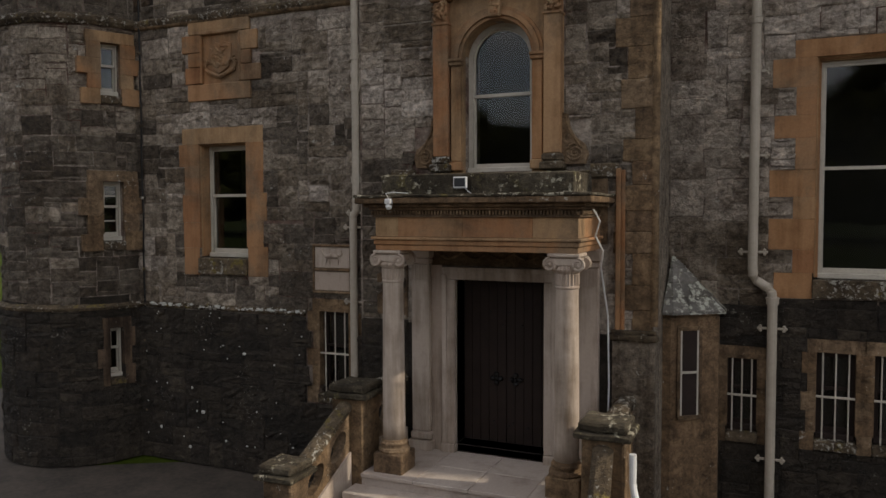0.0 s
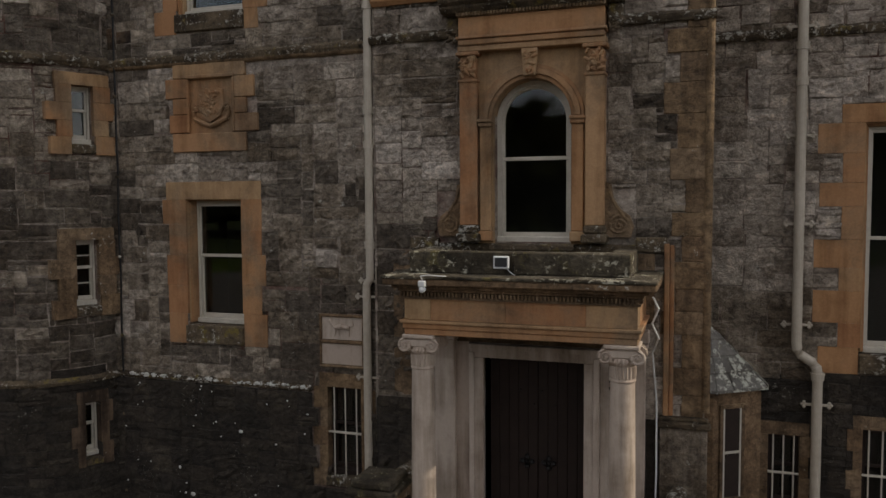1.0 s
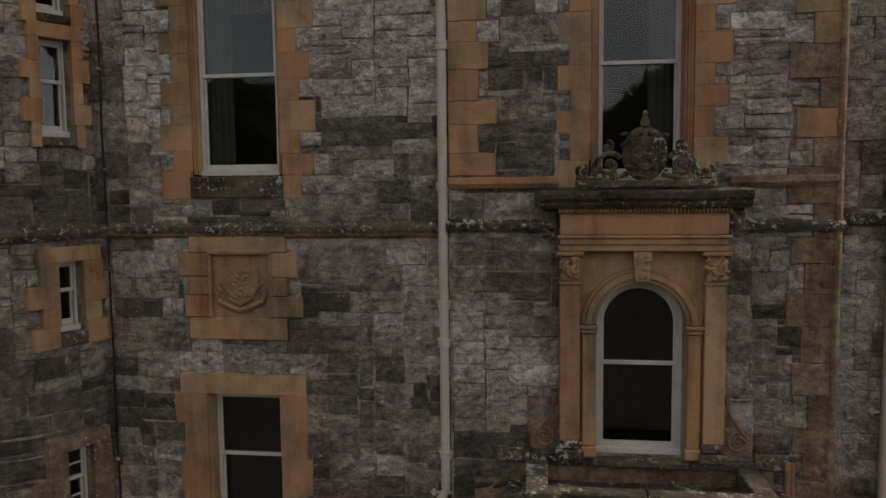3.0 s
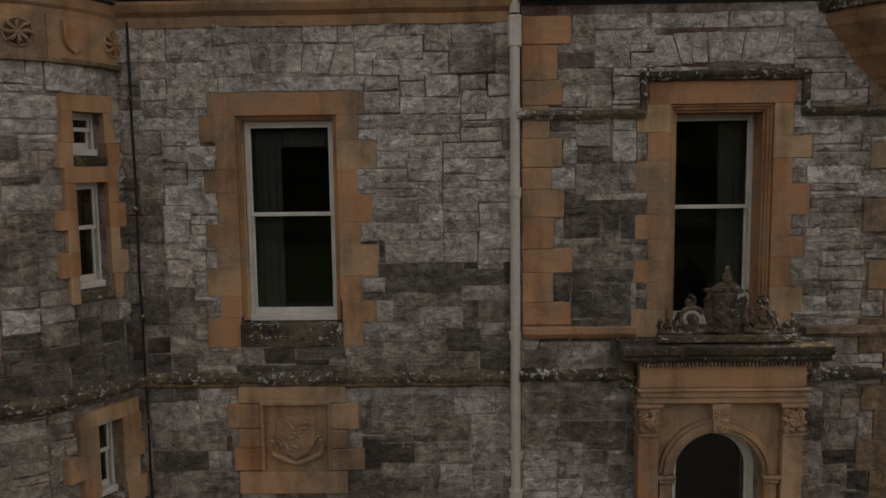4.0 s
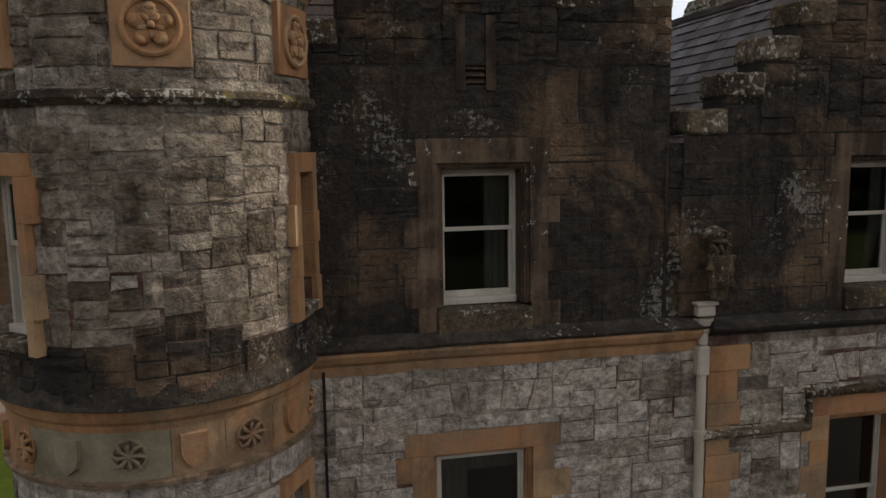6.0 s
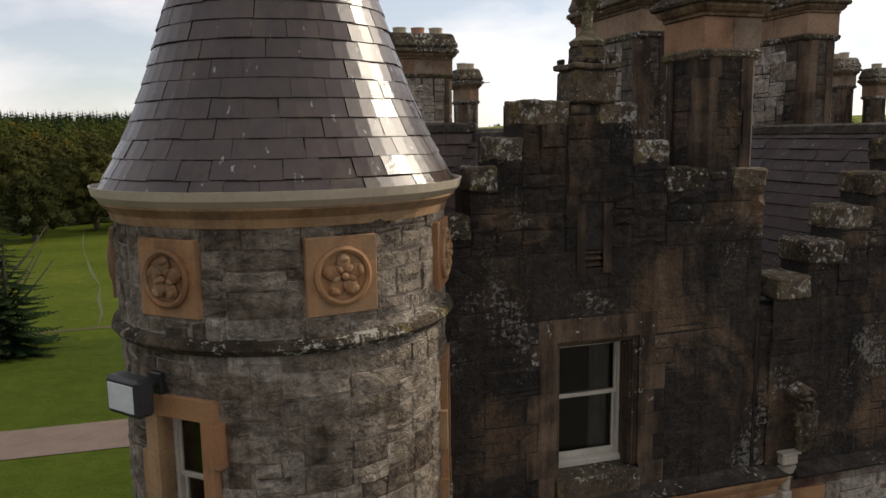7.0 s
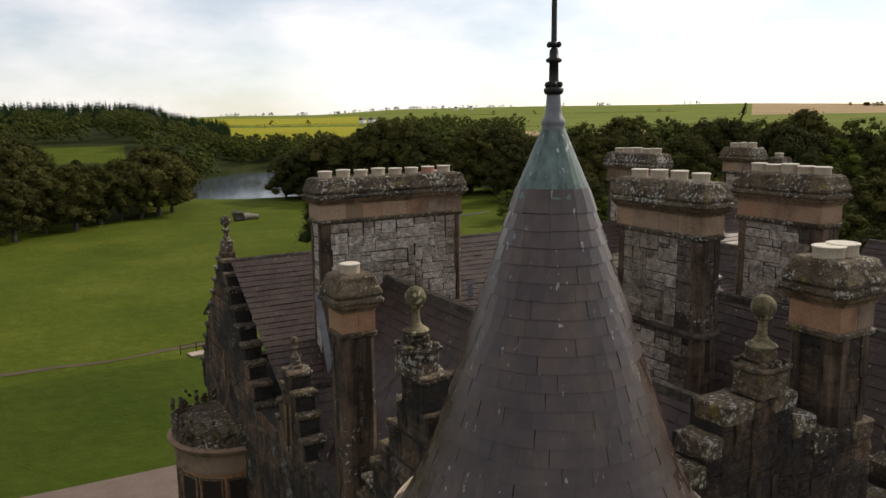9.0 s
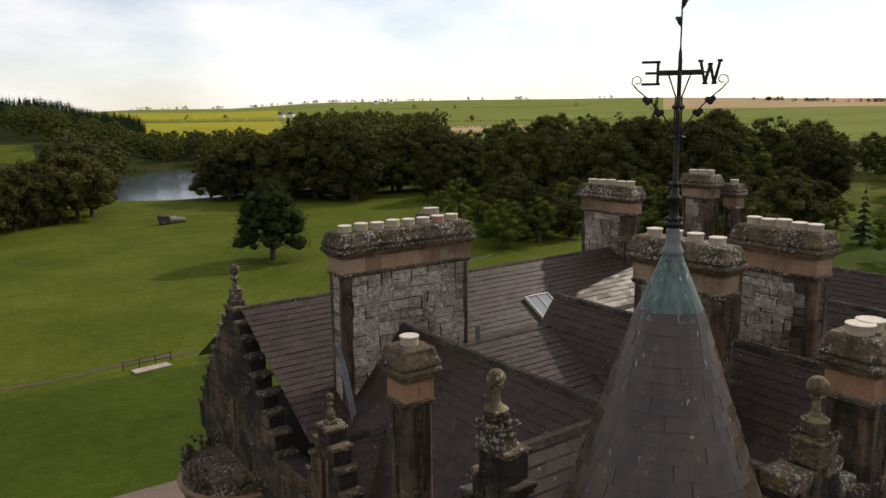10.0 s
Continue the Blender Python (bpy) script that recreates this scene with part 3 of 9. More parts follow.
def stone_faces(rng, rect, place, lift=0.035, ring=None, g=0.002):
    """Vertices and faces of one rock-faced stone; place(u, z, out) sets it on its wall; ring: its four corners, where it is no upright rectangle."""
    u0, u1, z0, z1 = rect
    u0, u1, z0, z1 = u0 + g, u1 - g, z0 + g, z1 - g
    w, h = u1 - u0, z1 - z0
    i = min(0.009, w * 0.2, h * 0.2)
    nu = 5 if w > 0.42 else 4 if w > 0.25 else 2
    nz = 4 if h > 0.26 else 3 if h > 0.16 else 2
    base = rng.uniform(0.3, 0.8) * lift
    tilt_u, tilt_z = rng.uniform(-0.5, 0.5) * lift, rng.uniform(-0.5, 0.6) * lift
    rough = rng.uniform(0.25, 1.0) * lift
    verts, faces = [], []
    jit = 0.013
    ring = ring or [(u0, z0), (u1, z0), (u1, z1), (u0, z1)]
    ring = [(u + rng.uniform(-jit, jit), z + rng.uniform(-jit, jit)) for u, z in ring]
    for u, z in ring:
        verts.append(place(u, z, -0.002))
    grid = []
    for b in range(nz + 1):
        row = []
        for a in range(nu + 1):
            fu, fz = a / nu, b / nz
            u = (ring[0][0] * (1 - fz) + ring[3][0] * fz + i) * (1 - fu) + (ring[1][0] * (1 - fz) + ring[2][0] * fz - i) * fu
            z = (ring[0][1] * (1 - fu) + ring[1][1] * fu + i) * (1 - fz) + (ring[3][1] * (1 - fu) + ring[2][1] * fu - i) * fz
            inner = 0 < a < nu and 0 < b < nz
            d = base + tilt_u * (fu - 0.5) + tilt_z * (fz - 0.5) + rng.uniform(-0.5, 0.9 if inner else 0.1) * rough
            k = jit if inner else jit * 0.6
            row.append(len(verts))
            verts.append(place(u + rng.uniform(-1, 1) * k, z + rng.uniform(-1, 1) * k, max(0.003, d)))
        grid.append(row)
    for b in range(nz):
        for a in range(nu):
            faces.append((grid[b][a], grid[b][a + 1], grid[b + 1][a + 1], grid[b + 1][a]))
    bot, top = grid[0], grid[-1]
    left, right = [r[0] for r in grid], [r[-1] for r in grid]
    faces.append((0, 1, *bot[::-1]))
    faces.append((1, 2, *right[::-1]))
    faces.append((2, 3, *top))
    faces.append((3, 0, *left))
    return verts, faces


def relieving_arch(seed, cx, half, z0, z1, n, place, material, parent):
    """A flat relieving arch: n stones on edge that lean away from the middle."""
    rng = random.Random(seed)
    ws = [rng.uniform(0.75, 1.3) for _ in range(n)]
    at, total = 0.0, sum(ws)
    for k, q in enumerate(ws):
        a, b = (2 * at / total - 1) * half, (2 * (at + q) / total - 1) * half
        at += q
        lo = 0.84
        sag = 0.05 * (1 - ((a + b) / 2 / half) ** 2)
        ring = [(cx + a * (lo if k else 1), z0 + sag), (cx + b * (lo if k < n - 1 else 1), z0 + sag), (cx + b, z1 + sag * 0.6), (cx + a, z1 + sag * 0.6)]
        v, f = stone_faces(rng, (cx + a, cx + b, z0, z1), place, 0.026, ring)
        ob = new("arch_stone", mesh_from("arch_stone", v, f, [material]))
        ob.parent = parent


def blotch(u, z, scale=0.7, seed=0.0):
    """Soft patches, 0 to 1, that run over many stones."""
    return 0.5 + 0.75 * noise.noise(Vector((u * scale, z * scale * 1.2, 3.7 + seed))) + 0.18 * noise.noise(Vector((u * 4, z * 4, 9.1 + seed)))


def lay_stones(seed, rects, place, mat_of, parent, singles=0, near=None, lift=0.038, gap=0.002):
    """Lays stones: those nearest to near(u, z) as parts of their own, the rest joined."""
    rng = random.Random(seed)
    order = sorted(rects, key=lambda r: near((r[0] + r[1]) / 2, (r[2] + r[3]) / 2)) if singles else rects
    joined = {}
    for k, r in enumerate(order):
        v, f = stone_faces(rng, r, place, lift, None, gap)
        m = mat_of((r[0] + r[1]) / 2, (r[2] + r[3]) / 2)
        if k < singles:
            me = mesh_from("stone", v, f, [m])
            ob = new("stone", me)
            ob.parent = parent
        else:
            V, F = joined.setdefault(m.name, ([], [], m))[:2]
            o = len(V)
            V += v
            F += [tuple(o + q for q in ff) for ff in f]
    for V, F, m in joined.values():
        ob = new("stonework", mesh_from("stonework", V, F, [m]))
        ob.parent = parent
        tagged(ob, kind="stuff")


def wall_body(name, u0, u1, z0, z1, holes, place, material, thick=0.5, step=None, parent=None, sooty=()):
    """The solid of a wall, with openings right through it; sooty: the heights between which its joints are black."""
    us = sorted({u0, u1, *[min(max(h[i], u0), u1) for h in holes for i in (0, 1)]})
    zs = sorted({z0, z1, *[min(max(h[i], z0), z1) for h in holes for i in (2, 3)], *[min(max(q, z0), z1) for b in sooty for q in b]})
    if step:
        fine = []
        for a, b in zip(us, us[1:]):
            n = max(1, math.ceil((b - a) / step))
            fine += [a + (b - a) * i / n for i in range(n)]
        us = fine + [us[-1]]
    verts, faces, idx, tone = [], [], {}, []

    def vert(i, k, d):
        key = (i, k, d)
        if key not in idx:
            idx[key] = len(verts)
            verts.append(place(us[i], zs[k], -thick * d))
        return idx[key]

    def solid(i, k):
        if i < 0 or k < 0 or i >= len(us) - 1 or k >= len(zs) - 1:
            return False
        u, z = (us[i] + us[i + 1]) / 2, (zs[k] + zs[k + 1]) / 2
        return not any(h[0] < u < h[1] and h[2] < z < h[3] for h in holes)
    for i in range(len(us) - 1):
        for k in range(len(zs) - 1):
            if not solid(i, k):
                continue
            had = len(faces)
            faces.append((vert(i, k, 0), vert(i + 1, k, 0), vert(i + 1, k + 1, 0), vert(i, k + 1, 0)))
            faces.append((vert(i, k + 1, 1), vert(i + 1, k + 1, 1), vert(i + 1, k, 1), vert(i, k, 1)))
            for (di, dk), (p, q) in (((-1, 0), ((i, k + 1), (i, k))), ((1, 0), ((i + 1, k), (i + 1, k + 1))),
                                     ((0, -1), ((i, k), (i + 1, k))), ((0, 1), ((i + 1, k + 1), (i, k + 1)))):
                if not solid(i + di, k + dk):
                    faces.append((vert(*p, 1), vert(*q, 1), vert(*q, 0), vert(*p, 0)))
            zm = (zs[k] + zs[k + 1]) / 2
            tone += [1 if any(a < zm < b for a, b in sooty) else 0] * (len(faces) - had)
    ob = new(name, mesh_from(name, verts, faces, [material, M_MORTAR_BLACK], tone))
    if parent is not None:
        ob.parent = parent
    return ob


def flat_place(y):
    """A wall that faces -y."""
    return lambda u, z, d: (u, y - d, z)


def side_place(x):
    """A wall that faces -x; u runs along y."""
    return lambda u, z, d: (x - d, u, z)


# ---- windows ----
def jamb_rects(w, h, short, tall, sill, lintel, rng, blocks, lap):
    """Rects (u0, u1, z0, z1) of the dressed stones round an opening w by h that starts at z = 0."""
    out = [(-w / 2 - lap, w / 2 + lap, h, h + lintel)]
    out.append((-w / 2 - 0.02, w / 2 + 0.02, -sill, 0.0))
    for s in (-1, 1):
        z = -sill
        long_one = rng.random() < 0.5
        n = blocks
        hs = [rng.uniform(0.8, 1.2) for _ in range(n)]
        k = (h + sill) / sum(hs)
        for q in hs:
            d = (tall if long_one else short) * rng.uniform(0.9, 1.1)
            a, b = w / 2, w / 2 + d
            if z < 0.0:
                a = w / 2 + 0.02
            out.append((a, b, z, z + q * k) if s > 0 else (-b, -a, z, z + q * k))
            z += q * k
            long_one = not long_one
    return out


def sash_window(name, m, w, h, short=0.22, tall=0.42, sill=0.3, lintel=0.3, blocks=8, seed=1, stone=None, sill_stone=None, recess=0.2, rail=0.55,
                bars=False, curtain=0, label="", mould=0.055, glazing=0, room=1.3, proud=0.008, lap=None, pelmet=False):
    """A sash window in a dressed stone surround. Local x along the wall, y into it, z up from the sill. Returns the window and its stones' rects."""
    stone = stone or M_SAND
    sill_stone = sill_stone or M_COPING
    rng = random.Random(seed)
    win = empty(name, m, label or "white-painted timber sash window in a dressed red sandstone surround", "window", kind="structure")
    rects = jamb_rects(w + 2 * mould, h + mould, short, tall, sill, lintel, rng, blocks, short if lap is None else lap)
    for i, (a, b, c, d) in enumerate(rects):
        bm = bmesh.new()
        g = 0.0012
        if i == 1:
            box(bm, a + g, b - g, -0.07, recess + 0.1, c + 0.02, d - 0.03, 0.012)
            part("sill", bm, sill_stone, win, "lichen-spotted stone sill")
            continue
        box(bm, a + g, b - g, -proud - rng.uniform(0, 0.004), recess + 0.22, c + g, d - g, 0.0025)
        part("lintel" if i == 0 else "jamb_stone", bm, stone, win)
    if mould:
        # the moulded reveal steps back to the timber frame
        bm = bmesh.new()
        for o, i_, y0 in ((mould, mould * 0.66, 0.03), (mould * 0.68, mould * 0.33, 0.055), (mould * 0.35, 0.0, 0.09)):
            box(bm, -w / 2 - o, -w / 2 - i_, y0, recess + 0.05, 0.0, h + i_, 0.006)
            box(bm, w / 2 + i_, w / 2 + o, y0, recess + 0.05, 0.0, h + i_, 0.006)
            box(bm, -w / 2 - o, w / 2 + o, y0, recess + 0.05, h + i_ + 0.001, h + o, 0.006)
        part("moulding", bm, stone, win)
    y = recess
    f = 0.042
    paint = M_DOOR if bars else M_PAINT
    bm = bmesh.new()
    box(bm, -w / 2, -w / 2 + f, y, y + 0.11, 0, h, 0.006)
    box(bm, w / 2 - f, w / 2, y, y + 0.11, 0, h, 0.006)
    box(bm, -w / 2 + f, w / 2 - f, y, y + 0.11, h - f, h, 0.006)
    box(bm, -w / 2 - 0.0, w / 2 + 0.0, y - 0.05, y + 0.11, -0.02, 0.06, 0.008)
    part("window_frame", bm, paint, win)
    x0, x1, zr = -w / 2 + f, w / 2 - f, h * rail
    st = 0.03
    for nm, z0, z1, yy in (("upper_sash", zr, h - f, y + 0.02), ("lower_sash", 0.06, zr + 0.045, y + 0.062)):
        bm = bmesh.new()
        lo = 0.05 if nm == "upper_sash" else 0.075
        box(bm, x0, x0 + st, yy, yy + 0.04, z0, z1, 0.004)
        box(bm, x1 - st, x1, yy, yy + 0.04, z0, z1, 0.004)
        box(bm, x0 + st, x1 - st, yy, yy + 0.04, z0, z0 + lo, 0.004)
        box(bm, x0 + st, x1 - st, yy, yy + 0.04, z1 - 0.04, z1, 0.004)
        for gz in range(glazing):
            zz = z0 + (z1 - z0) * (gz + 1) / (glazing + 1)
            box(bm, x0 + st, x1 - st, yy + 0.005, yy + 0.035, zz - 0.011, zz + 0.011)
        sash = part(nm, bm, paint, win)
        bm = bmesh.new()
        box(bm, x0 + st, x1 - st, yy + 0.018, yy + 0.023, z0 + lo, z1 - 0.04)
        pane = part("pane", bm, M_GLASS, sash)
        pane.visible_shadow = False
    # a box behind the glass; its near-black colour stands in for room dimness
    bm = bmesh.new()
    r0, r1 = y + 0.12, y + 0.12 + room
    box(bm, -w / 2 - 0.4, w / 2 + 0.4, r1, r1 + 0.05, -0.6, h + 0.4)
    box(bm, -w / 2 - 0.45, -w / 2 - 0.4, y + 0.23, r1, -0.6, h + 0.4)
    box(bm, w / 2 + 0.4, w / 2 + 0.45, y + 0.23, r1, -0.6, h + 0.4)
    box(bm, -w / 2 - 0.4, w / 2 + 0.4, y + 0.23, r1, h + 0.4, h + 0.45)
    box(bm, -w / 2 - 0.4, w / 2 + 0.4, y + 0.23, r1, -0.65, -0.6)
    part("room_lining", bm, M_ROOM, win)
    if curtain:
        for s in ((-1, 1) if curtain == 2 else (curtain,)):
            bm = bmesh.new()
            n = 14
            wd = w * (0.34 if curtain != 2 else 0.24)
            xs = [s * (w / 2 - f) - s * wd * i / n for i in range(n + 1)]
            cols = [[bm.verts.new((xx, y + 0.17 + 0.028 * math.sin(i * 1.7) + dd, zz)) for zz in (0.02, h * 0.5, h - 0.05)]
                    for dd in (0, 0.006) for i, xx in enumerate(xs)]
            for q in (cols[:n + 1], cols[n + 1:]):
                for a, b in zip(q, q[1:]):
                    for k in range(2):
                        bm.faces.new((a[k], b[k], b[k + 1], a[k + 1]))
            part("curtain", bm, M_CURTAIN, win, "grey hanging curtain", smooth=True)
    if pelmet:
        bm = bmesh.new()
        n = 40
        top = [bm.verts.new((-w / 2 + f + (w - 2 * f) * i / n, y + 0.19 + 0.02 * math.sin(i * 2.1), h - 0.05)) for i in range(n + 1)]
        low = [bm.verts.new((v.co.x, v.co.y + 0.004, h - 0.30 - 0.03 * (i % 2))) for i, v in enumerate(top)]
        for i in range(n):
            bm.faces.new((top[i], top[i + 1], low[i + 1], low[i]))
        part("pelmet", bm, M_CURTAIN, win, "pleated pelmet of grey cloth", smooth=True)
    if bars:
        bm = bmesh.new()
        n = bars
        for i in range(n):
            xx = -w / 2 + w * (i + 0.5) / n
            tube(bm, [(xx, 0.03, -0.12), (xx, 0.03, h + 0.06)], 0.012, 8)
        box(bm, -w / 2 - 0.05, w / 2 + 0.05, 0.012, 0.048, h * 0.47, h * 0.47 + 0.03, 0.004)
        part("window_bars", bm, M_PAINT, win, "white-painted upright iron bars")
    return win, rects


def shift(rects, x, z):
    return [(a + x, b + x, c + z, d + z) for a, b, c, d in rects]

# ---- front of the castle: the bay beside the tower, the porch bay, the recessed wall ----
FY, BY = 11.0, 11.07  # faces of the entrance bay and of the bay beside the tower
TX, TY, TR, TRL = -12.757, 11.29, 1.656, 1.55  # the tower's axis and its radius above and below the frieze
BX0, BX1, PX1 = -11.35, -6.31, -1.62
holes_bay, holes_porch, holes_wing = [], [], []
body_bay, body_porch, body_wing = [], [], []


def front_window(name, x0, x1, z0, z1, y, holes, body, **kw):
    w, h = x1 - x0, z1 - z0
    win, rects = sash_window(name, pose((x0 + x1) / 2, y, z0), w, h, **kw)
    holes += shift(rects, (x0 + x1) / 2, z0)
    k = kw.get("mould", 0.055)
    holes.append((x0 - k, x1 + k, z0, z1 + k))
    body.append((x0 - 0.02 - k, x1 + 0.02 + k, z0 - 0.08, z1 + 0.02 + k))
    return win


front_window("window_1", -9.69, -8.70, 3.87, 5.88, BY, holes_bay, body_bay, short=0.36, tall=0.42, sill=0.34, lintel=0.29, lap=0.38, blocks=5, seed=3, recess=0.24, rail=0.54, mould=0.03)
front_window("window_2", -9.735, -8.62, 8.92, 11.41, BY, holes_bay, body_bay, short=0.27, tall=0.45, sill=0.33, lintel=0.28, lap=0.34, blocks=9, seed=8, curtain=-1, rail=0.525,
             recess=0.17, mould=0.06, pelmet=True)
front_window("window_3", -9.62, -8.68, 13.24, 14.83, BY, holes_bay, body_bay, short=0.24, tall=0.36, sill=0.32, lintel=0.28, blocks=6, seed=5, rail=0.54,
             stone=M_SOOT_SAND, curtain=1, recess=0.3, mould=0.08, label="white-painted sash window in a sooty sandstone surround")
front_window("window_4", -4.42, -3.385, 8.80, 11.43, FY, holes_porch, body_porch, short=0.25, tall=0.44, sill=0.1, lintel=0.27, lap=0.26, blocks=9, seed=12, rail=0.553,
             curtain=1, recess=0.36, mould=0.10)
front_window("window_5", -4.32, -3.48, 13.25, 14.83, FY, holes_porch, body_porch, short=0.24, tall=0.36, sill=0.32, lintel=0.28, blocks=6, seed=6,
             stone=M_SOOT_SAND, curtain=2, recess=0.3, mould=0.08, label="white-painted sash window in a sooty sandstone surround")
front_window("window_6", -7.17, -6.60, 1.60, 2.98, BY, holes_bay, body_bay, short=0.14, tall=0.24, sill=0.2, lintel=0.22, blocks=5, seed=4,
             stone=M_SAND_OLD, bars=3, recess=0.14, mould=0.0, label="small barred sash window in dark weathered stone")
WY = 12.55
front_window("window_7", 0.53, 2.35, 3.68, 6.86, WY, holes_wing, body_wing, short=0.30, tall=0.6, sill=0.32, lintel=0.26, blocks=9, seed=9, recess=0.16, rail=0.5)
for nm, x0, x1, z1 in (("window_8", -0.70, -0.28, 2.40), ("window_9", 0.54, 1.06, 2.57), ("window_10", 1.30, 1.86, 2.57)):
    front_window(nm, x0, x1, 1.29, z1, WY, holes_wing, body_wing, short=0.13, tall=0.2, sill=0.2, lintel=0.2, blocks=5, seed=4,
                 stone=M_SAND_OLD, bars=3, recess=0.12, mould=0.0, label="small barred sash window in dark weathered stone")

# a run of openings that other builders below fill
ARCH_X, ARCH_W, ARCH_Z, ARCH_SPRING = -3.90, 1.08, 5.28, 6.98
DOOR_X0, DOOR_X1, DOOR_Z0, DOOR_Z1 = -4.60, -3.17, 1.02, 3.62
body_porch += [(ARCH_X - ARCH_W / 2, ARCH_X + ARCH_W / 2, ARCH_Z, ARCH_SPRING + ARCH_W / 2), (DOOR_X0, DOOR_X1, DOOR_Z0, DOOR_Z1)]
holes_porch += [(-4.72, -3.08, 11.97, 12.37), (-4.90, -2.88, 5.0, 8.66), (-5.45, -2.25, 0.0, 5.32), (-5.3, -2.5, 5.30, 6.0)]
holes_bay += [(-10.03, -8.31, 11.93, 12.33), (-9.90, -8.53, 6.69, 8.08), (-10.0, -8.34, 7.0, 7.85), (-7.28, -6.5, 3.32, 4.14)]
# quoins of the porch bay: left edge above the string, right edge all the way
quoins = []
rq = random.Random(21)
z = 8.86
flip = True
while z < 12.5:
    hq = min(rq.uniform(0.26, 0.42), 12.58 - z)
    wq = (0.56 if flip else 0.38) + rq.uniform(-0.09, 0.09)
    quoins.append((BX1 + 0.01, BX1 + 0.01 + wq, z, z + hq, M_SAND))
    z += hq
    flip = not flip
z = 2.98
while z < 12.5:
    hq = min(rq.uniform(0.28, 0.45), 12.6 - z)
    wq = (0.5 if flip else 0.3) + rq.uniform(-0.08, 0.08)
    quoins.append((PX1 - wq, PX1 - 0.002, z, z + hq, M_SAND_OLD if z < 9.0 or rq.random() < 0.5 else M_SAND))
    z += hq
    flip = not flip
holes_porch += [q[:4] for q in quoins]


def bay_tone(u, z):
    r = blotch(u, z) + 0.22 * noise.noise(Vector((u * 9, z * 11, 1.0)))
    if z < 2.95:
        return M_PLINTH
    if z > 12.7:
        return M_BLACK
    if z < 3.6 or 8.2 < z < 8.7:
        return M_BLACK if r < 0.3 else M_GRIMED_OR_SHADED if r < 0.6 else M_STAINED
    if z < 7.9 or 8.6 < z < 9.2:
        return M_GRIMED_OR_SHADED if r < (0.5 if z < 6.4 else 0.25) else M_STAINED if r < (0.8 if z < 6.2 else 0.5) else M_MID if r < 0.85 else M_RUBBLE
    return M_GRIMED_OR_SHADED if r < 0.12 + max(0, 10.2 - z) * 0.2 else M_STAINED if r < 0.26 else M_MID if r < (0.6 if z < 10.4 else 0.42) else M_RUBBLE


STEP_GABLE = [(-11.35, -10.76, 16.45), (-10.76, -10.47, 16.98), (-10.47, -10.15, 17.30), (-10.15, -8.74, 17.70), (-8.74, -8.28, 17.24), (-8.28, -6.86, 16.9)]
place_f, place_b = flat_place(FY), flat_place(BY)
wall_bay = wall_body("wall_1", BX0, BX1, 0.0, 12.75, body_bay, place_b, M_MORTAR, 0.55)
tagged(wall_bay, "grey squared rubble wall of the castle bay", "wall", kind="structure")
rects = rubble(random.Random(31), BX0, BX1, 2.92, 12.58, holes_bay)
rects = [r for r in rects if not 8.05 < (r[2] + r[3]) / 2 < 8.22]
lay_stones(41, rects, place_b, bay_tone, wall_bay, 290, lambda u, z: abs(z - 9.6) + 0.3 * abs(u + 8.5), 0.034, 0.004)
relieving_arch(47, -9.17, 0.86, 11.93, 12.30, 8, place_b, M_RUBBLE, wall_bay)
low = rubble(random.Random(32), BX0, BX1, 0.0, 2.88, holes_bay)
lay_stones(42, low, flat_place(BY - 0.06), lambda u, z: M_PLINTH, wall_bay, 60, lambda u, z: abs(u + 8))
boxes("plinth", [(BX0, -7.45, BY - 0.06, BY - 0.003, 0.0, 2.86), (-7.45, -6.30, BY - 0.06, BY - 0.003, 0.0, 1.35)], M_MORTAR_BLACK, wall_bay)

# top storey of the bay with its stepped gable
wall_top = wall_body("wall_2", BX0, -6.86, 12.75, 16.0, body_bay + [(-9.36, -9.12, 15.78, 16.50)], place_b, M_MORTAR_BLACK, 0.55)
tagged(wall_top, "soot-black rubble wall of the top storey with a crow-stepped gable", "wall", kind="structure")
for a, b, t in STEP_GABLE:
    boxes("gable_step", [(a, b - 0.002, BY + 0.001, BY + 0.55, 16.0, t - 0.02)], M_MORTAR_BLACK, wall_top)
rects = rubble(random.Random(33), BX0, -6.86, 12.98, 15.98, holes_bay + [(-9.42, -9.06, 15.70, 16.56)])
lay_stones(43, rects, place_b, bay_tone, wall_top, 260, lambda u, z: abs(z - 14.5), 0.013)
for k, (a, b, t) in enumerate(STEP_GABLE):
    lay_stones(60 + k, rubble(random.Random(70 + k), a, b, 16.0, t - 0.14, [(-9.42, -9.06, 15.70, 16.56)]), place_b, bay_tone, wall_top)
    bm = bmesh.new()
    box(bm, a - 0.02, min(b, a + 0.56) + 0.01, BY - 0.04, BY + 0.5, t - 0.26, t + 0.02, 0.02)
    if b - a > 0.7:
        box(bm, max(a + 0.66, b - 0.5), b + 0.02, BY - 0.04, BY + 0.5, t - 0.26, t + 0.0, 0.03)
        box(bm, a + 0.6, max(a + 0.7, b - 0.58), BY - 0.03, BY + 0.58, t - 0.13, t - 0.03, 0.03)
    craggy(bm, 0.032, 3, 5.0)
    part("step_coping", bm, M_COPING, wall_top)
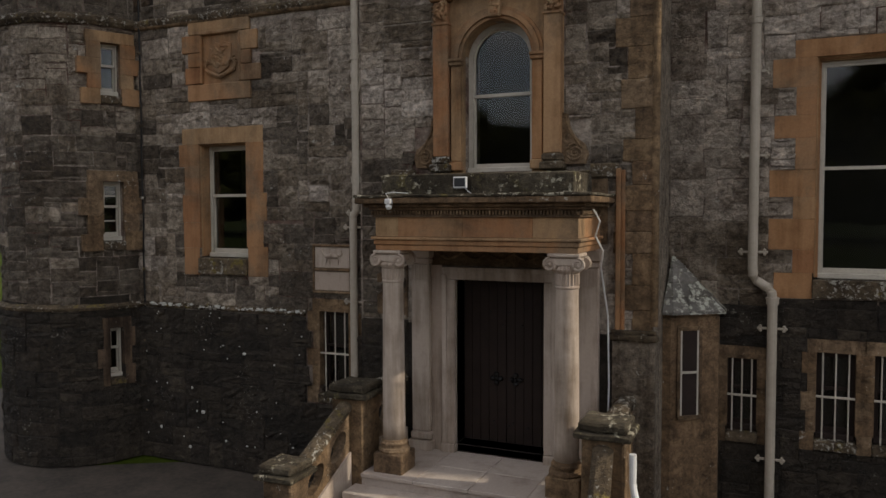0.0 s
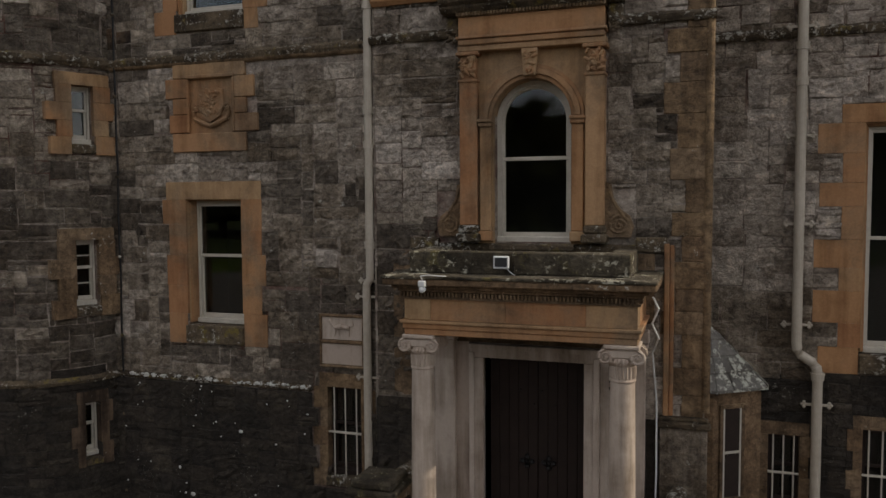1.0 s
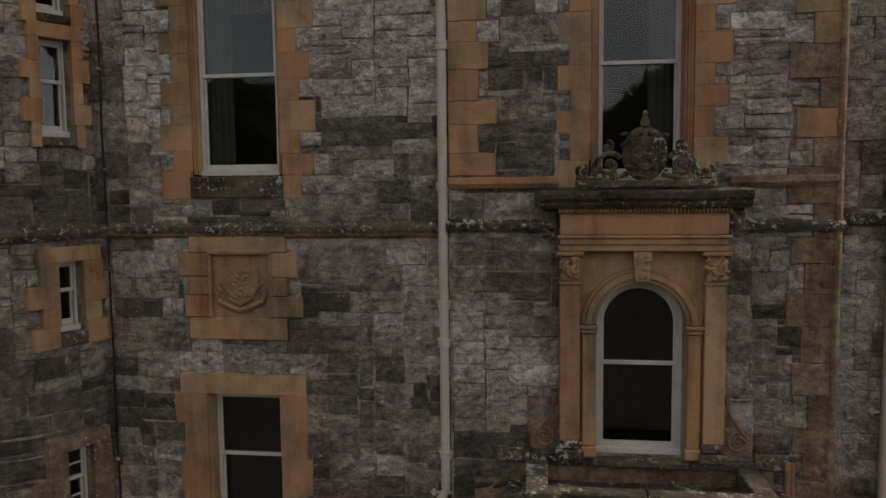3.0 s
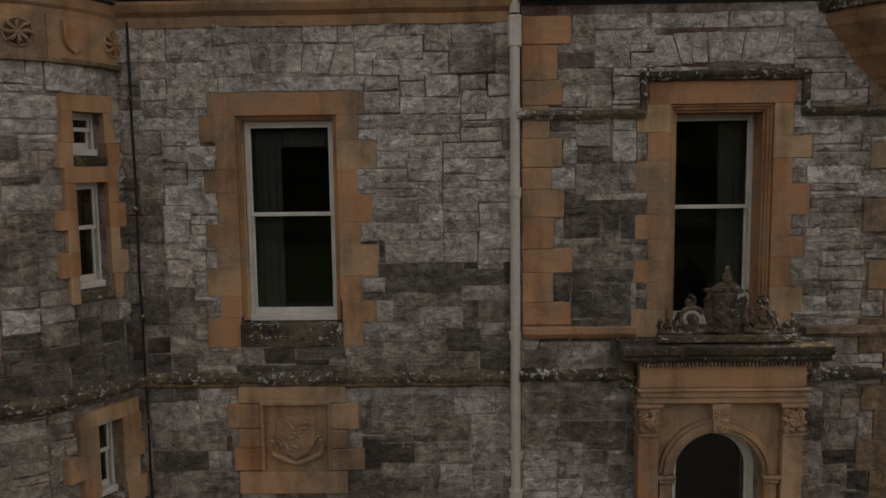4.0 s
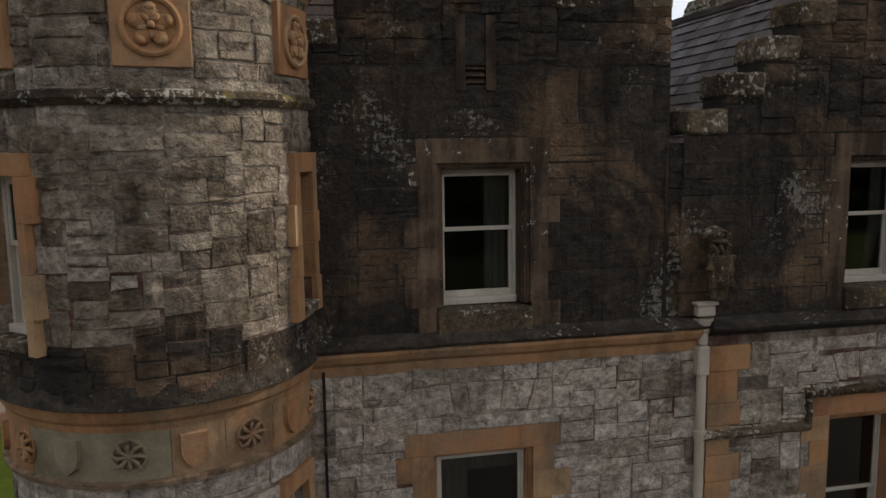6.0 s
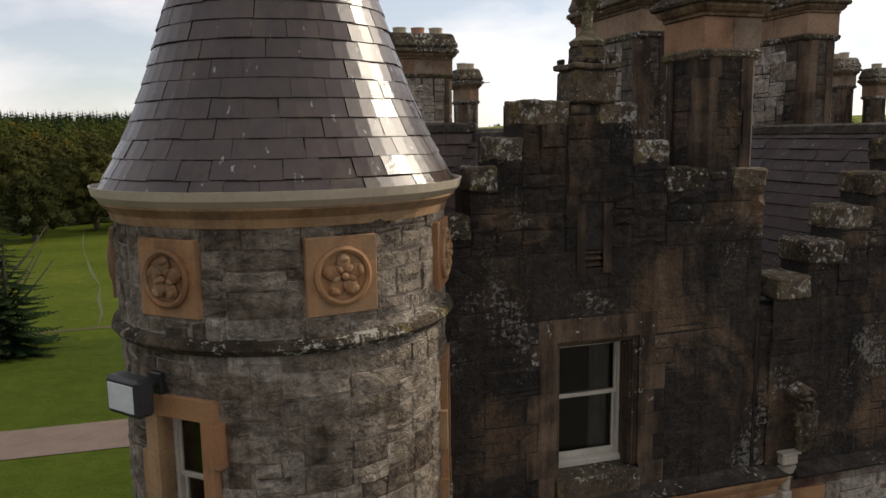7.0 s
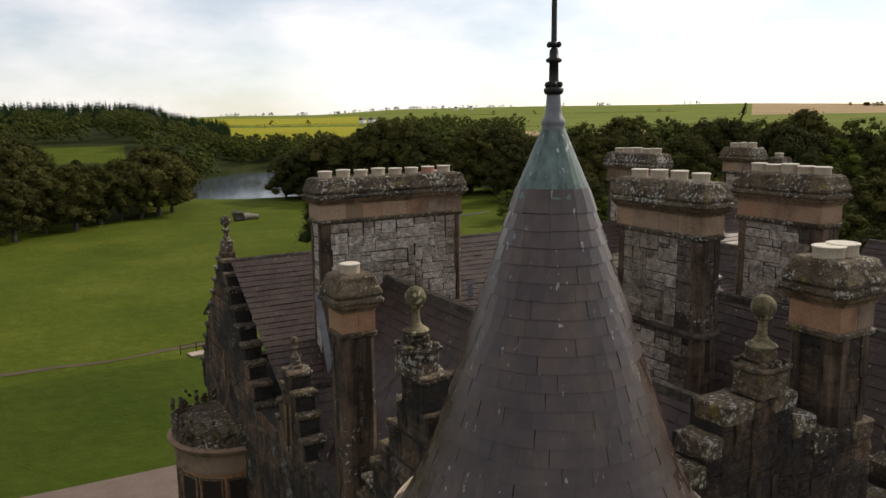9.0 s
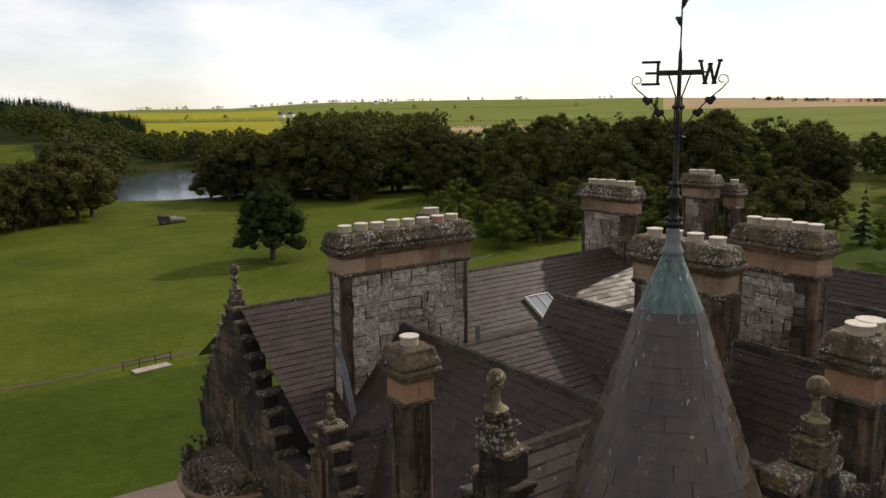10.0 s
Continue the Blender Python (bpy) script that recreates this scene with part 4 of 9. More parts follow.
# the louvred slit
bm = bmesh.new()
for i in range(9):
    zz = 15.80 + i * 0.077
    v = [bm.verts.new(p) for p in ((-9.36, BY + 0.02, zz), (-9.12, BY + 0.02, zz), (-9.12, BY + 0.09, zz + 0.06), (-9.36, BY + 0.09, zz + 0.06))]
    v2 = [bm.verts.new((p.co.x, p.co.y + 0.006, p.co.z + 0.018)) for p in v]
    for q in ((0, 1, 2, 3),):
        bm.faces.new([v[i2] for i2 in q])
        bm.faces.new([v2[i2] for i2 in q[::-1]])
    for a, b in ((0, 1), (1, 2), (2, 3), (3, 0)):
        bm.faces.new((v[a], v[b], v2[b], v2[a]))
part("louvre", bm, M_SOOT_SAND, wall_top, "stone louvre slats in a slit")
boxes("slit_jamb", [(-9.47, -9.36, BY - 0.025, BY + 0.2, 15.72, 16.54), (-9.12, -9.01, BY - 0.025, BY + 0.2, 15.72, 16.54)], M_SOOT_SAND, wall_top)
# shade behind the slats, given by the back's dark colour
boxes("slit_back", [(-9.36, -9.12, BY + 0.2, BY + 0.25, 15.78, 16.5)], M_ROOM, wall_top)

# porch bay
wall_porch = wall_body("wall_3", BX1, PX1, 0.0, 15.2, body_porch, place_f, M_MORTAR, 0.6, sooty=[(0.0, 2.9), (12.7, 15.3)])
tagged(wall_porch, "grey squared rubble wall of the entrance bay", "wall", kind="structure")


def porch_tone(u, z):
    r = blotch(u, z, 0.7, 5.0) + 0.22 * noise.noise(Vector((u * 9, z * 11, 2.0)))
    if z < 2.9:
        return M_PLINTH
    if z > 12.7:
        return M_BLACK
    if z < 5.6 or (8.7 < z < 10.4 and u < -4.8):
        return M_GRIMED_OR_SHADED if r < 0.48 else M_STAINED if r < 0.7 else M_MID
    return M_GRIMED_OR_SHADED if r < 0.1 else M_STAINED if r < (0.5 if z < 8 else 0.22) else M_MID if r < (0.85 if z < 8 else 0.5) else M_RUBBLE


rects = rubble(random.Random(34), BX1 + 0.03, PX1, 0.0, 12.6, holes_porch)
lay_stones(44, rects, place_f, porch_tone, wall_porch, 290, lambda u, z: abs(z - 8.6), 0.034, 0.004)
relieving_arch(48, -3.9, 0.82, 11.97, 12.34, 8, place_f, M_RUBBLE, wall_porch)
rects = rubble(random.Random(35), BX1 - 0.4, PX1, 12.98, 15.2, holes_porch)
lay_stones(45, rects, place_f, porch_tone, wall_porch, 120, lambda u, z: abs(z - 13.6), 0.013)
for a, b, c, d, m in quoins:
    bm = bmesh.new()
    box(bm, a + 0.0015, b - 0.0015, FY - 0.022 - rq.uniform(0, 0.012), FY + 0.3, c + 0.0015, d - 0.0015, 0.008)
    craggy(bm, 0.012, 3, 7.0)
    part("quoin", bm, m, wall_porch)
bm = bmesh.new()
lathe(bm, [(0.055, 3.05), (0.055, 12.5)], PX1 + 0.03, FY + 0.0, 14)
part("corner_shaft", bm, M_SAND_OLD, wall_porch, "round sandstone shaft at the corner of the bay")
boxes("edge_strip", [(-2.13, -2.06, FY - 0.075, FY, 2.98, 5.28), (-2.058, -2.0, FY - 0.05, FY, 2.98, 5.26)], M_SAND, wall_porch, "upright sandstone strip beside the porch", bev=0.012)
bm = bmesh.new()
box(bm, -2.2, PX1 + 0.1, FY - 0.16, FY, 2.84, 2.93, 0.02)
box(bm, -2.17, PX1 + 0.07, FY - 0.12, FY, 2.932, 2.985, 0.02)
craggy(bm, 0.01, 2, 8.0)
part("base_ledge", bm, M_COPING, wall_porch, "lichened ledge over the base of the corner")
bm = bmesh.new()
box(bm, -2.16, PX1 + 0.06, FY - 0.10, FY - 0.002, 0.0, 2.838, 0.01)
part("corner_base", bm, M_STAINED, wall_porch)
boxes("wall_return", [(PX1 + 0.001, PX1 + 0.02, FY + 0.02, WY - 0.001, 0.0, 12.7)], M_STAINED, wall_porch)
# stepped gable over the porch bay
st_w, st_h = 0.47, 0.43
for i in range(6):
    for s in (-1, 1):
        xa = -3.93 + s * (2.72 - i * st_w)
        xb = -3.93 + s * (2.72 - (i + 1) * st_w)
        a, b = min(xa, xb), max(xa, xb)
        top = 15.50 + i * st_h
        boxes("gable_step", [(a, b - 0.002, FY + 0.001, FY + 0.5, 15.2, top - 0.02)], M_MORTAR_BLACK, wall_porch)
        lay_stones(80 + i * 2 + (s > 0), rubble(random.Random(90 + i), a, b, 15.2, top - 0.12, []), place_f, porch_tone, wall_porch)
        bm = bmesh.new()
        box(bm, a - 0.03, b + 0.03, FY - 0.06, FY + 0.55, top - 0.3, top, 0.03)
        craggy(bm, 0.032, 3, 5.0)
        part("step_coping", bm, M_COPING, wall_porch)
boxes("valley_wall", [(-6.9, -6.36, FY + 0.05, FY + 0.5, 12.75, 15.1)], M_MORTAR_BLACK, wall_porch)
lay_stones(97, rubble(random.Random(98), -6.86, -6.4, 12.98, 15.1, []), flat_place(FY + 0.05), porch_tone, wall_porch)

# recessed wall to the right
wall_wing = wall_body("wall_4", PX1 + 0.0, 5.5, 0.0, 12.7, body_wing, flat_place(WY), M_MORTAR, 0.5, sooty=[(0.0, 3.3)])
tagged(wall_wing, "recessed grey rubble wall beside the entrance bay", "wall", kind="structure")
rects = rubble(random.Random(36), PX1 + 0.02, 5.5, 0.0, 12.6, holes_wing)
lay_stones(46, rects, flat_place(WY), lambda u, z: M_PLINTH if z < 3.3 else M_STAINED if z < 4.6 or blotch(u, z, 0.7, 9.0) < 0.2 else M_MID if blotch(u, z, 0.7, 9.0) < 0.6 else M_RUBBLE,
           wall_wing, 200, lambda u, z: abs(z - 5) + abs(u))


# ---- string courses and cornices ----
def course(name, profile, pts, material, label=""):
    bm = bmesh.new()
    sweep(bm, profile, pts)
    ob = part(name, bm, material)
    return tagged(ob, label, "moulding", kind="structure")


STRING = [(-0.02, -0.072), (0.065, -0.072), (0.085, -0.03), (0.09, 0.0), (0.09, 0.02), (-0.02, 0.10)]
CORN = [(-0.02, -0.17), (0.035, -0.17), (0.05, -0.10), (0.05, -0.05), (0.12, 0.0), (0.16, 0.08), (0.16, 0.12), (-0.02, 0.12)]
CAPC = [(-0.02, 0.0), (0.17, 0.0), (0.19, 0.04), (0.12, 0.10), (-0.02, 0.16)]


def line(x0, x1, y, z, n=24, wob=0.006, seed=0):
    r = random.Random(seed)
    return [(x0 + (x1 - x0) * i / n, y, 0, -1, z + r.uniform(-wob, wob)) for i in range(n + 1)]


STRING_LOW = [(-0.02, -0.13), (0.03, -0.13), (0.06, -0.10), (0.065, -0.075), (-0.02, -0.075)]
course("trim_13", STRING_LOW, line(-11.15, BX1, BY, 8.20, seed=1), M_SAND_OLD, "brown sandstone bed moulding under the string course")
course("trim_1", STRING, line(-11.15, BX1, BY, 8.20, seed=1), M_COPING, "lichen-spotted dark string course")
course("trim_15", STRING, line(BX1 - 0.03, -4.92, FY, 8.23, 8, seed=13), M_COPING, "lichen-spotted dark string course")
course("trim_2", STRING, line(-2.86, PX1 + 0.1, FY, 8.23, seed=2), M_COPING, "lichen-spotted dark string course")
course("trim_3", STRING, line(PX1 + 0.1, 5.5, WY, 8.21, seed=3), M_COPING, "lichen-spotted dark string course")
course("trim_4", CORN, line(-11.2, BX1 - 0.02, BY, 12.70, seed=4), M_SAND, "moulded red sandstone cornice")
course("trim_5", CAPC, line(-11.2, BX1 - 0.02, BY, 12.825, seed=5), M_LEDGE, "dark lichened weathering above the cornice")
course("trim_16", CAPC, line(BX1 - 0.015, PX1 + 0.1, FY, 12.80, seed=15), M_LEDGE, "dark lichened weathering of the entrance bay")
course("trim_6", [(-0.02, -0.06), (0.05, -0.06), (0.1, 0.0), (0.1, 0.07), (-0.02, 0.09)], line(BX1 + 0.01, -4.92, FY, 8.76, seed=6), M_SAND, "red sandstone sill course")
course("trim_7", [(-0.02, -0.06), (0.05, -0.06), (0.1, 0.0), (0.1, 0.07), (-0.02, 0.09)], line(-2.86, PX1, FY, 8.75, seed=7), M_SAND_OLD, "weathered sandstone sill course")
HOOD = [(-0.02, -0.05), (0.06, -0.05), (0.1, 0.0), (0.1, 0.04), (-0.02, 0.08)]
course("trim_8", HOOD, line(BX1 - 0.06, -4.83, FY, 11.42, 8, seed=8), M_COPING, "dark hood mould")
course("trim_9", HOOD, line(-4.90, -2.90, FY, 11.86, 8, seed=9), M_COPING, "dark hood mould")
course("trim_10", HOOD, line(-2.97, PX1, FY, 11.42, 8, seed=10), M_COPING, "dark hood mould")
bm = bmesh.new()
box(bm, -4.90, -4.82, FY - 0.095, FY, 11.40, 11.84, 0.012)
box(bm, -2.98, -2.90, FY - 0.095, FY, 11.40, 11.84, 0.012)
tagged(part("trim_11", bm, M_COPING), "upright ends of the dark hood mould", "moulding", kind="structure")
course("trim_12", [(-0.02, -0.03), (0.075, -0.03), (0.085, 0.0), (0.0, 0.09), (-0.02, 0.09)], line(-11.2, -7.45, BY, 2.93, 30, 0.01, seed=12), M_COPING,
       "white-lichened weathering of the plinth")
bm = bmesh.new()
for i in range(70):
    r = random.Random(500 + i)
    x = r.uniform(-10.9, -7.5)
    ball(bm, (x, BY - 0.06 - r.uniform(0, 0.03), 2.96 + r.uniform(-0.03, 0.02)), r.uniform(0.012, 0.045), 6, 4, 0.6)
for i in range(80):
    r = random.Random(700 + i)
    s = r.uniform(0.008, 0.02) if r.random() < 0.85 else r.uniform(0.025, 0.05)
    z = r.uniform(0.2, 2.85)
    if r.random() < 0.55:
        c, n_ = (r.uniform(-11.0, -7.4), BY - 0.09, z), 0.0
    else:
        a = radians(-90 + r.uniform(-40, 55))
        c, n_ = (TX + (TRL + 0.025) * math.cos(a), TY + (TRL + 0.025) * math.sin(a), z), a + math.pi / 2
    m = Matrix.Translation(c) @ Matrix.Rotation(n_, 4, 'Z') @ Matrix.Diagonal((s * r.uniform(0.8, 1.6), 0.012, s, 1))
    bmesh.ops.create_uvsphere(bm, u_segments=7, v_segments=5, radius=1.0, matrix=m)
M_LICHEN = plain_material("white_lichen", (0.42, 0.42, 0.38), (0.6, 0.6, 0.55), 12.0, 0.95, relief=0.01)
tagged(part("lichen_crust", bm, M_LICHEN), "white lichen crusts on the plinth wall and ledge", "lichen", kind="stuff")

# ---- round tower with a slated cone ----
tower = empty("tower", pose(TX, TY, 0), "round stone stair tower with a tall slated cone and weathervane", "tower")


def tower_place(u, z, d):
    """u is metres along the wall at the radius TR; 0 faces -y, positive towards +x."""
    a = u / TR - math.pi / 2
    r = (TR if z > 12.76 else TRL if z > 2.93 else TRL + 0.05) + d
    return (r * math.cos(a), r * math.sin(a), z)


def tower_window(name, deg, z0, w, h, **kw):
    """deg: 0 faces -y, positive towards +x."""
    a = radians(deg - 90)
    r = TR if z0 > 12.4 else TRL
    m = pose(TX + r * math.cos(a), TY + r * math.sin(a), z0, 0, 0, deg)
    win, rects = sash_window(name, m, w, h, **kw)
    u = radians(deg) * TR
    tower_holes.extend(shift(rects, u, z0))
    tower_holes.append((u - w / 2, u + w / 2, z0, z0 + h))
    tower_body.append((u - w / 2 - 0.02, u + w / 2 + 0.02, z0 - 0.06, z0 + h + 0.02))


tower_holes, tower_body = [], []
TW = dict(short=0.14, tall=0.22, sill=0.16, lintel=0.2, recess=0.14, room=0.6, mould=0.0, proud=0.045)
TW2 = dict(TW, short=0.26, tall=0.38, sill=0.2)
tower_window("window_11", 64, 6.86, 0.34, 0.93, blocks=4, seed=3, **TW2)
tower_window("window_12", 64, 4.17, 0.36, 1.08, blocks=4, seed=4, glazing=1, stone=M_SAND_OLD, **TW2)
tower_window("window_13", 64, 1.60, 0.24, 0.92, blocks=3, seed=5, stone=M_SOOT_SAND, **TW)
tower_window("window_14", 62, 9.45, 0.42, 1.24, blocks=5, seed=6, **TW)
tower_window("window_15", 62, 11.02, 0.40, 0.48, blocks=2, seed=7, **TW)
tower_window("window_16", 70, 13.5, 0.40, 1.36, blocks=4, seed=8, **TW)
tower_window("window_17", -42, 13.45, 0.5, 1.45, blocks=4, seed=9, **TW)
for dg in (10.5, -43, 64, -96):
    u = radians(dg) * TR
    tower_holes.append((u - 0.34, u + 0.34, 15.78, 16.5))
U0, U1 = -TR * math.pi, TR * radians(125)
tw = wall_body("tower_wall", U0, U1, 0.0, 16.9, tower_body, tower_place, M_MORTAR, 0.35, step=0.2, parent=tower, sooty=[(0.0, 2.95), (12.2, 12.75), (12.77, 13.3)])


def tower_tone(u, z):
    r = blotch(u, z, 0.8, 2.0) + 0.22 * noise.noise(Vector((u * 9, z * 11, 3.0)))
    if z < 2.95:
        return M_PLINTH
    if 12.7 < z < 13.25 + 0.45 * r:
        return M_BLACK
    if z < 4.6 or 8.2 < z < 8.5 + 0.8 * r or 12.7 < z < 13.9:
        return M_GRIMED_OR_SHADED if z < 9.5 and r < 0.75 else M_STAINED
    if z < 6.5 and r < 0.4:
        return M_GRIMED_OR_SHADED
    if z > 12.7:
        return M_GRIMED_OR_SHADED if r < 0.1 else M_STAINED if r < 0.8 else M_MID
    return M_STAINED if r < (0.28 if z > 8.2 else 0.6) else M_MID if r < (0.55 if z > 8.2 else 0.95) else M_RUBBLE


tr = rubble(random.Random(51), U0, U1, 0.0, 12.05, tower_holes + [(U0, U1, 8.06, 8.2)]) + rubble(random.Random(54), U0, U1, 12.82, 16.72, tower_holes, 0.088, 0.082)
lay_stones(52, tr, tower_place, tower_tone, tw, 300, lambda u, z: abs(z - 14.5) + abs(u) * 0.4, 0.03, 0.005)


def ring(name, profile, material, label="", parent=None, segs=64):
    bm = bmesh.new()
    lathe(bm, profile + [profile[0]], 0, 0, segs)
    return part(name, bm, material, parent or tower, label, smooth=False)


R, L = TR, TRL
ring("string_course", [(L - 0.05, 8.09), (L + 0.06, 8.09), (L + 0.11, 8.16), (L + 0.11, 8.23), (L - 0.05, 8.33)], M_COPING)
ring("plinth_course", [(L - 0.05, 2.88), (L + 0.09, 2.88), (L + 0.11, 2.93), (L - 0.05, 3.04)], M_COPING)
ring("frieze", [(L - 0.05, 12.08), (L + 0.02, 12.08), (L + 0.02, 12.56), (L - 0.05, 12.56)], M_SAND_OLD, "sandstone frieze with shields and knots")
cuts = [-180, -136, -92, -42.5, 8.7, 27, 47, 80, 130, 180]
for i, (a, b) in enumerate(zip(cuts, cuts[1:])):
    bm = bmesh.new()
    lathe(bm, [(L + 0.0, 12.085), (L + 0.03, 12.085), (L + 0.03, 12.555), (L + 0.0, 12.555)], 0, 0, 12, a - 90 + 0.15, b - 90 - 0.15)
    part("frieze_block", bm, M_BUFF_GREY if i == 3 else M_SAND, tower, "greenish buff stone block" if i == 3 else "")
ring("frieze_base", [(L - 0.05, 12.02), (L + 0.08, 12.03), (L + 0.09, 12.08), (L - 0.05, 12.10)], M_SAND_OLD)
ring("frieze_cornice", [(L - 0.05, 12.545), (L + 0.03, 12.55), (L + 0.04, 12.62), (L + 0.07, 12.66), (L + 0.10, 12.76), (L + 0.105, 12.79), (L - 0.05, 12.79)], M_SAND)
ring("frieze_weathering", [(R - 0.08, 12.785), (R + 0.035, 12.79), (R + 0.03, 12.86), (R + 0.012, 13.0), (R - 0.05, 13.0)], M_LEDGE)
ring("upper_string", [(R - 0.05, 15.50), (R + 0.05, 15.50), (R + 0.10, 15.56), (R + 0.08, 15.62), (R - 0.05, 15.66)], M_COPING)
ring("eaves_moulding", [(R - 0.05, 16.60), (R + 0.03, 16.60), (R + 0.05, 16.68), (R + 0.13, 16.76), (R + 0.13, 16.80), (R - 0.05, 16.80)], M_SAND)
ring("gutter", [(R + 0.02, 16.80), (R + 0.13, 16.78), (R + 0.19, 16.84), (R + 0.21, 16.92), (R + 0.195, 16.92), (R + 0.17, 16.85), (R + 0.10, 16.82), (R + 0.02, 16.84)], M_GUTTER,
     "cream-painted half-round gutter")


def round_on_tower(name, bm, material, deg, z, label, out=0.0, R=TR):
    ob = part(name, bm, material, tower, label)
    a = radians(deg - 90)
    ob.matrix_basis = pose((R + out) * math.cos(a), (R + out) * math.sin(a), z, 0, 0, deg)
    return ob


def rosette(deg, z):
    bm = bmesh.new()
    box(bm, -0.325, 0.325, -0.03, 0.10, -0.345, 0.345, 0.008)
    panel = round_on_tower("rosette_panel", bm, M_SAND, deg, z, "red sandstone panel with a carved rose", 0.0)
    bm = bmesh.new()
    prof = [(0.26, 0.0), (0.26, 0.035), (0.235, 0.05), (0.21, 0.035), (0.205, 0.012), (0.19, 0.01), (0.0, 0.01)]
    lathe(bm, prof, 0, 0, 36)
    for i in range(5):
        a = radians(72 * i + 90)
        m = Matrix.Translation((0.115 * math.cos(a), 0.115 * math.sin(a), 0.03)) @ Matrix.Rotation(a, 4, 'Z') @ Matrix.Diagonal((0.085, 0.068, 0.03, 1))
        bmesh.ops.create_uvsphere(bm, u_segments=10, v_segments=6, radius=1.0, matrix=m)
        m = Matrix.Translation((0.15 * math.cos(a), 0.15 * math.sin(a), 0.055)) @ Matrix.Rotation(a, 4, 'Z') @ Matrix.Diagonal((0.03, 0.05, 0.018, 1))
        bmesh.ops.create_uvsphere(bm, u_segments=8, v_segments=5, radius=1.0, matrix=m)
    for i in range(5):
        a = radians(72 * i + 54)
        m = Matrix.Translation((0.075 * math.cos(a), 0.075 * math.sin(a), 0.04)) @ Matrix.Rotation(a, 4, 'Z') @ Matrix.Diagonal((0.045, 0.032, 0.03, 1))
        bmesh.ops.create_uvsphere(bm, u_segments=8, v_segments=5, radius=1.0, matrix=m)
    ball(bm, (0, 0, 0.06), 0.036, 10, 6)
    ob = part("rose", bm, M_SAND, panel, "carved rose in a ring")
    ob.matrix_basis = pose(0, -0.03, 0, 90, 0, 0)


for dg in (10.5, -43, 64, -96):
    rosette(dg, 16.16)


def shield(deg):
    bm = bmesh.new()
    pts = [(-0.13, 0.17), (0.13, 0.17), (0.13, -0.03), (0.09, -0.12), (0.0, -0.19), (-0.09, -0.12), (-0.13, -0.03)]
    a = [bm.verts.new((x, 0.02, z)) for x, z in pts]
    b = [bm.verts.new((x * 0.94, -0.05, z * 0.94)) for x, z in pts]
    bm.faces.new(a)
    bm.faces.new(b[::-1])
    for i in range(len(pts)):
        j = (i + 1) % len(pts)
        bm.faces.new((a[i], a[j], b[j], b[i]))
    round_on_tower("shield", bm, M_BUFF_GREY if -42 < deg < 8 else M_SAND, deg, 12.33, "", 0.03, TRL)


def knot(deg):
    bm = bmesh.new()
    lathe(bm, [(0.15 + 0.017 * math.cos(radians(60 * k)), 0.017 * math.sin(radians(60 * k))) for k in range(7)], 0, 0, 24)
    bmesh.ops.rotate(bm, verts=bm.verts, cent=(0, 0, 0), matrix=Matrix.Rotation(radians(90), 3, 'X'))
    for i in range(4):
        a = radians(45 * i)
        p = [(q * math.cos(a + w), y, q * math.sin(a + w)) for q, w, y in ((-0.16, -0.1, -0.01), (-0.10, 0.12, -0.03), (0.0, 0.0, -0.02), (0.10, 0.12, -0.03), (0.16, -0.1, -0.01))]
        tube(bm, p, [0.014, 0.022, 0.016, 0.022, 0.014], 6)
    ball(bm, (0, -0.01, 0), 0.04, 8, 6)
    round_on_tower("knot", bm, M_BUFF_GREY if -42 < deg < 8 else M_SAND, deg, 12.33, "carved interlaced knot", 0.03, TRL)


for i in range(-8, 4):
    dg = 16.0 + 20.7 * i
    if i % 2:
        knot(dg)
    else:
        shield(dg)

# the cone: profile from the eaves to the lead cap
CONE = [(1.80, 16.86), (1.66, 17.10), (1.49, 17.42), (1.31, 17.86), (0.39, 20.66)]


def cone_r(z):
    for (r0, z0), (r1, z1) in zip(CONE, CONE[1:]):
        if z <= z1:
            return r0 + (r1 - r0) * (z - z0) / (z1 - z0)
    return CONE[-1][0]


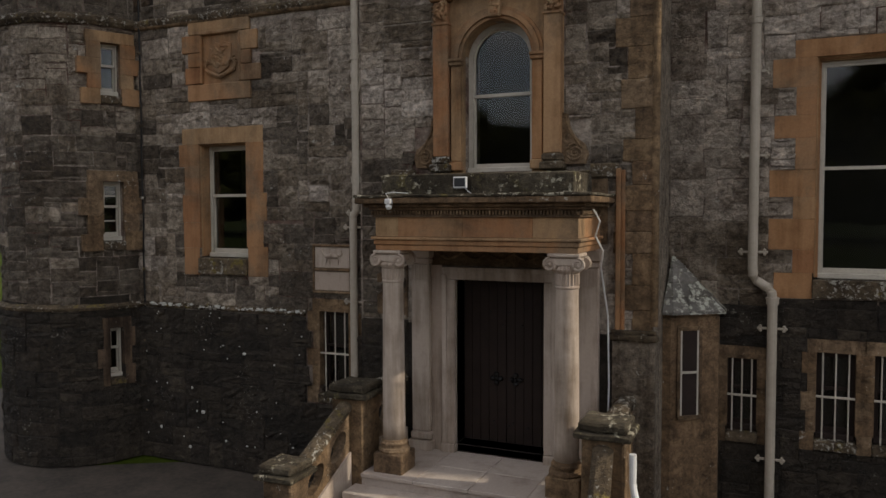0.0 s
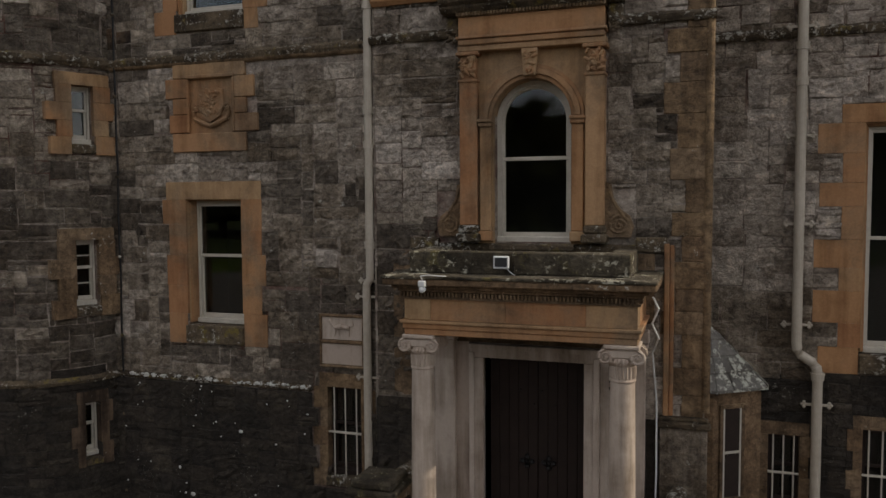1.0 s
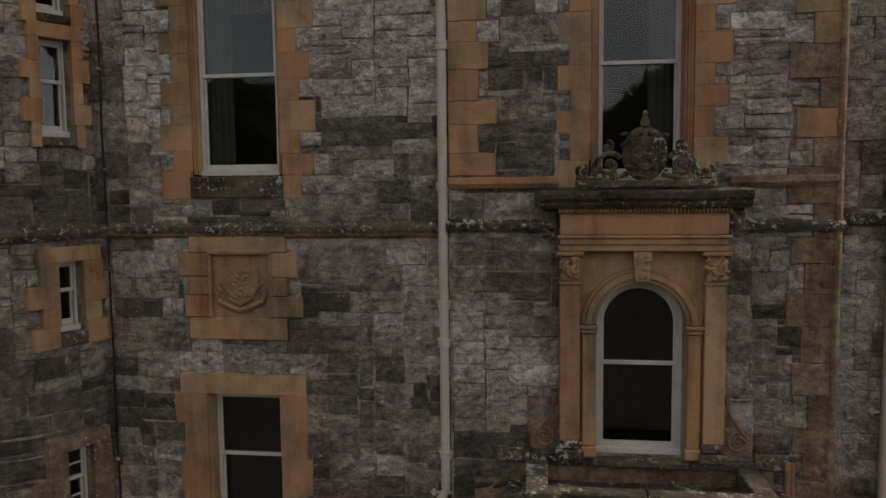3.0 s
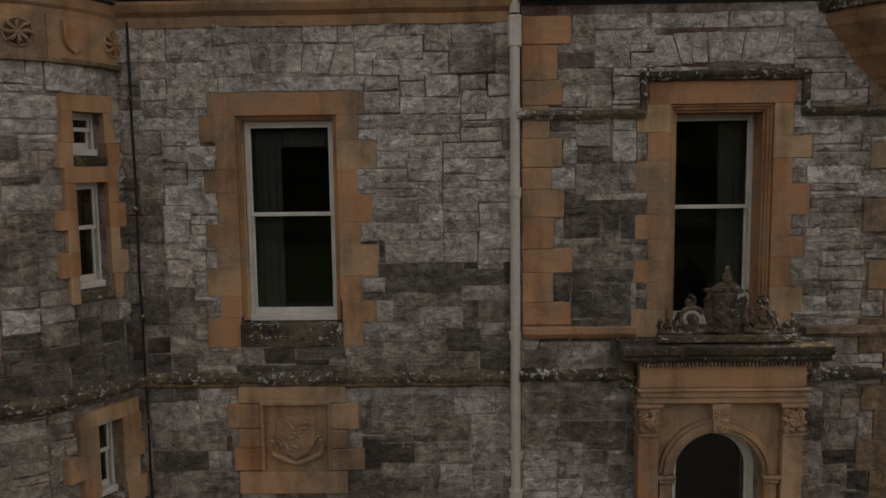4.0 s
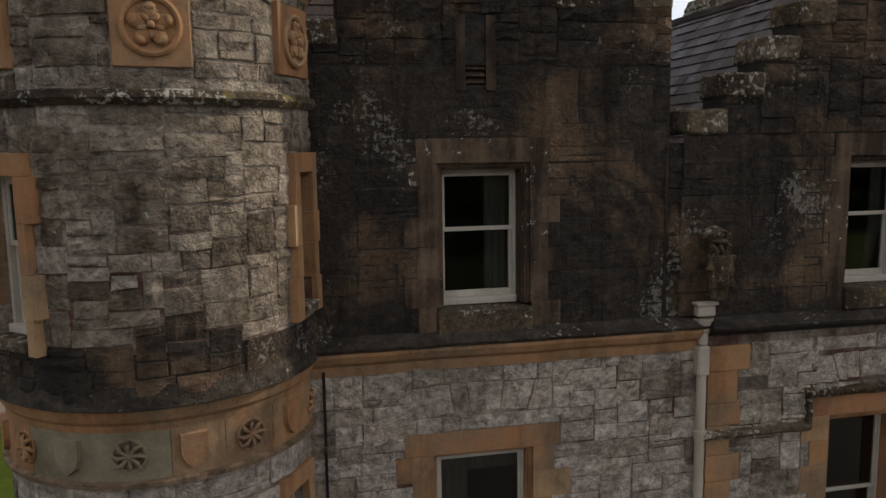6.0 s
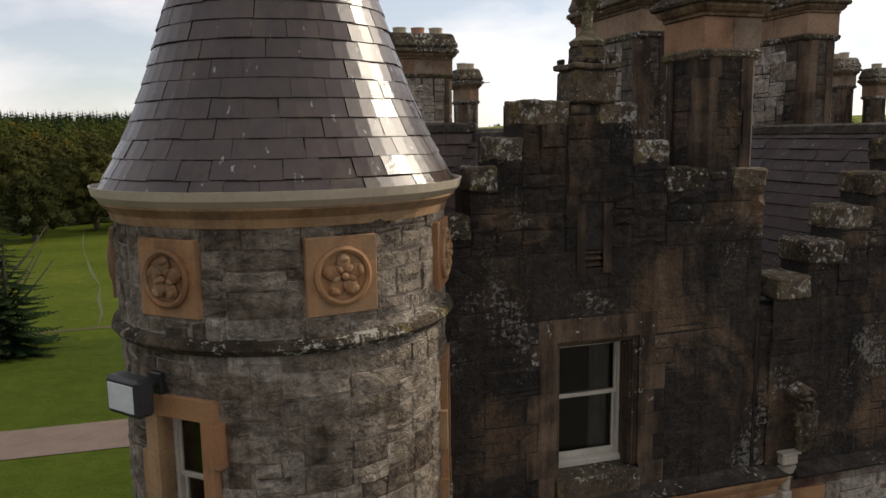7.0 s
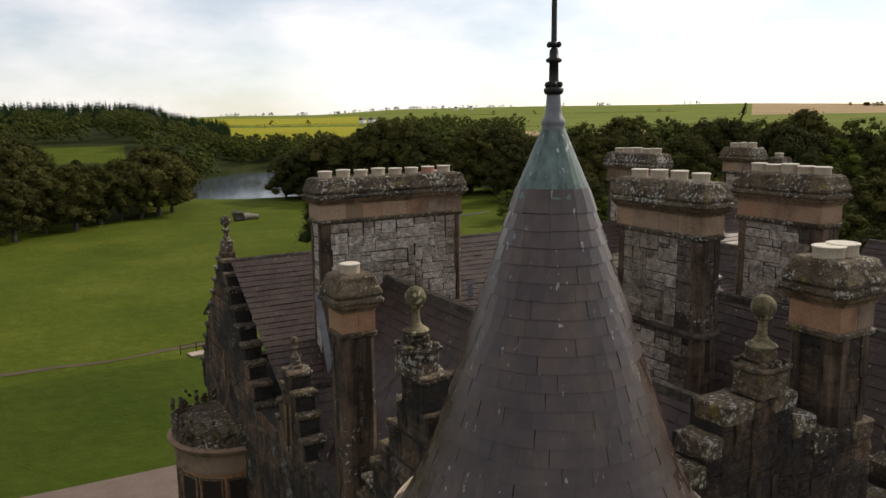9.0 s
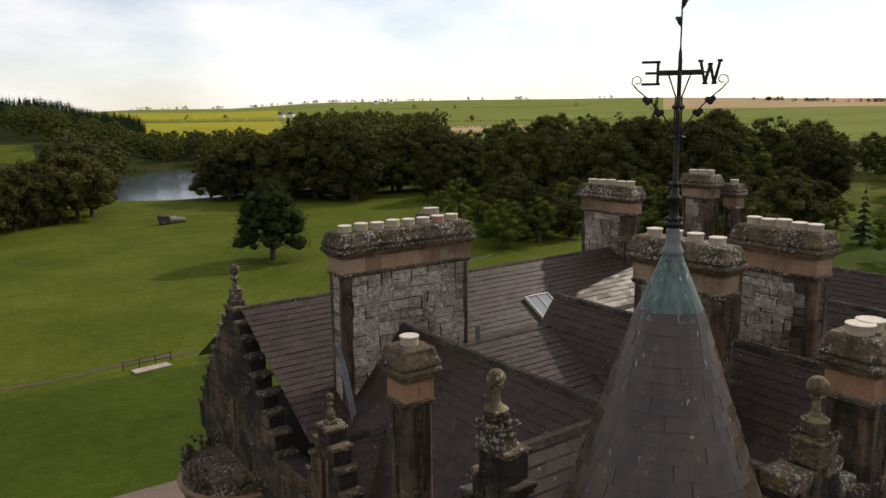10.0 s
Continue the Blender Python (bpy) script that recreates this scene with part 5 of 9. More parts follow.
bm = bmesh.new()
lathe(bm, [(0.05, 16.80), (1.74, 16.84)] + [(r - 0.03, z) for r, z in CONE], 0, 0, 48)
cone = part("cone_roof", bm, M_LEAD, tower, "tall cone roof of purple-grey slates")
rows_of = []
z = 16.84
while z < 20.62:
    rows_of.append(z)
    z += 0.172
rs = random.Random(77)
rest_v, rest_f = [], []
for k, z0 in enumerate(rows_of):
    z1 = min(z0 + 0.243, 20.72)
    r0, r1 = cone_r(z0) + 0.022, cone_r(z1) + 0.003
    n = max(9, round(2 * math.pi * r0 / 0.31))
    da = 2 * math.pi / n
    gap = 0.0009 / r0
    nseg = 2
    verts = []
    for lay in (0, 1):
        th = -0.012 * lay
        for rr, zz in ((r0, z0), (r1, z1)):
            for s in range(nseg + 1):
                a = (-da / 2 + gap) + (da - 2 * gap) * s / nseg
                verts.append(((rr + th) * math.cos(a), (rr + th) * math.sin(a), zz))
    s1 = nseg + 1
    faces = []
    for s in range(nseg):
        faces.append((s, s + 1, s1 + s + 1, s1 + s))
        faces.append((2 * s1 + s, s, s + 1, 2 * s1 + s + 1)[::-1])
    faces.append((0, s1, 3 * s1, 2 * s1))
    faces.append((nseg, 2 * s1 + nseg, 3 * s1 + nseg, s1 + nseg))
    me = mesh_from("slate", verts, faces, [M_SLATE])
    for i in range(n):
        a = da * (i + 0.5 * (k % 2)) + rs.uniform(-0.006, 0.006) + k * 0.13
        d = (math.degrees(a) + 360) % 360
        lift = rs.uniform(-0.002, 0.005)
        tiltz = rs.uniform(-0.008, 0.004)
        m = Matrix.Rotation(a, 4, 'Z') @ Matrix.Translation((lift, 0, tiltz))
        if 172 < d < 312:
            ob = new("slate", me)
            ob.parent = cone
            ob.matrix_basis = m
        else:
            o = len(rest_v)
            rest_v += [m @ Vector(v) for v in verts]
            rest_f += [tuple(o + q for q in f) for f in faces]
ob = new("slating", mesh_from("slating", rest_v, rest_f, [M_SLATE]))
ob.parent = cone
tagged(ob, kind="stuff")
ring("lead_cap", [(0.10, 21.36), (0.13, 21.30), (0.40, 20.66), (0.425, 20.60), (0.43, 20.55), (0.395, 20.60), (0.06, 21.30)], M_COPPER, "green-streaked lead cap", segs=28)
bm = bmesh.new()
prof = [(0.0, 21.28), (0.125, 21.28), (0.13, 21.31), (0.12, 21.33), (0.13, 21.36), (0.125, 21.40), (0.10, 21.43), (0.085, 21.50), (0.075, 21.62), (0.07, 21.70), (0.0, 21.70)]
lathe(bm, prof, 0, 0, 20)
part("finial", bm, M_LEAD, tower, "turned lead finial", smooth=True)
bm = bmesh.new()
prof = [(0.0, 21.67), (0.09, 21.67), (0.105, 21.70), (0.105, 21.73), (0.07, 21.75), (0.06, 21.79), (0.052, 21.81), (0.048, 21.99), (0.08, 22.005), (0.085, 22.03), (0.05, 22.05), (0.046, 22.12),
        (0.03, 22.15), (0.028, 22.72), (0.026, 22.98), (0.024, 23.44), (0.02, 23.7), (0.010, 23.74), (0.009, 25.1), (0.0, 25.1)]
lathe(bm, prof, 0, 0, 16)
part("finial_rod", bm, M_IRON, tower, "turned wrought iron rod", smooth=True)
for zc, rc, n in ((21.77, 0.075, 6), (22.18, 0.055, 6), (22.73, 0.06, 4), (23.08, 0.045, 6)):
    bm = bmesh.new()
    lathe(bm, [(0.02, zc - 0.022), (rc, zc - 0.018), (rc, zc + 0.018), (0.02, zc + 0.022)], 0, 0, 12)
    collar = part("collar", bm, M_IRON, tower, "foliate iron collar on the rod")
    for k in range(n):
        a = 2 * math.pi * k / n
        bm = bmesh.new()
        if n == 4:
            tube(bm, [(rc * math.cos(a) * q, rc * math.sin(a) * q, zc) for q in (0.8, 1.2, 2.0)], [0.02, 0.028, 0.004], 6)
        else:
            ball(bm, (rc * math.cos(a), rc * math.sin(a), zc), 0.028, 8, 6, 1.1)
        part("petal", bm, M_IRON, collar)

# weathervane: arms, letters and scrolls
vane = part("weathervane", (lambda b: (box(b, -0.25, 0.25, -0.022, 0.022, 23.44, 23.50, 0.008), box(b, -0.022, 0.022, -0.25, 0.25, 23.44, 23.50, 0.008), b)[-1])(bmesh.new()), M_IRON,
            tower, "wrought iron weathervane with compass letters")
VDIR = radians(-51)
vane.matrix_basis = Matrix.Rotation(VDIR, 4, 'Z')


def letter(ch, d, size=0.25):
    """A compass letter of iron bars, upright at the end of its arm, facing along +y of the vane's own axes when d is an x arm."""
    strokes = {"E": [((0, 0), (0, 1)), ((0, 1), (0.62, 1)), ((0, 0.5), (0.45, 0.5)), ((0, 0), (0.62, 0))],
               "W": [((0, 1), (0.22, 0)), ((0.22, 0), (0.42, 0.85)), ((0.42, 0.85), (0.62, 0)), ((0.62, 0), (0.84, 1))],
               "N": [((0, 0), (0, 1)), ((0, 1), (0.66, 0)), ((0.66, 0), (0.66, 1))],
               "S": [((0.6, 0.85), (0.3, 1)), ((0.3, 1), (0.03, 0.8)), ((0.03, 0.8), (0.55, 0.3)), ((0.55, 0.3), (0.3, 0)), ((0.3, 0), (0, 0.15))]}[ch]
    b = bmesh.new()
    wide = max(max(p[0][0], p[1][0]) for p in strokes)
    for p, q in strokes:
        t = [((u - wide / 2) * size, 0, (v - 0.5) * size) for u, v in (p, q)]
        tube(b, t, 0.017, 6)
        for e in t:
            box(b, e[0] - 0.03, e[0] + 0.03, -0.014, 0.014, e[2] - 0.014, e[2] + 0.014, 0.004)
    tube(b, [(-wide / 2 * size - 0.12 if d > 0 else wide / 2 * size + 0.12, 0, 0), (0, 0, 0)], 0.012, 6)
    return part("letter", b, M_IRON, vane)


for ch, dx, dy, turn in (("E", -0.32, 0, 180), ("W", 0.33, 0, 180), ("S", 0, 0.33, 90), ("N", 0, -0.33, 90)):
    ob = letter(ch, -dx if dx else 1)
    ob.matrix_basis = pose(dx, dy, 23.47, 0, 0, turn)
for k in range(4):
    bm = bmesh.new()
    pts = []
    for i in range(22):
        t = i / 21
        if t < 0.6:
            q = t / 0.6
            pts.append((0.05 + 0.45 * q ** 1.35, 0, 22.74 + 0.57 * q ** 0.85))
        else:
            a = radians(-90 + 400 * (t - 0.6) / 0.4)
            rr = 0.075 * (1 - 0.6 * (t - 0.6) / 0.4)
            pts.append((0.47 + rr * math.cos(a), 0, 23.385 + rr * math.sin(a)))
    tube(bm, pts, [0.009] * 14 + [0.007] * 8, 6)
    for u, w, z0, z1 in ((0.17, 0.27, 22.99, 23.09), (0.31, 0.39, 23.12, 23.24)):
        for du, dz in ((0, 0), (0.03, -0.022), (0.055, 0.012)):
            bmesh.ops.create_uvsphere(bm, u_segments=8, v_segments=6, radius=1.0, matrix=pose((u + w) / 2 - 0.03 + du, 0, (z0 + z1) / 2 - 0.02 + dz) @ Matrix.Diagonal((0.034, 0.012, 0.036, 1)))
    tube(bm, [(0.04, 0, 22.74), (0.035, 0, 23.2), (0.12, 0, 23.44)], 0.009, 6)
    ob = part("scroll", bm, M_IRON, vane)
    ob.matrix_basis = Matrix.Rotation(radians(90 * k), 4, 'Z')
bm = bmesh.new()
for zz, s in ((24.25, 1), (24.05, -1), (24.45, -1), (24.7, 1)):
    ball(bm, (0.02 * s, 0, zz), 0.03, 7, 5, 1.6)
    tube(bm, [(0.0, 0, zz - 0.06), (0.06 * s, 0, zz + 0.04)], 0.02, 6)
part("vane_ornament", bm, M_IRON, vane)

# floodlight on the tower
flood = empty("floodlight", pose(TX + 1.72 * math.cos(radians(-90 - 50)), TY + 1.72 * math.sin(radians(-90 - 50)), 15.2, 0, 0, -50),
              "black floodlight on a bracket on the tower wall", "floodlight")
bm = bmesh.new()
box(bm, -0.22, 0.22, -0.34, -0.16, -0.2, 0.14, 0.03)
ob = part("housing", bm, M_LAMP_BLACK, flood)
bm = bmesh.new()
box(bm, -0.17, 0.17, -0.352, -0.342, -0.15, 0.09, 0.004)
part("lens", bm, M_LAMP_GLASS, flood, "pale glass front")
bm = bmesh.new()
tube(bm, [(0, 0.05, 0), (0, -0.16, 0)], 0.03)
box(bm, -0.08, 0.08, -0.0, 0.08, -0.1, 0.1, 0.01)
part("bracket", bm, M_LAMP_BLACK, flood)


# ---- chimneys ----
def upright(bm, pts, z0, z1):
    """An upright prism over a ring of (x, y)."""
    lo, hi = [bm.verts.new((x, y, z0)) for x, y in pts], [bm.verts.new((x, y, z1)) for x, y in pts]
    for i in range(len(pts)):
        k = (i + 1) % len(pts)
        bm.faces.new((lo[i], lo[k], hi[k], hi[i]))
    bm.faces.new(lo[::-1])
    bm.faces.new(hi)
    bmesh.ops.recalc_face_normals(bm, faces=bm.faces)


def chamfered(x0, x1, y0, y1, c):
    return [(x0 + c, y0), (x1 - c, y0), (x1, y0 + c), (x1, y1 - c), (x1 - c, y1), (x0 + c, y1), (x0, y1 - c), (x0, y0 + c)]


def chimney(x0, x1, y0, y1, z0, top, pots, label, seed, tone=None, along='x', red=(), pr=1.0):
    """A stone stack: shaft, string, neck band, moulded cap and pots along its longer side. top: height of the cap's upper face."""
    ch = empty("chimney", pose((x0 + x1) / 2, (y0 + y1) / 2, z0), label, "chimney", "chimney stacks")
    hx, hy = (x1 - x0) / 2, (y1 - y0) / 2
    H = top - z0
    zs = H - 1.12
    bm = bmesh.new()
    upright(bm, chamfered(-hx, hx, -hy, hy, 0.11), 0, zs)
    shaft = part("shaft", bm, M_MORTAR_BLACK, ch)
    grey = tone or (lambda u, z: M_RUBBLE if blotch(u, z, 0.6, seed) > 0.66 else M_MID if blotch(u, z, 0.6, seed) > 0.42 else M_STAINED)

    # long stacks: stones turn darker towards the sooty, shaded -y face
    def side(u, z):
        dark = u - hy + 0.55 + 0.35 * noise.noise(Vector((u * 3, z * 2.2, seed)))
        return grey(u, z) if tone or along == 'x' or dark < 0 else M_GRIMED_OR_SHADED if dark < 0.25 else M_BLACK

    # -y face of long stacks: soot and its lack of sun, both as darker stone
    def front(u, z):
        return grey(u, z) if tone or along == 'x' else M_BLACK if blotch(u, z, 0.8, seed) < 0.6 else M_GRIMED_OR_SHADED
    q = 0.19
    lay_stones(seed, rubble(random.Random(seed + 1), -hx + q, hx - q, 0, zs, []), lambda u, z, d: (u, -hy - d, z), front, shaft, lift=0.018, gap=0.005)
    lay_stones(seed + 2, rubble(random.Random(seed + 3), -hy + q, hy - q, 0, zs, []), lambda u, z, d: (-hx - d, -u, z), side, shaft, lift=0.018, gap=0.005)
    rr = random.Random(seed + 9)
    for sx in (-1, 1):
        for sy in (-1, 1):
            z = 0.0
            while z < zs - 0.01:
                h = min(rr.uniform(0.35, 0.75), zs - z)
                a, b, c, o = rr.uniform(0.19, 0.27), rr.uniform(0.19, 0.27), 0.085, 0.02 + rr.uniform(0, 0.006)
                pts = [(hx - a, hy + o), (hx - c, hy + o), (hx + o, hy - c), (hx + o, hy - b), (hx - a, hy - b)]
                bm = bmesh.new()
                upright(bm, [(sx * x, sy * y) for x, y in pts][::sx * sy], z + 0.002, z + h - 0.002)
                part("corner_stone", bm, M_SOOT_SAND, shaft)
                z += h
    def slab(name, rows, m, lab=""):
        b = bmesh.new()
        rings = []
        for o, z in rows:
            c = 0.03 + max(o, 0) * 0.25
            ax, ay = hx + o, hy + o
            rings.append([b.verts.new(p) for p in ((-ax + c, -ay, z), (ax - c, -ay, z), (ax, -ay + c, z), (ax, ay - c, z), (ax - c, ay, z), (-ax + c, ay, z), (-ax, ay - c, z), (-ax, -ay + c, z))])
        for p, r in zip(rings, rings[1:]):
            for i in range(8):
                b.faces.new((p[i], p[(i + 1) % 8], r[(i + 1) % 8], r[i]))
        b.faces.new(rings[0])
        b.faces.new(rings[-1])
        if name == 'cap':
            craggy(b, 0.014, 3, 9.0)
        return part(name, b, m, ch, lab)
    slab("neck_string", [(0.0, zs - 0.04), (0.05, zs), (0.06, zs + 0.06), (0.0, zs + 0.10)], M_COPING)
    if H > 6 and along == 'y':
        slab("string", [(0.0, zs - 2.06), (0.05, zs - 2.03), (0.06, zs - 1.96), (0.01, zs - 1.89)], M_LEDGE)
    half = hx if along == 'x' else hy
    cuts = max(2, round(2 * half / 0.62))
    ends = [-half - 0.015] + [half * (2 * (k + rr.uniform(-0.2, 0.2)) / cuts - 1) for k in range(1, cuts)] + [half + 0.015]
    for e0, e1 in zip(ends, ends[1:]):
        bm = bmesh.new()
        xs, ys = ((e0, e1), (-hy - 0.015, hy + 0.015)) if along == 'x' else ((-hx - 0.015, hx + 0.015), (e0, e1))
        box(bm, xs[0] + 0.001, xs[1] - 0.001, ys[0] + 0.001, ys[1] - 0.001, zs + 0.06, zs + 0.46, 0.008)
        part("neck_stone", bm, M_BAND, ch, "buff sandstone block of the neck")
    slab("cap_moulding", [(0.0, zs + 0.46), (0.045, zs + 0.465), (0.045, zs + 0.50), (0.08, zs + 0.52), (0.12, zs + 0.57), (0.12, zs + 0.605)], M_SAND_OLD)
    slab("cap", [(0.10, zs + 0.60), (0.165, zs + 0.615), (0.18, zs + 0.65), (0.165, zs + 0.70), (0.125, zs + 0.725), (0.125, zs + 0.75), (0.15, zs + 0.775), (0.145, zs + 0.82),
                 (0.09, zs + 0.96), (0.05, zs + 1.08), (0.0, zs + 1.12), (-0.10, zs + 1.125)], M_COPING, "heavily lichened moulded stone cap")
    n = pots
    L = hx if along == 'x' else hy
    for i in range(n):
        t = (-1 + 2 * (i + 0.5) / n) * (L - 0.06)
        bm = bmesh.new()
        r = random.Random(seed + 50 + i)
        h = r.uniform(0.17, 0.215)
        lathe(bm, [(q * pr, z) for q, z in ((0.165, 0), (0.175, 0.02), (0.172, h * 0.5), (0.178, h - 0.03), (0.182, h - 0.004))], 0, 0, 20)
        pot = part("pot", bm, M_POT_RED if i in red else M_POT, ch, "red clay pot" if i in red else "", smooth=False)
        bm = bmesh.new()
        lathe(bm, [(q * pr, z) for q, z in ((0.15, h - 0.003), (0.190, h - 0.006), (0.192, h + 0.012), (0.175, h + 0.02), (0.14, h + 0.016), (0.02, h + 0.012))], 0, 0, 20)
        part("lid", bm, M_POT_RIM, pot, "pale lid that closes the pot")
        pot.matrix_basis = pose(t if along == 'x' else 0, 0 if along == 'x' else t, H - 0.02)
    return ch


chimney(-11.2, -7.12, 22.78, 23.6, 13.6, 19.98, 8, "long stone chimney stack with eight buff and red pots", 110, red=(6,))
chimney(-6.2, -5.6, 15.1, 17.5, 13.8, 20.12, 4, "tall rubble chimney stack with lichened cap and buff pots", 130, along='y')
chimney(-2.9, -2.2, 14.85, 17.0, 13.8, 20.12, 5, "tall rubble chimney stack with lichened cap and buff pots", 150, along='y')
chimney(2.95, 3.6, 25.6, 28.25, 13.6, 20.02, 5, "far stone chimney stack with short pots", 170, along='y')
chimney(9.65, 10.3, 26.75, 28.3, 13.6, 20.02, 3, "far stone chimney stack with short pots", 190, along='y')
chimney(10.65, 11.2, 26.1, 26.75, 13.6, 19.6, 1, "far single-flue chimney stack", 195, along='y')
chimney(-7.80, -7.02, 11.1, 11.9, 16.2, 19.36, 2, "sooty stone chimney stack with two buff pots on the gable", 210, tone=lambda u, z: M_BLACK, along='x', pr=1.25)
chimney(-12.98, -12.36, 17.05, 17.67, 13.4, 18.70, 1, "slim sooty stone chimney stack with one pot", 230, tone=lambda u, z: M_BLACK)
chimney(-5.3, -4.7, 27.4, 28.2, 13.4, 19.5, 2, "far stone chimney stack behind the ridge", 250)


# ---- slate roofs ----
def roof_plane(parent, o, along, up, w, h, seed, sw=0.32, sh=0.215):
    """Slates on a plane: o its lower corner, along the eaves and up the slope by unit vectors."""
    o, along, up = Vector(o), Vector(along).normalized(), Vector(up).normalized()
    nrm = along.cross(up).normalized()
    if nrm.z < 0:
        nrm = -nrm
    r = random.Random(seed)
    V, F = [], []
    rows = int(h / sh)
    for k in range(rows):
        a = -0.17 * (k % 2)
        while a < w:
            ww = sw * r.uniform(0.8, 1.2)
            a0, a1 = max(a, 0), min(a + ww, w)
            if a1 - a0 > 0.03:
                u0, u1 = k * sh, min(k * sh + sh * 1.35, h)
                lo, hi = 0.022 + r.uniform(-0.006, 0.012), 0.005 + r.uniform(-0.002, 0.003)
                p = [o + along * (a0 + 0.004) + up * u0 + nrm * lo, o + along * (a1 - 0.004) + up * u0 + nrm * lo, o + along * (a1 - 0.004) + up * u1 + nrm * hi,
                     o + along * (a0 + 0.004) + up * u1 + nrm * hi]
                b = len(V)
                V += p + [p[0] - nrm * 0.02, p[1] - nrm * 0.02]
                F += [(b, b + 1, b + 2, b + 3), (b, b + 4, b + 5, b + 1)]
            a += ww
    ob = new("slating", mesh_from("slating", V, F, [M_SLATE_DULL]))
    ob.parent = parent
    tagged(ob, kind="stuff")


def ridge_roof(name, p, q, half, eaves, label, seed, left=True, right=True):
    """A roof with its ridge from p to q; half its half width, eaves the height of both eaves."""
    p, q = Vector(p), Vector(q)
    d = (q - p).normalized()
    s = Vector((d.y, -d.x, 0))
    rise = (p.z - eaves)
    L = (q - p).length
    bm = bmesh.new()
    v = [bm.verts.new(x) for x in (p, q, p + s * half - Vector((0, 0, rise)), q + s * half - Vector((0, 0, rise)), p - s * half - Vector((0, 0, rise)), q - s * half - Vector((0, 0, rise)))]
    for f in ((0, 1, 3, 2), (0, 4, 5, 1)):
        bm.faces.new([v[i] for i in f])
    body = part(name, bm, M_LEAD)
    tagged(body, label, "roof", kind="structure")
    for sg, on in ((1, right), (-1, left)):
        if on:
            foot = p + s * half * sg - Vector((0, 0, rise))
            roof_plane(body, foot, d, p - foot, L, (p - foot).length, seed + sg)
    bm = bmesh.new()
    n = max(1, int(L / 0.5))
    for i in range(n):
        a, b = p + d * (L * i / n + 0.004), p + d * (L * (i + 1) / n - 0.004)
        prof = [(-0.13, -0.11), (-0.07, 0.01), (0, 0.045), (0.07, 0.01), (0.13, -0.11), (0, -0.03)]
        sweep(bm, [(x, z) for x, z in prof], [(a.x, a.y, s.x, s.y, a.z), (b.x, b.y, s.x, s.y, b.z)])
    part("ridge_stones", bm, M_LEDGE, body, "stone ridge capping")
    return body


ridge_roof("roof_1", (-9.42, 11.4, 17.38), (-9.42, 22.9, 17.32), 3.3, 13.6, "dark slate roof of the west range", 300)
ridge_roof("roof_2", (-12.5, 14.68, 17.5), (-9.42, 14.68, 17.5), 2.7, 14.2, "dark slate roof behind a stepped gable", 310)
ridge_roof("roof_3", (-12.5, 21.0, 15.42), (-10.6, 21.0, 15.42), 1.1, 14.0, "small slate dormer roof", 320)
ridge_roof("roof_4", (-12.6, 26.6, 17.5), (9.0, 26.6, 17.5), 4.4, 14.9, "long slate roof of the rear range", 330)
ridge_roof("roof_5", (-3.93, 11.3, 17.4), (-3.93, 22.5, 17.4), 2.7, 14.0, "dark slate roof behind the entrance gable", 340)
ridge_roof("roof_6", (2.5, 12.6, 17.2), (2.5, 22.5, 17.2), 3.4, 13.4, "slate roof of the east range", 350)
ridge_roof("roof_7", (-8.4, 22.0, 16.6), (5.0, 22.0, 16.6), 3.6, 15.4, "slate roof of the inner range", 360)
ridge_roof("roof_8", (8.3, 13.2, 17.0), (8.3, 20.6, 17.0), 3.6, 13.4, "slate roof of the far east range", 370)
# block of walls that carries the roofs
core = boxes("wall_5", [(-12.8, -12.3, 12.4, 30.0, 0.0, 14.0), (-12.3, 12.0, 29.5, 30.0, 0.0, 13.6), (11.5, 12.0, 13.0, 29.5, 0.0, 13.6), (-12.25, 11.45, 13.2, 29.4, 13.2, 13.55),
                        (5.5, 11.5, 12.55, 13.0, 0.0, 13.2)], M_MORTAR_BLACK)
tagged(core, "dark rubble outer walls of the castle", "wall", kind="structure")
lay_stones(371, rubble(random.Random(372), 12.5, 30.0, 8.0, 14.0, []), side_place(-12.8), lambda u, z: M_BLACK, core)


# ---- arched window in its sandstone aedicule ----
def arch_plate(bm, x0, x1, z0, ztop, xa, xb, zs, y0, y1, segs=20, zbot=None):
    """A plate between y0 and y1 from x0 to x1 and z0 to ztop, with a round-headed opening xa to xb that springs at zs."""
    r, c = (xb - xa) / 2, (xa + xb) / 2
    inner = [(xa, z0), (xa, zs)] + [(c - r * math.cos(math.pi * i / segs), zs + r * math.sin(math.pi * i / segs)) for i in range(1, segs)] + [(xb, zs), (xb, z0)]
    outer = [(x0, z0), (x0, zs)]
    for i in range(1, segs):
        t = i / segs
        if t < 0.25:
            outer.append((x0, zs + (ztop - zs) * t / 0.25))
        elif t <= 0.75:
            outer.append((x0 + (x1 - x0) * (t - 0.25) / 0.5, ztop))
        else:
            outer.append((x1, ztop - (ztop - zs) * (t - 0.75) / 0.25))
    outer += [(x1, zs), (x1, z0)]
    rings = [[bm.verts.new((x, y, z)) for x, z in pts] for y in (y0, y1) for pts in (inner, outer)]
    n = len(inner)
    for i in range(n - 1):
        for a, b in ((rings[0], rings[1]), (rings[3], rings[2]), (rings[2], rings[0]), (rings[1], rings[3])):
            bm.faces.new((a[i], a[i + 1], b[i + 1], b[i]))
    for i in (0, n - 1):
        bm.faces.new((rings[0][i], rings[1][i], rings[3][i], rings[2][i]))


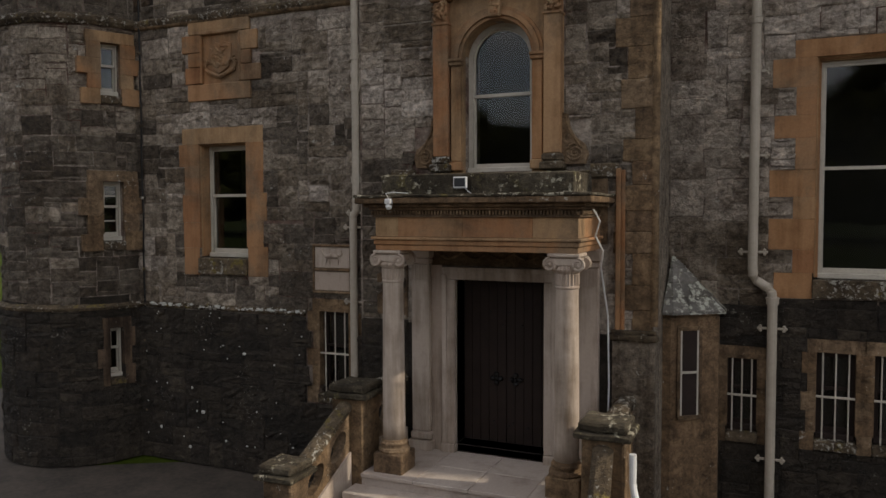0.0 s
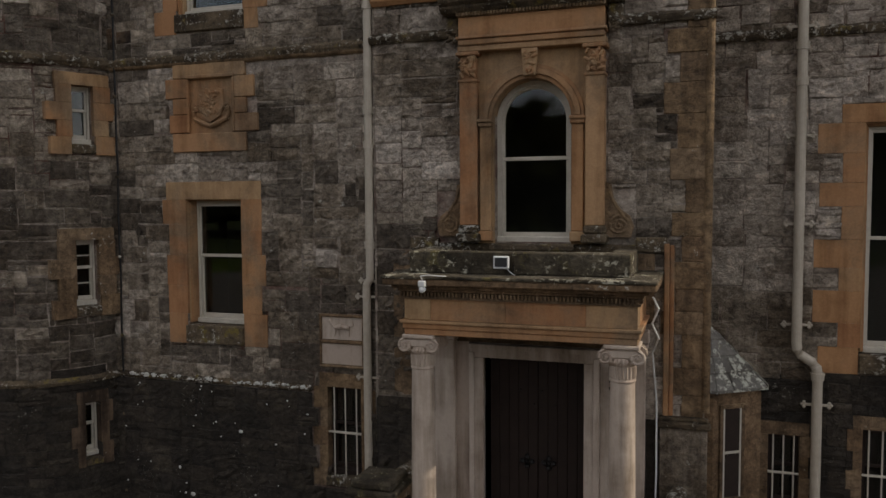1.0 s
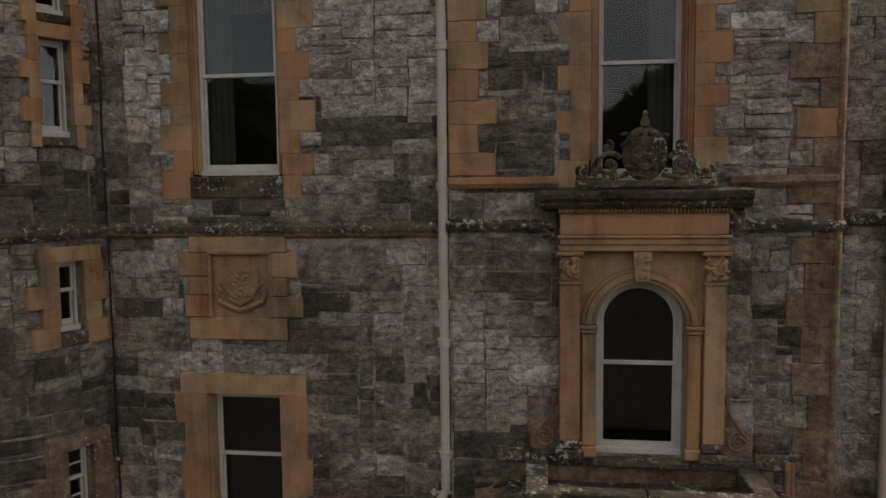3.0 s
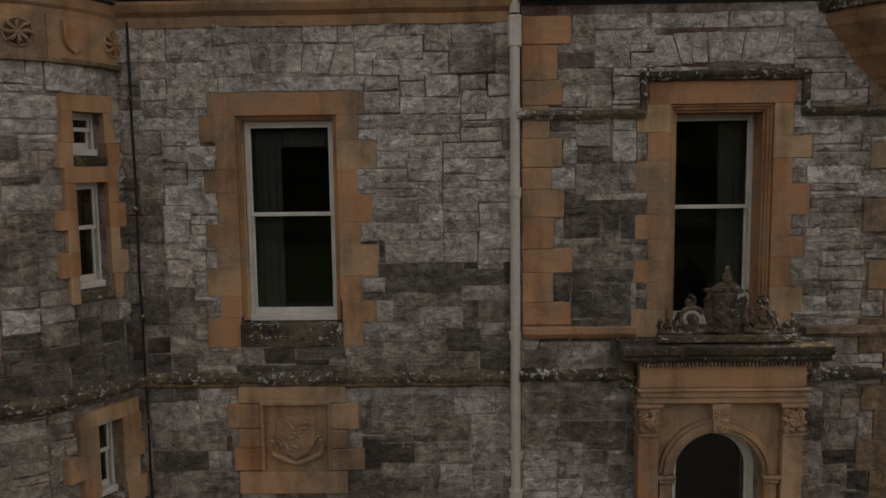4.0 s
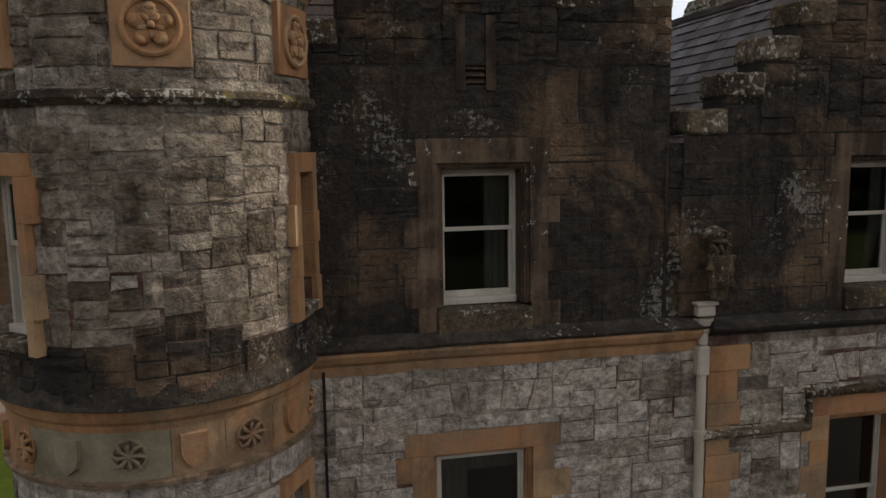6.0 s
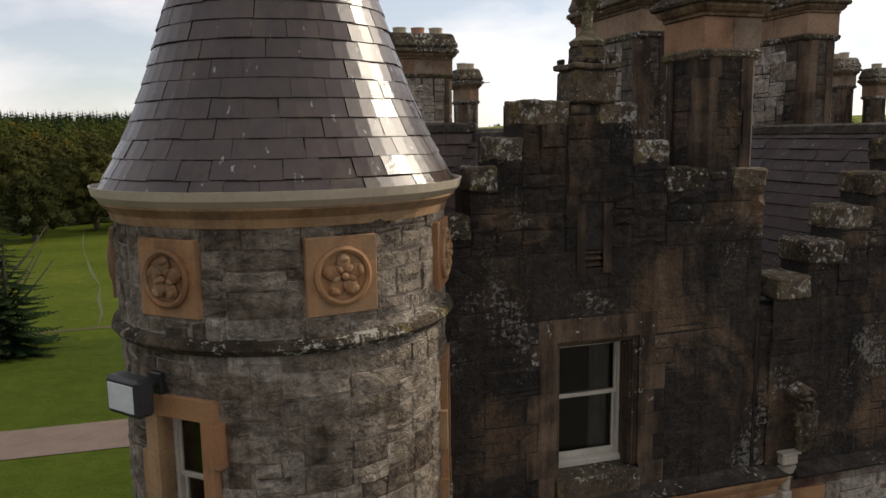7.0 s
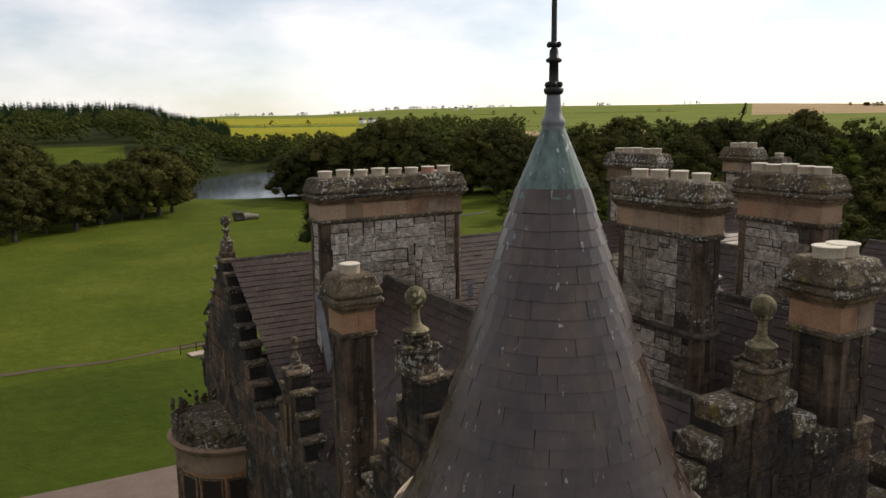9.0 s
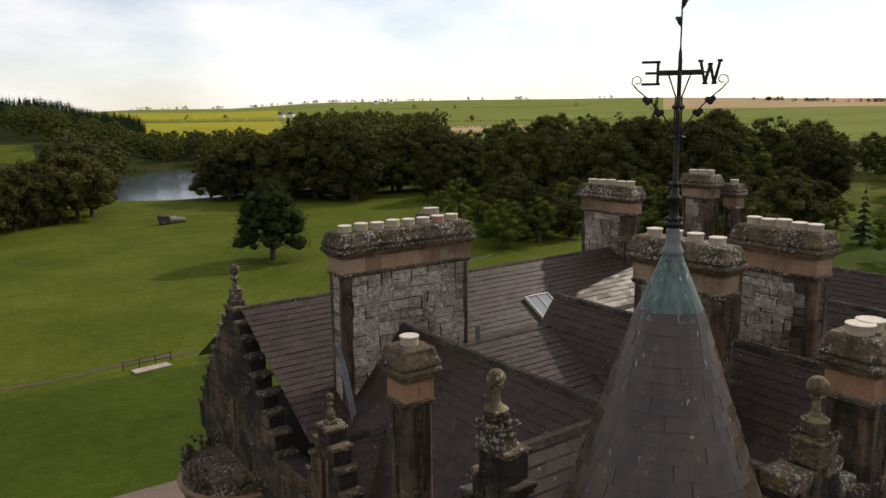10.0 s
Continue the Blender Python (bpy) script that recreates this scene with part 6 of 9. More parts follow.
def arch_ring(bm, c, r0, r1, zs, z0, y0, y1, segs=20):
    """A round-headed band between the radii r0 and r1, with straight legs down to z0."""
    def line_of(r):
        return [(c - r, z0), (c - r, zs)] + [(c - r * math.cos(math.pi * i / segs), zs + r * math.sin(math.pi * i / segs)) for i in range(1, segs)] + [(c + r, zs), (c + r, z0)]
    rings = [[bm.verts.new((x, y, z)) for x, z in line_of(r)] for y in (y0, y1) for r in (r0, r1)]
    n = len(rings[0])
    for i in range(n - 1):
        for a, b in ((rings[0], rings[1]), (rings[3], rings[2]), (rings[2], rings[0]), (rings[1], rings[3])):
            bm.faces.new((a[i], a[i + 1], b[i + 1], b[i]))
    for i in (0, n - 1):
        bm.faces.new((rings[0][i], rings[1][i], rings[3][i], rings[2][i]))


def carved(bm, x0, x1, y, z0, z1, n, seed, r=0.04, depth=0.5):
    """Carved leaf work: many small bosses and curls."""
    g = random.Random(seed)
    for i in range(n):
        x, z = g.uniform(x0, x1), g.uniform(z0, z1)
        s = r * g.uniform(0.6, 1.2)
        m = Matrix.Translation((x, y, z)) @ Matrix.Rotation(g.uniform(0, 3.1), 4, 'Y') @ Matrix.Diagonal((s * 1.5, s * depth, s * 0.7, 1))
        bmesh.ops.create_uvsphere(bm, u_segments=7, v_segments=5, radius=1.0, matrix=m)


def volute(bm, c, r, y, turns=1.75, thick=0.02, sx=1, start=90):
    pts = []
    n = int(18 * turns)
    for i in range(n + 1):
        t = i / n
        a = radians(start) - 2 * math.pi * turns * t
        rr = r * (1 - 0.86 * t)
        pts.append((c[0] + sx * rr * math.cos(a), y, c[1] + rr * math.sin(a)))
    tube(bm, pts, [thick * (1 - 0.4 * i / n) for i in range(n + 1)], 6)
    ball(bm, (c[0], y, c[1]), thick * 1.25, 8, 6)


win = empty("window_18", None, "round-headed sash window in a red sandstone aedicule with carved cresting", "window", kind="structure")
AX, AW = ARCH_X, ARCH_W
bm = bmesh.new()
arch_plate(bm, -4.66, -3.14, 5.26, 7.92, AX - 0.545, AX + 0.545, ARCH_SPRING, FY - 0.10, FY + 0.2)
part("arch_wall", bm, M_SAND, win)
bm = bmesh.new()
arch_ring(bm, AX, 0.55, 0.60, ARCH_SPRING, 7.0, FY - 0.15, FY - 0.101)
arch_ring(bm, AX, 0.605, 0.68, ARCH_SPRING, 7.0, FY - 0.18, FY - 0.101)
arch_ring(bm, AX, 0.685, 0.73, ARCH_SPRING, 7.0, FY - 0.155, FY - 0.101)
part("archivolt", bm, M_SAND, win)
for s in (-1, 1):
    bm = bmesh.new()
    xa, xb = sorted((AX + s * 0.56, AX + s * 0.72))
    box(bm, xa, xb, FY - 0.17, FY - 0.101, 5.44, 6.88, 0.01)
    box(bm, xa - 0.02, xb + 0.02, FY - 0.20, FY - 0.101, 6.884, 6.94, 0.012)
    box(bm, xa - 0.03, xb + 0.03, FY - 0.22, FY - 0.101, 6.944, 6.99, 0.012)
    box(bm, xa - 0.02, xb + 0.02, FY - 0.2, FY - 0.101, 5.30, 5.436, 0.012)
    part("impost", bm, M_SAND, win)
    px0, px1 = sorted((AX + s * 0.75, AX + s * 1.0))
    bm = bmesh.new()
    box(bm, px0, px1, FY - 0.22, FY, 5.52, 7.52, 0.01)
    part("pilaster", bm, M_SAND, win)
    bm = bmesh.new()
    box(bm, px0 - 0.05, px1 + 0.05, FY - 0.27, FY, 5.28, 5.40, 0.02)
    box(bm, px0 - 0.025, px1 + 0.025, FY - 0.245, FY, 5.404, 5.516, 0.03)
    part("pilaster_base", bm, M_COPING, win)
    bm = bmesh.new()
    box(bm, px0 + 0.01, px1 - 0.01, FY - 0.22, FY, 7.524, 7.86, 0.02)
    box(bm, px0 - 0.04, px1 + 0.04, FY - 0.27, FY, 7.864, 7.915, 0.012)
    box(bm, px0 - 0.015, px1 + 0.015, FY - 0.24, FY, 7.5, 7.54, 0.012)
    carved(bm, px0 + 0.01, px1 - 0.01, FY - 0.235, 7.58, 7.84, 34, 900 + s, 0.035, 0.9)
    part("capital", bm, M_SAND, win, "carved leaf capital")
    # scroll brackets at the foot
    bm = bmesh.new()
    cx = AX + s * 1.19
    pts = [(0, 0), (0.34, 0), (0.38, 0.14), (0.33, 0.28), (0.2, 0.38), (0.11, 0.52), (0.08, 0.72), (0, 0.74)]
    a = [bm.verts.new((AX + s * (1.0 + u), FY - 0.02, 5.36 + v)) for u, v in pts]
    b = [bm.verts.new((AX + s * (1.0 + u), FY - 0.10, 5.36 + v)) for u, v in pts]
    bm.faces.new(a)
    bm.faces.new(b[::-1])
    for i in range(len(pts)):
        bm.faces.new((a[i], a[(i + 1) % len(pts)], b[(i + 1) % len(pts)], b[i]))
    volute(bm, (cx, 5.52), 0.13, FY - 0.105, 2.0, 0.022, -s)
    tube(bm, [(AX + s * 1.04, FY - 0.10, 6.06), (AX + s * 1.10, FY - 0.105, 5.85), (AX + s * 1.2, FY - 0.105, 5.70), (AX + s * 1.30, FY - 0.105, 5.58)], 0.02, 6)
    part("scroll_bracket", bm, M_SAND_OLD, win)
    bm = bmesh.new()
    ex = AX + s * 1.12
    box(bm, ex - 0.1, ex + 0.1, FY - 0.14, FY, 8.18, 8.44, 0.05)
    carved(bm, ex - 0.08, ex + 0.08, FY - 0.14, 8.10, 8.24, 14, 930 + s, 0.035, 0.9)
    part("corbel_head", bm, M_COPING, win)
bm = bmesh.new()
box(bm, -4.92, -2.88, FY - 0.24, FY, 7.92, 8.0, 0.01)
box(bm, -4.90, -2.90, FY - 0.27, FY, 8.004, 8.08, 0.01)
box(bm, -4.93, -2.87, FY - 0.3, FY, 8.084, 8.12, 0.012)
box(bm, -4.90, -2.90, FY - 0.25, FY, 8.124, 8.385, 0.006)
part("entablature", bm, M_SAND, win)
bm = bmesh.new()
for i in range(46):
    x = -4.93 + 2.06 * (i + 0.25) / 46
    box(bm, x, x + 0.024, FY - 0.31, FY - 0.25, 8.395, 8.44)
box(bm, -4.92, -2.88, FY - 0.26, FY, 8.388, 8.445)
part("dentil_course", bm, M_SAND_OLD, win)
bm = bmesh.new()
prof = [(0.0, 8.45), (0.30, 8.45), (0.36, 8.50), (0.36, 8.53), (0.42, 8.57), (0.44, 8.63), (0.44, 8.66), (0.0, 8.70)]
for xa, xb in ((-5.14, -2.66),):
    n = 18
    g = random.Random(4)
    sweep(bm, prof, [(xa + (xb - xa) * i / n, FY, 0, -1, g.uniform(-0.005, 0.005)) for i in range(n + 1)])
part("cornice", bm, M_COPING, win, "dark lichened cornice")
bm = bmesh.new()
k = 13
pts = [(AX + 0.11 * u, z) for u, z in ((-0.75, 0), (0.75, 0), (1.0, 0.36), (-1.0, 0.36))]
f = [bm.verts.new((x, FY - 0.24, 7.55 + z)) for x, z in pts]
b = [bm.verts.new((x, FY - 0.10, 7.55 + z)) for x, z in pts]
bm.faces.new(f)
for i in range(4):
    bm.faces.new((f[i], f[(i + 1) % 4], b[(i + 1) % 4], b[i]))
carved(bm, AX - 0.07, AX + 0.07, FY - 0.245, 7.6, 7.87, 16, 77, 0.03, 0.8)
volute(bm, (AX, 7.60), 0.06, FY - 0.25, 1.2, 0.018)
part("keystone", bm, M_SAND, win, "carved keystone")
# cresting over the cornice
bm = bmesh.new()
box(bm, -4.72, -3.08, FY - 0.36, FY - 0.24, 8.70, 8.79, 0.012)
m = Matrix.Translation((AX, FY - 0.29, 9.10)) @ Matrix.Diagonal((0.27, 0.07, 0.33, 1))
bmesh.ops.create_uvsphere(bm, u_segments=18, v_segments=12, radius=1.0, matrix=m)
sh = [(-0.17, 0.17), (0.0, 0.21), (0.17, 0.17), (0.16, -0.08), (0.0, -0.2), (-0.16, -0.08)]
f = [bm.verts.new((AX + x, FY - 0.385, 9.09 + z)) for x, z in sh]
b = [bm.verts.new((AX + x * 1.1, FY - 0.33, 9.09 + z * 1.1)) for x, z in sh]
bm.faces.new(f)
for i in range(6):
    bm.faces.new((f[i], f[(i + 1) % 6], b[(i + 1) % 6], b[i]))
carved(bm, AX - 0.12, AX + 0.12, FY - 0.385, 8.98, 9.22, 12, 31, 0.03, 0.7)
carved(bm, AX - 0.25, AX + 0.25, FY - 0.35, 8.84, 9.36, 26, 32, 0.035, 0.8)
ball(bm, (AX, FY - 0.3, 9.47), 0.06, 8, 6, 1.2)
ball(bm, (AX, FY - 0.3, 9.57), 0.035, 8, 6, 1.4)
for s in (-1, 1):
    volute(bm, (AX + s * 0.42, 8.97), 0.16, FY - 0.30, 1.5, 0.035, s, 150)
    volute(bm, (AX + s * 0.44, 9.19), 0.075, FY - 0.30, 1.2, 0.026, -s)
    volute(bm, (AX + s * 0.72, 8.89), 0.085, FY - 0.30, 1.2, 0.028, s, 60)
    tube(bm, [(AX + s * 0.2, FY - 0.3, 8.85), (AX + s * 0.45, FY - 0.3, 8.80), (AX + s * 0.8, FY - 0.3, 8.82)], 0.035, 6)
    tube(bm, [(AX + s * 0.55, FY - 0.3, 8.80), (AX + s * 0.62, FY - 0.3, 8.93), (AX + s * 0.55, FY - 0.3, 9.06)], 0.028, 6)
    carved(bm, AX + s * 0.3 - 0.03, AX + s * 0.85, FY - 0.3, 8.80, 8.96, 12, 35 + s, 0.03, 0.9) if s > 0 else carved(bm, AX - 0.85, AX - 0.27, FY - 0.3, 8.80, 8.96, 12, 34, 0.03, 0.9)
part("cresting", bm, M_COPING, win, "pierced carved cresting with a shield")
# the sashes
yw = FY + 0.12
bm = bmesh.new()
arch_ring(bm, AX, 0.47, 0.545, ARCH_SPRING, ARCH_Z, yw, yw + 0.1)
box(bm, AX - 0.54, AX + 0.54, yw - 0.06, yw + 0.1, ARCH_Z - 0.04, ARCH_Z + 0.07, 0.01)
box(bm, AX - 0.47, AX + 0.47, yw + 0.03, yw + 0.08, 6.42, 6.475, 0.006)
part("window_frame", bm, M_PAINT, win)
bm = bmesh.new()
arch_ring(bm, AX, 0.435, 0.47, ARCH_SPRING, 6.475, yw + 0.03, yw + 0.07)
part("upper_sash", bm, M_PAINT, win)
bm = bmesh.new()
box(bm, AX - 0.47, AX - 0.435, yw + 0.05, yw + 0.09, ARCH_Z + 0.07, 6.42)
box(bm, AX + 0.435, AX + 0.47, yw + 0.05, yw + 0.09, ARCH_Z + 0.07, 6.42)
box(bm, AX - 0.435, AX + 0.435, yw + 0.05, yw + 0.09, ARCH_Z + 0.07, ARCH_Z + 0.13)
part("lower_sash", bm, M_PAINT, win)
bm = bmesh.new()
pts = [(AX - 0.44, 6.46), (AX + 0.44, 6.46), (AX + 0.44, ARCH_SPRING)] + [(AX + 0.44 * math.cos(math.pi * i / 16), ARCH_SPRING + 0.44 * math.sin(math.pi * i / 16)) for i in range(1, 16)] + [(AX - 0.44, ARCH_SPRING)]
f = [bm.verts.new((x, yw + 0.05, z)) for x, z in pts]
b = [bm.verts.new((x, yw + 0.055, z)) for x, z in pts]
bm.faces.new(f)
bm.faces.new(b[::-1])
p = part("pane", bm, M_GLASS, win)
p.visible_shadow = False
bm = bmesh.new()
box(bm, AX - 0.436, AX + 0.436, yw + 0.068, yw + 0.073, ARCH_Z + 0.13, 6.42)
p = part("pane", bm, M_GLASS, win)
p.visible_shadow = False
# box behind the arched sashes, indoor dimness painted into its colour
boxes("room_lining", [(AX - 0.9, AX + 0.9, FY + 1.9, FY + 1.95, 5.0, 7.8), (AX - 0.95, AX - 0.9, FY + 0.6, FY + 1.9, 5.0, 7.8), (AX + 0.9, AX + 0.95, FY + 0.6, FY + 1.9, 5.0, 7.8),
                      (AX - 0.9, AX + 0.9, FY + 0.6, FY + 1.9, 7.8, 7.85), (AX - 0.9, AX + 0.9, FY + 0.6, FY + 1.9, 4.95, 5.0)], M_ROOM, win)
bm = bmesh.new()
box(bm, -5.72, -5.28, FY - 0.06, FY, 5.16, 5.34, 0.015)
box(bm, -5.28, -2.5, FY - 0.09, FY, 5.14, 5.26, 0.015)
box(bm, -2.5, -2.1, FY - 0.06, FY, 5.16, 5.36, 0.015)
box(bm, AX - 0.6, AX + 0.6, FY - 0.16, FY + 0.1, 5.16, 5.255, 0.02)
tagged(part("trim_13", bm, M_COPING), "mossy stone ledge under the arched window", "moulding", kind="structure")
boxes("trim_14", [(-5.45, -2.25, FY - 0.02, FY - 0.001, 4.2, 5.14), (-6.0, -5.45, FY - 0.02, FY - 0.001, 2.98, 5.14)], M_SAND_OLD)
tagged(bpy.data.objects["trim_14"], "weathered dressed stone behind the porch roof", "wall", kind="structure")

# ---- entrance porch ----
porch = empty("porch", None, "pale stone entrance porch with Ionic columns and a mossy parapet", "porch")
PXL, PXR, PYF = -5.13, -2.55, 9.87
FLOOR = 0.90
boxes("porch_floor", [(-5.5, -2.15, 9.55, FY - 0.0, 0.0, FLOOR - 0.06)], M_FLAG, porch)
g = random.Random(8)
for i in range(4):
    for j in range(2):
        xa, xb = -5.5 + 3.35 * i / 4, -5.5 + 3.35 * (i + 1) / 4
        ya, yb = 9.50 + 0.75 * j, 9.50 + 0.75 * (j + 1)
        bm = bmesh.new()
        box(bm, xa + 0.003, xb - 0.003, ya + 0.003, yb - 0.003, FLOOR - 0.058, FLOOR + g.uniform(-0.003, 0.003), 0.008)
        part("paving_slab", bm, M_FLAG, porch)
for i in range(5):
    for j in range(2):
        bm = bmesh.new()
        y0 = 9.50 - 0.32 * (i + 1)
        xm = -3.9 + 0.4 * (i % 2)
        xa, xb = ((-5.62, xm), (xm, -2.0))[j]
        box(bm, xa + 0.002, xb - 0.002, y0, 9.56, 0.0 + FLOOR - 0.18 * (i + 1) - 0.16, FLOOR - 0.18 * (i + 1), 0.014)
        part("step", bm, M_FLAG, porch)


def ionic_column(x, y):
    bm = bmesh.new()
    box(bm, x - 0.23, x + 0.23, y - 0.23, y + 0.23, FLOOR - 0.06, FLOOR + 0.28, 0.015)
    part("pedestal", bm, M_SAND_OLD, porch, "weathered stone column pedestal")
    z = FLOOR + 0.28
    bm = bmesh.new()
    lathe(bm, [(0.225, z), (0.235, z + 0.03), (0.225, z + 0.065), (0.195, z + 0.075), (0.19, z + 0.10), (0.205, z + 0.115), (0.205, z + 0.14), (0.185, z + 0.16), (0.175, z + 0.19)], x, y, 28)
    part("column_base", bm, M_SAND_OLD, porch)
    bm = bmesh.new()
    n = 10
    top = 3.86
    prof = []
    for i in range(n + 1):
        t = i / n
        prof.append((0.168 - 0.022 * t ** 1.6, z + 0.19 + (top - z - 0.19) * t))
    lathe(bm, prof, x, y, 32)
    part("column_shaft", bm, M_PALE, porch, smooth=True)
    bm = bmesh.new()
    rings = []
    for rad, z, amp in ((0.155, 3.66, 0), (0.162, 3.68, 0), (0.152, 3.705, 0), (0.152, 3.72, 0.012), (0.154, 3.85, 0.012), (0.156, 3.865, 0.0), (0.178, 3.89, 0.004), (0.192, 3.915, 0.02), (0.18, 3.945, 0.01), (0.17, 3.965, 0)):
        rings.append([bm.verts.new((x + (rad + amp * math.cos(i * math.pi / 2)) * math.cos(2 * math.pi * i / 88), y + (rad + amp * math.cos(i * math.pi / 2)) * math.sin(2 * math.pi * i / 88), z)) for i in range(88)])
    for p, q in zip(rings, rings[1:]):
        for i in range(88):
            bm.faces.new((p[i], p[(i + 1) % 88], q[(i + 1) % 88], q[i]))
    part("capital_neck", bm, M_PALE, porch, "fluted neck with egg moulding")
    bm = bmesh.new()
    box(bm, x - 0.19, x + 0.19, y - 0.18, y + 0.18, 3.96, 4.08, 0.02)
    box(bm, x - 0.215, x + 0.215, y - 0.215, y + 0.215, 4.082, 4.13, 0.012)
    for sy in (-1, 1):
        for sx in (-1, 1):
            volute(bm, (x + sx * 0.185, 3.985), 0.088, y + sy * 0.19, 1.9, 0.022, sx)
            bmesh.ops.create_cone(bm, cap_ends=True, segments=16, radius1=0.086, radius2=0.086, depth=0.05,
                                  matrix=Matrix.Translation((x + sx * 0.185, y + sy * 0.165, 3.985)) @ Matrix.Rotation(radians(90), 4, 'X'))
    part("capital", bm, M_PALE, porch, "Ionic capital with scrolls")


ionic_column(PXL, PYF)
ionic_column(PXR, PYF)
for x in (-5.16, -2.50):
    bm = bmesh.new()
    box(bm, x - 0.15, x + 0.15, FY - 0.16, FY - 0.02, FLOOR + 0.3, 3.86, 0.01)
    box(bm, x - 0.20, x + 0.20, FY - 0.21, FY - 0.02, FLOOR, FLOOR + 0.16, 0.012)
    box(bm, x - 0.175, x + 0.175, FY - 0.185, FY - 0.02, FLOOR + 0.164, FLOOR + 0.296, 0.03)
    box(bm, x - 0.18, x + 0.18, FY - 0.2, FY - 0.02, 3.864, 3.95, 0.02)
    box(bm, x - 0.2, x + 0.2, FY - 0.22, FY - 0.02, 3.954, 4.13, 0.02)
    for i in range(7):
        box(bm, x - 0.14 + 0.042 * i, x - 0.12 + 0.042 * i, FY - 0.172, FY - 0.158, 3.6, 3.84)
    part("pilaster", bm, M_PALE, porch)
# pale dressed wall with the doorway
for xa, xb in ((-5.01, DOOR_X0 - 0.22), (DOOR_X1 + 0.22, -2.66)):
    boxes("panel", [(xa, xb, FY - 0.06, FY - 0.001, FLOOR, 4.15)], M_PALE, porch, bev=0.004)
for s, x in ((-1, DOOR_X0), (1, DOOR_X1)):
    for d0, d1, y0, y1, z0, z1, nm in ((0.0, 0.216, -0.10, 0.36, FLOOR + 0.14, DOOR_Z1, "door_jamb"), (0.13, 0.205, -0.125, -0.101, FLOOR + 0.14, DOOR_Z1 + 0.08, "jamb_moulding"),
                                       (0.0, 0.235, -0.13, 0.36, FLOOR, FLOOR + 0.136, "jamb_plinth")):
        a, b = sorted((x + s * d0, x + s * d1))
        boxes(nm, [(a, b, FY + y0, FY + y1, z0, z1)], M_PALE, porch, bev=0.01)
boxes("door_lintel", [(DOOR_X0 - 0.216, DOOR_X1 + 0.216, FY - 0.10, FY + 0.36, DOOR_Z1 + 0.002, DOOR_Z1 + 0.2)], M_PALE, porch, bev=0.012)
boxes("lintel_moulding", [(DOOR_X0 - 0.205, DOOR_X1 + 0.205, FY - 0.125, FY - 0.101, DOOR_Z1 + 0.13, DOOR_Z1 + 0.196)], M_PALE, porch, bev=0.008)
bm = bmesh.new()
box(bm, -5.0, -2.67, FY - 0.07, FY - 0.061, DOOR_Z1 + 0.22, 4.15)
for i in range(5):
    xa, xb = -4.9 + 0.42 * i, -4.9 + 0.42 * (i + 1)
    tube(bm, [(xa + (xb - xa) * k / 6, FY - 0.08, 4.05 - 0.10 * math.sin(math.pi * k / 6)) for k in range(7)], 0.022, 6)
    ball(bm, (xa, FY - 0.08, 4.06), 0.04, 8, 6)
part("festoon_panel", bm, M_SAND_OLD, porch, "dark panel with carved festoons")
bm = bmesh.new()
box(bm, DOOR_X0, DOOR_X1, FY + 0.0, FY + 0.38, FLOOR, DOOR_Z0, 0.012)
part("threshold", bm, M_FLAG, porch)
door = empty("door_1", pose(0, 0, 0), "dark oak double entrance door, closed, with iron crosses", "door", kind="structure")
for xa, xb in ((DOOR_X0, (DOOR_X0 + DOOR_X1) / 2 - 0.003), ((DOOR_X0 + DOOR_X1) / 2 + 0.003, DOOR_X1)):
    bm = bmesh.new()
    n = 5
    for i in range(n):
        box(bm, xa + (xb - xa) * i / n + 0.002, xa + (xb - xa) * (i + 1) / n - 0.002, FY + 0.30, FY + 0.36, DOOR_Z0 + 0.005, DOOR_Z1 - 0.003, 0.006)
    leaf = part("door_leaf", bm, M_DOOR, door)
    bm = bmesh.new()
    cx = (DOOR_X0 + DOOR_X1) / 2 + (0.16 if xa > DOOR_X0 else -0.16)
    for i in range(4):
        a = math.pi / 2 * i
        ball(bm, (cx + 0.07 * math.cos(a), FY + 0.285, 2.05 + 0.07 * math.sin(a)), 0.045, 8, 6, 0.9)
    ball(bm, (cx, FY + 0.28, 2.05), 0.03, 8, 6)
    for dx, zz in ((-0.05, 1.35), (0.2, 1.3), (0.1, 2.9), (-0.1, 3.1)):
        ball(bm, (cx + dx, FY + 0.295, zz), 0.02, 6, 5)
    part("iron_cross", bm, M_IRON, leaf, "iron cross-shaped boss")
# entablature on three sides
EX0, EX1, EY = PXL - 0.19, PXR + 0.19, PYF - 0.18
for nm, z0, z1, o, m in (("architrave_beam", 4.13, 4.21, 0.0, M_SAND), ("architrave_beam", 4.213, 4.28, 0.02, M_SAND), ("architrave_beam", 4.283, 4.325, 0.05, M_SAND)):
    bm = bmesh.new()
    box(bm, EX0 - o, EX1 + o, EY - o, EY + 0.36, z0, z1, 0.008)
    box(bm, EX0 - o, EX0 + 0.34, EY + 0.361, FY - 0.021, z0, z1, 0.008)
    box(bm, EX1 - 0.34, EX1 + o, EY + 0.361, FY - 0.021, z0, z1, 0.008)
    part(nm, bm, m, porch)
cuts = [EX0, EX0 + 0.36, EX0 + 1.35, EX0 + 2.35, EX1]
for a, b in zip(cuts, cuts[1:]):
    bm = bmesh.new()
    box(bm, a + 0.001, b - 0.001, EY + 0.005, EY + 0.36, 4.328, 4.60, 0.004)
    part("frieze_block", bm, M_SAND, porch)
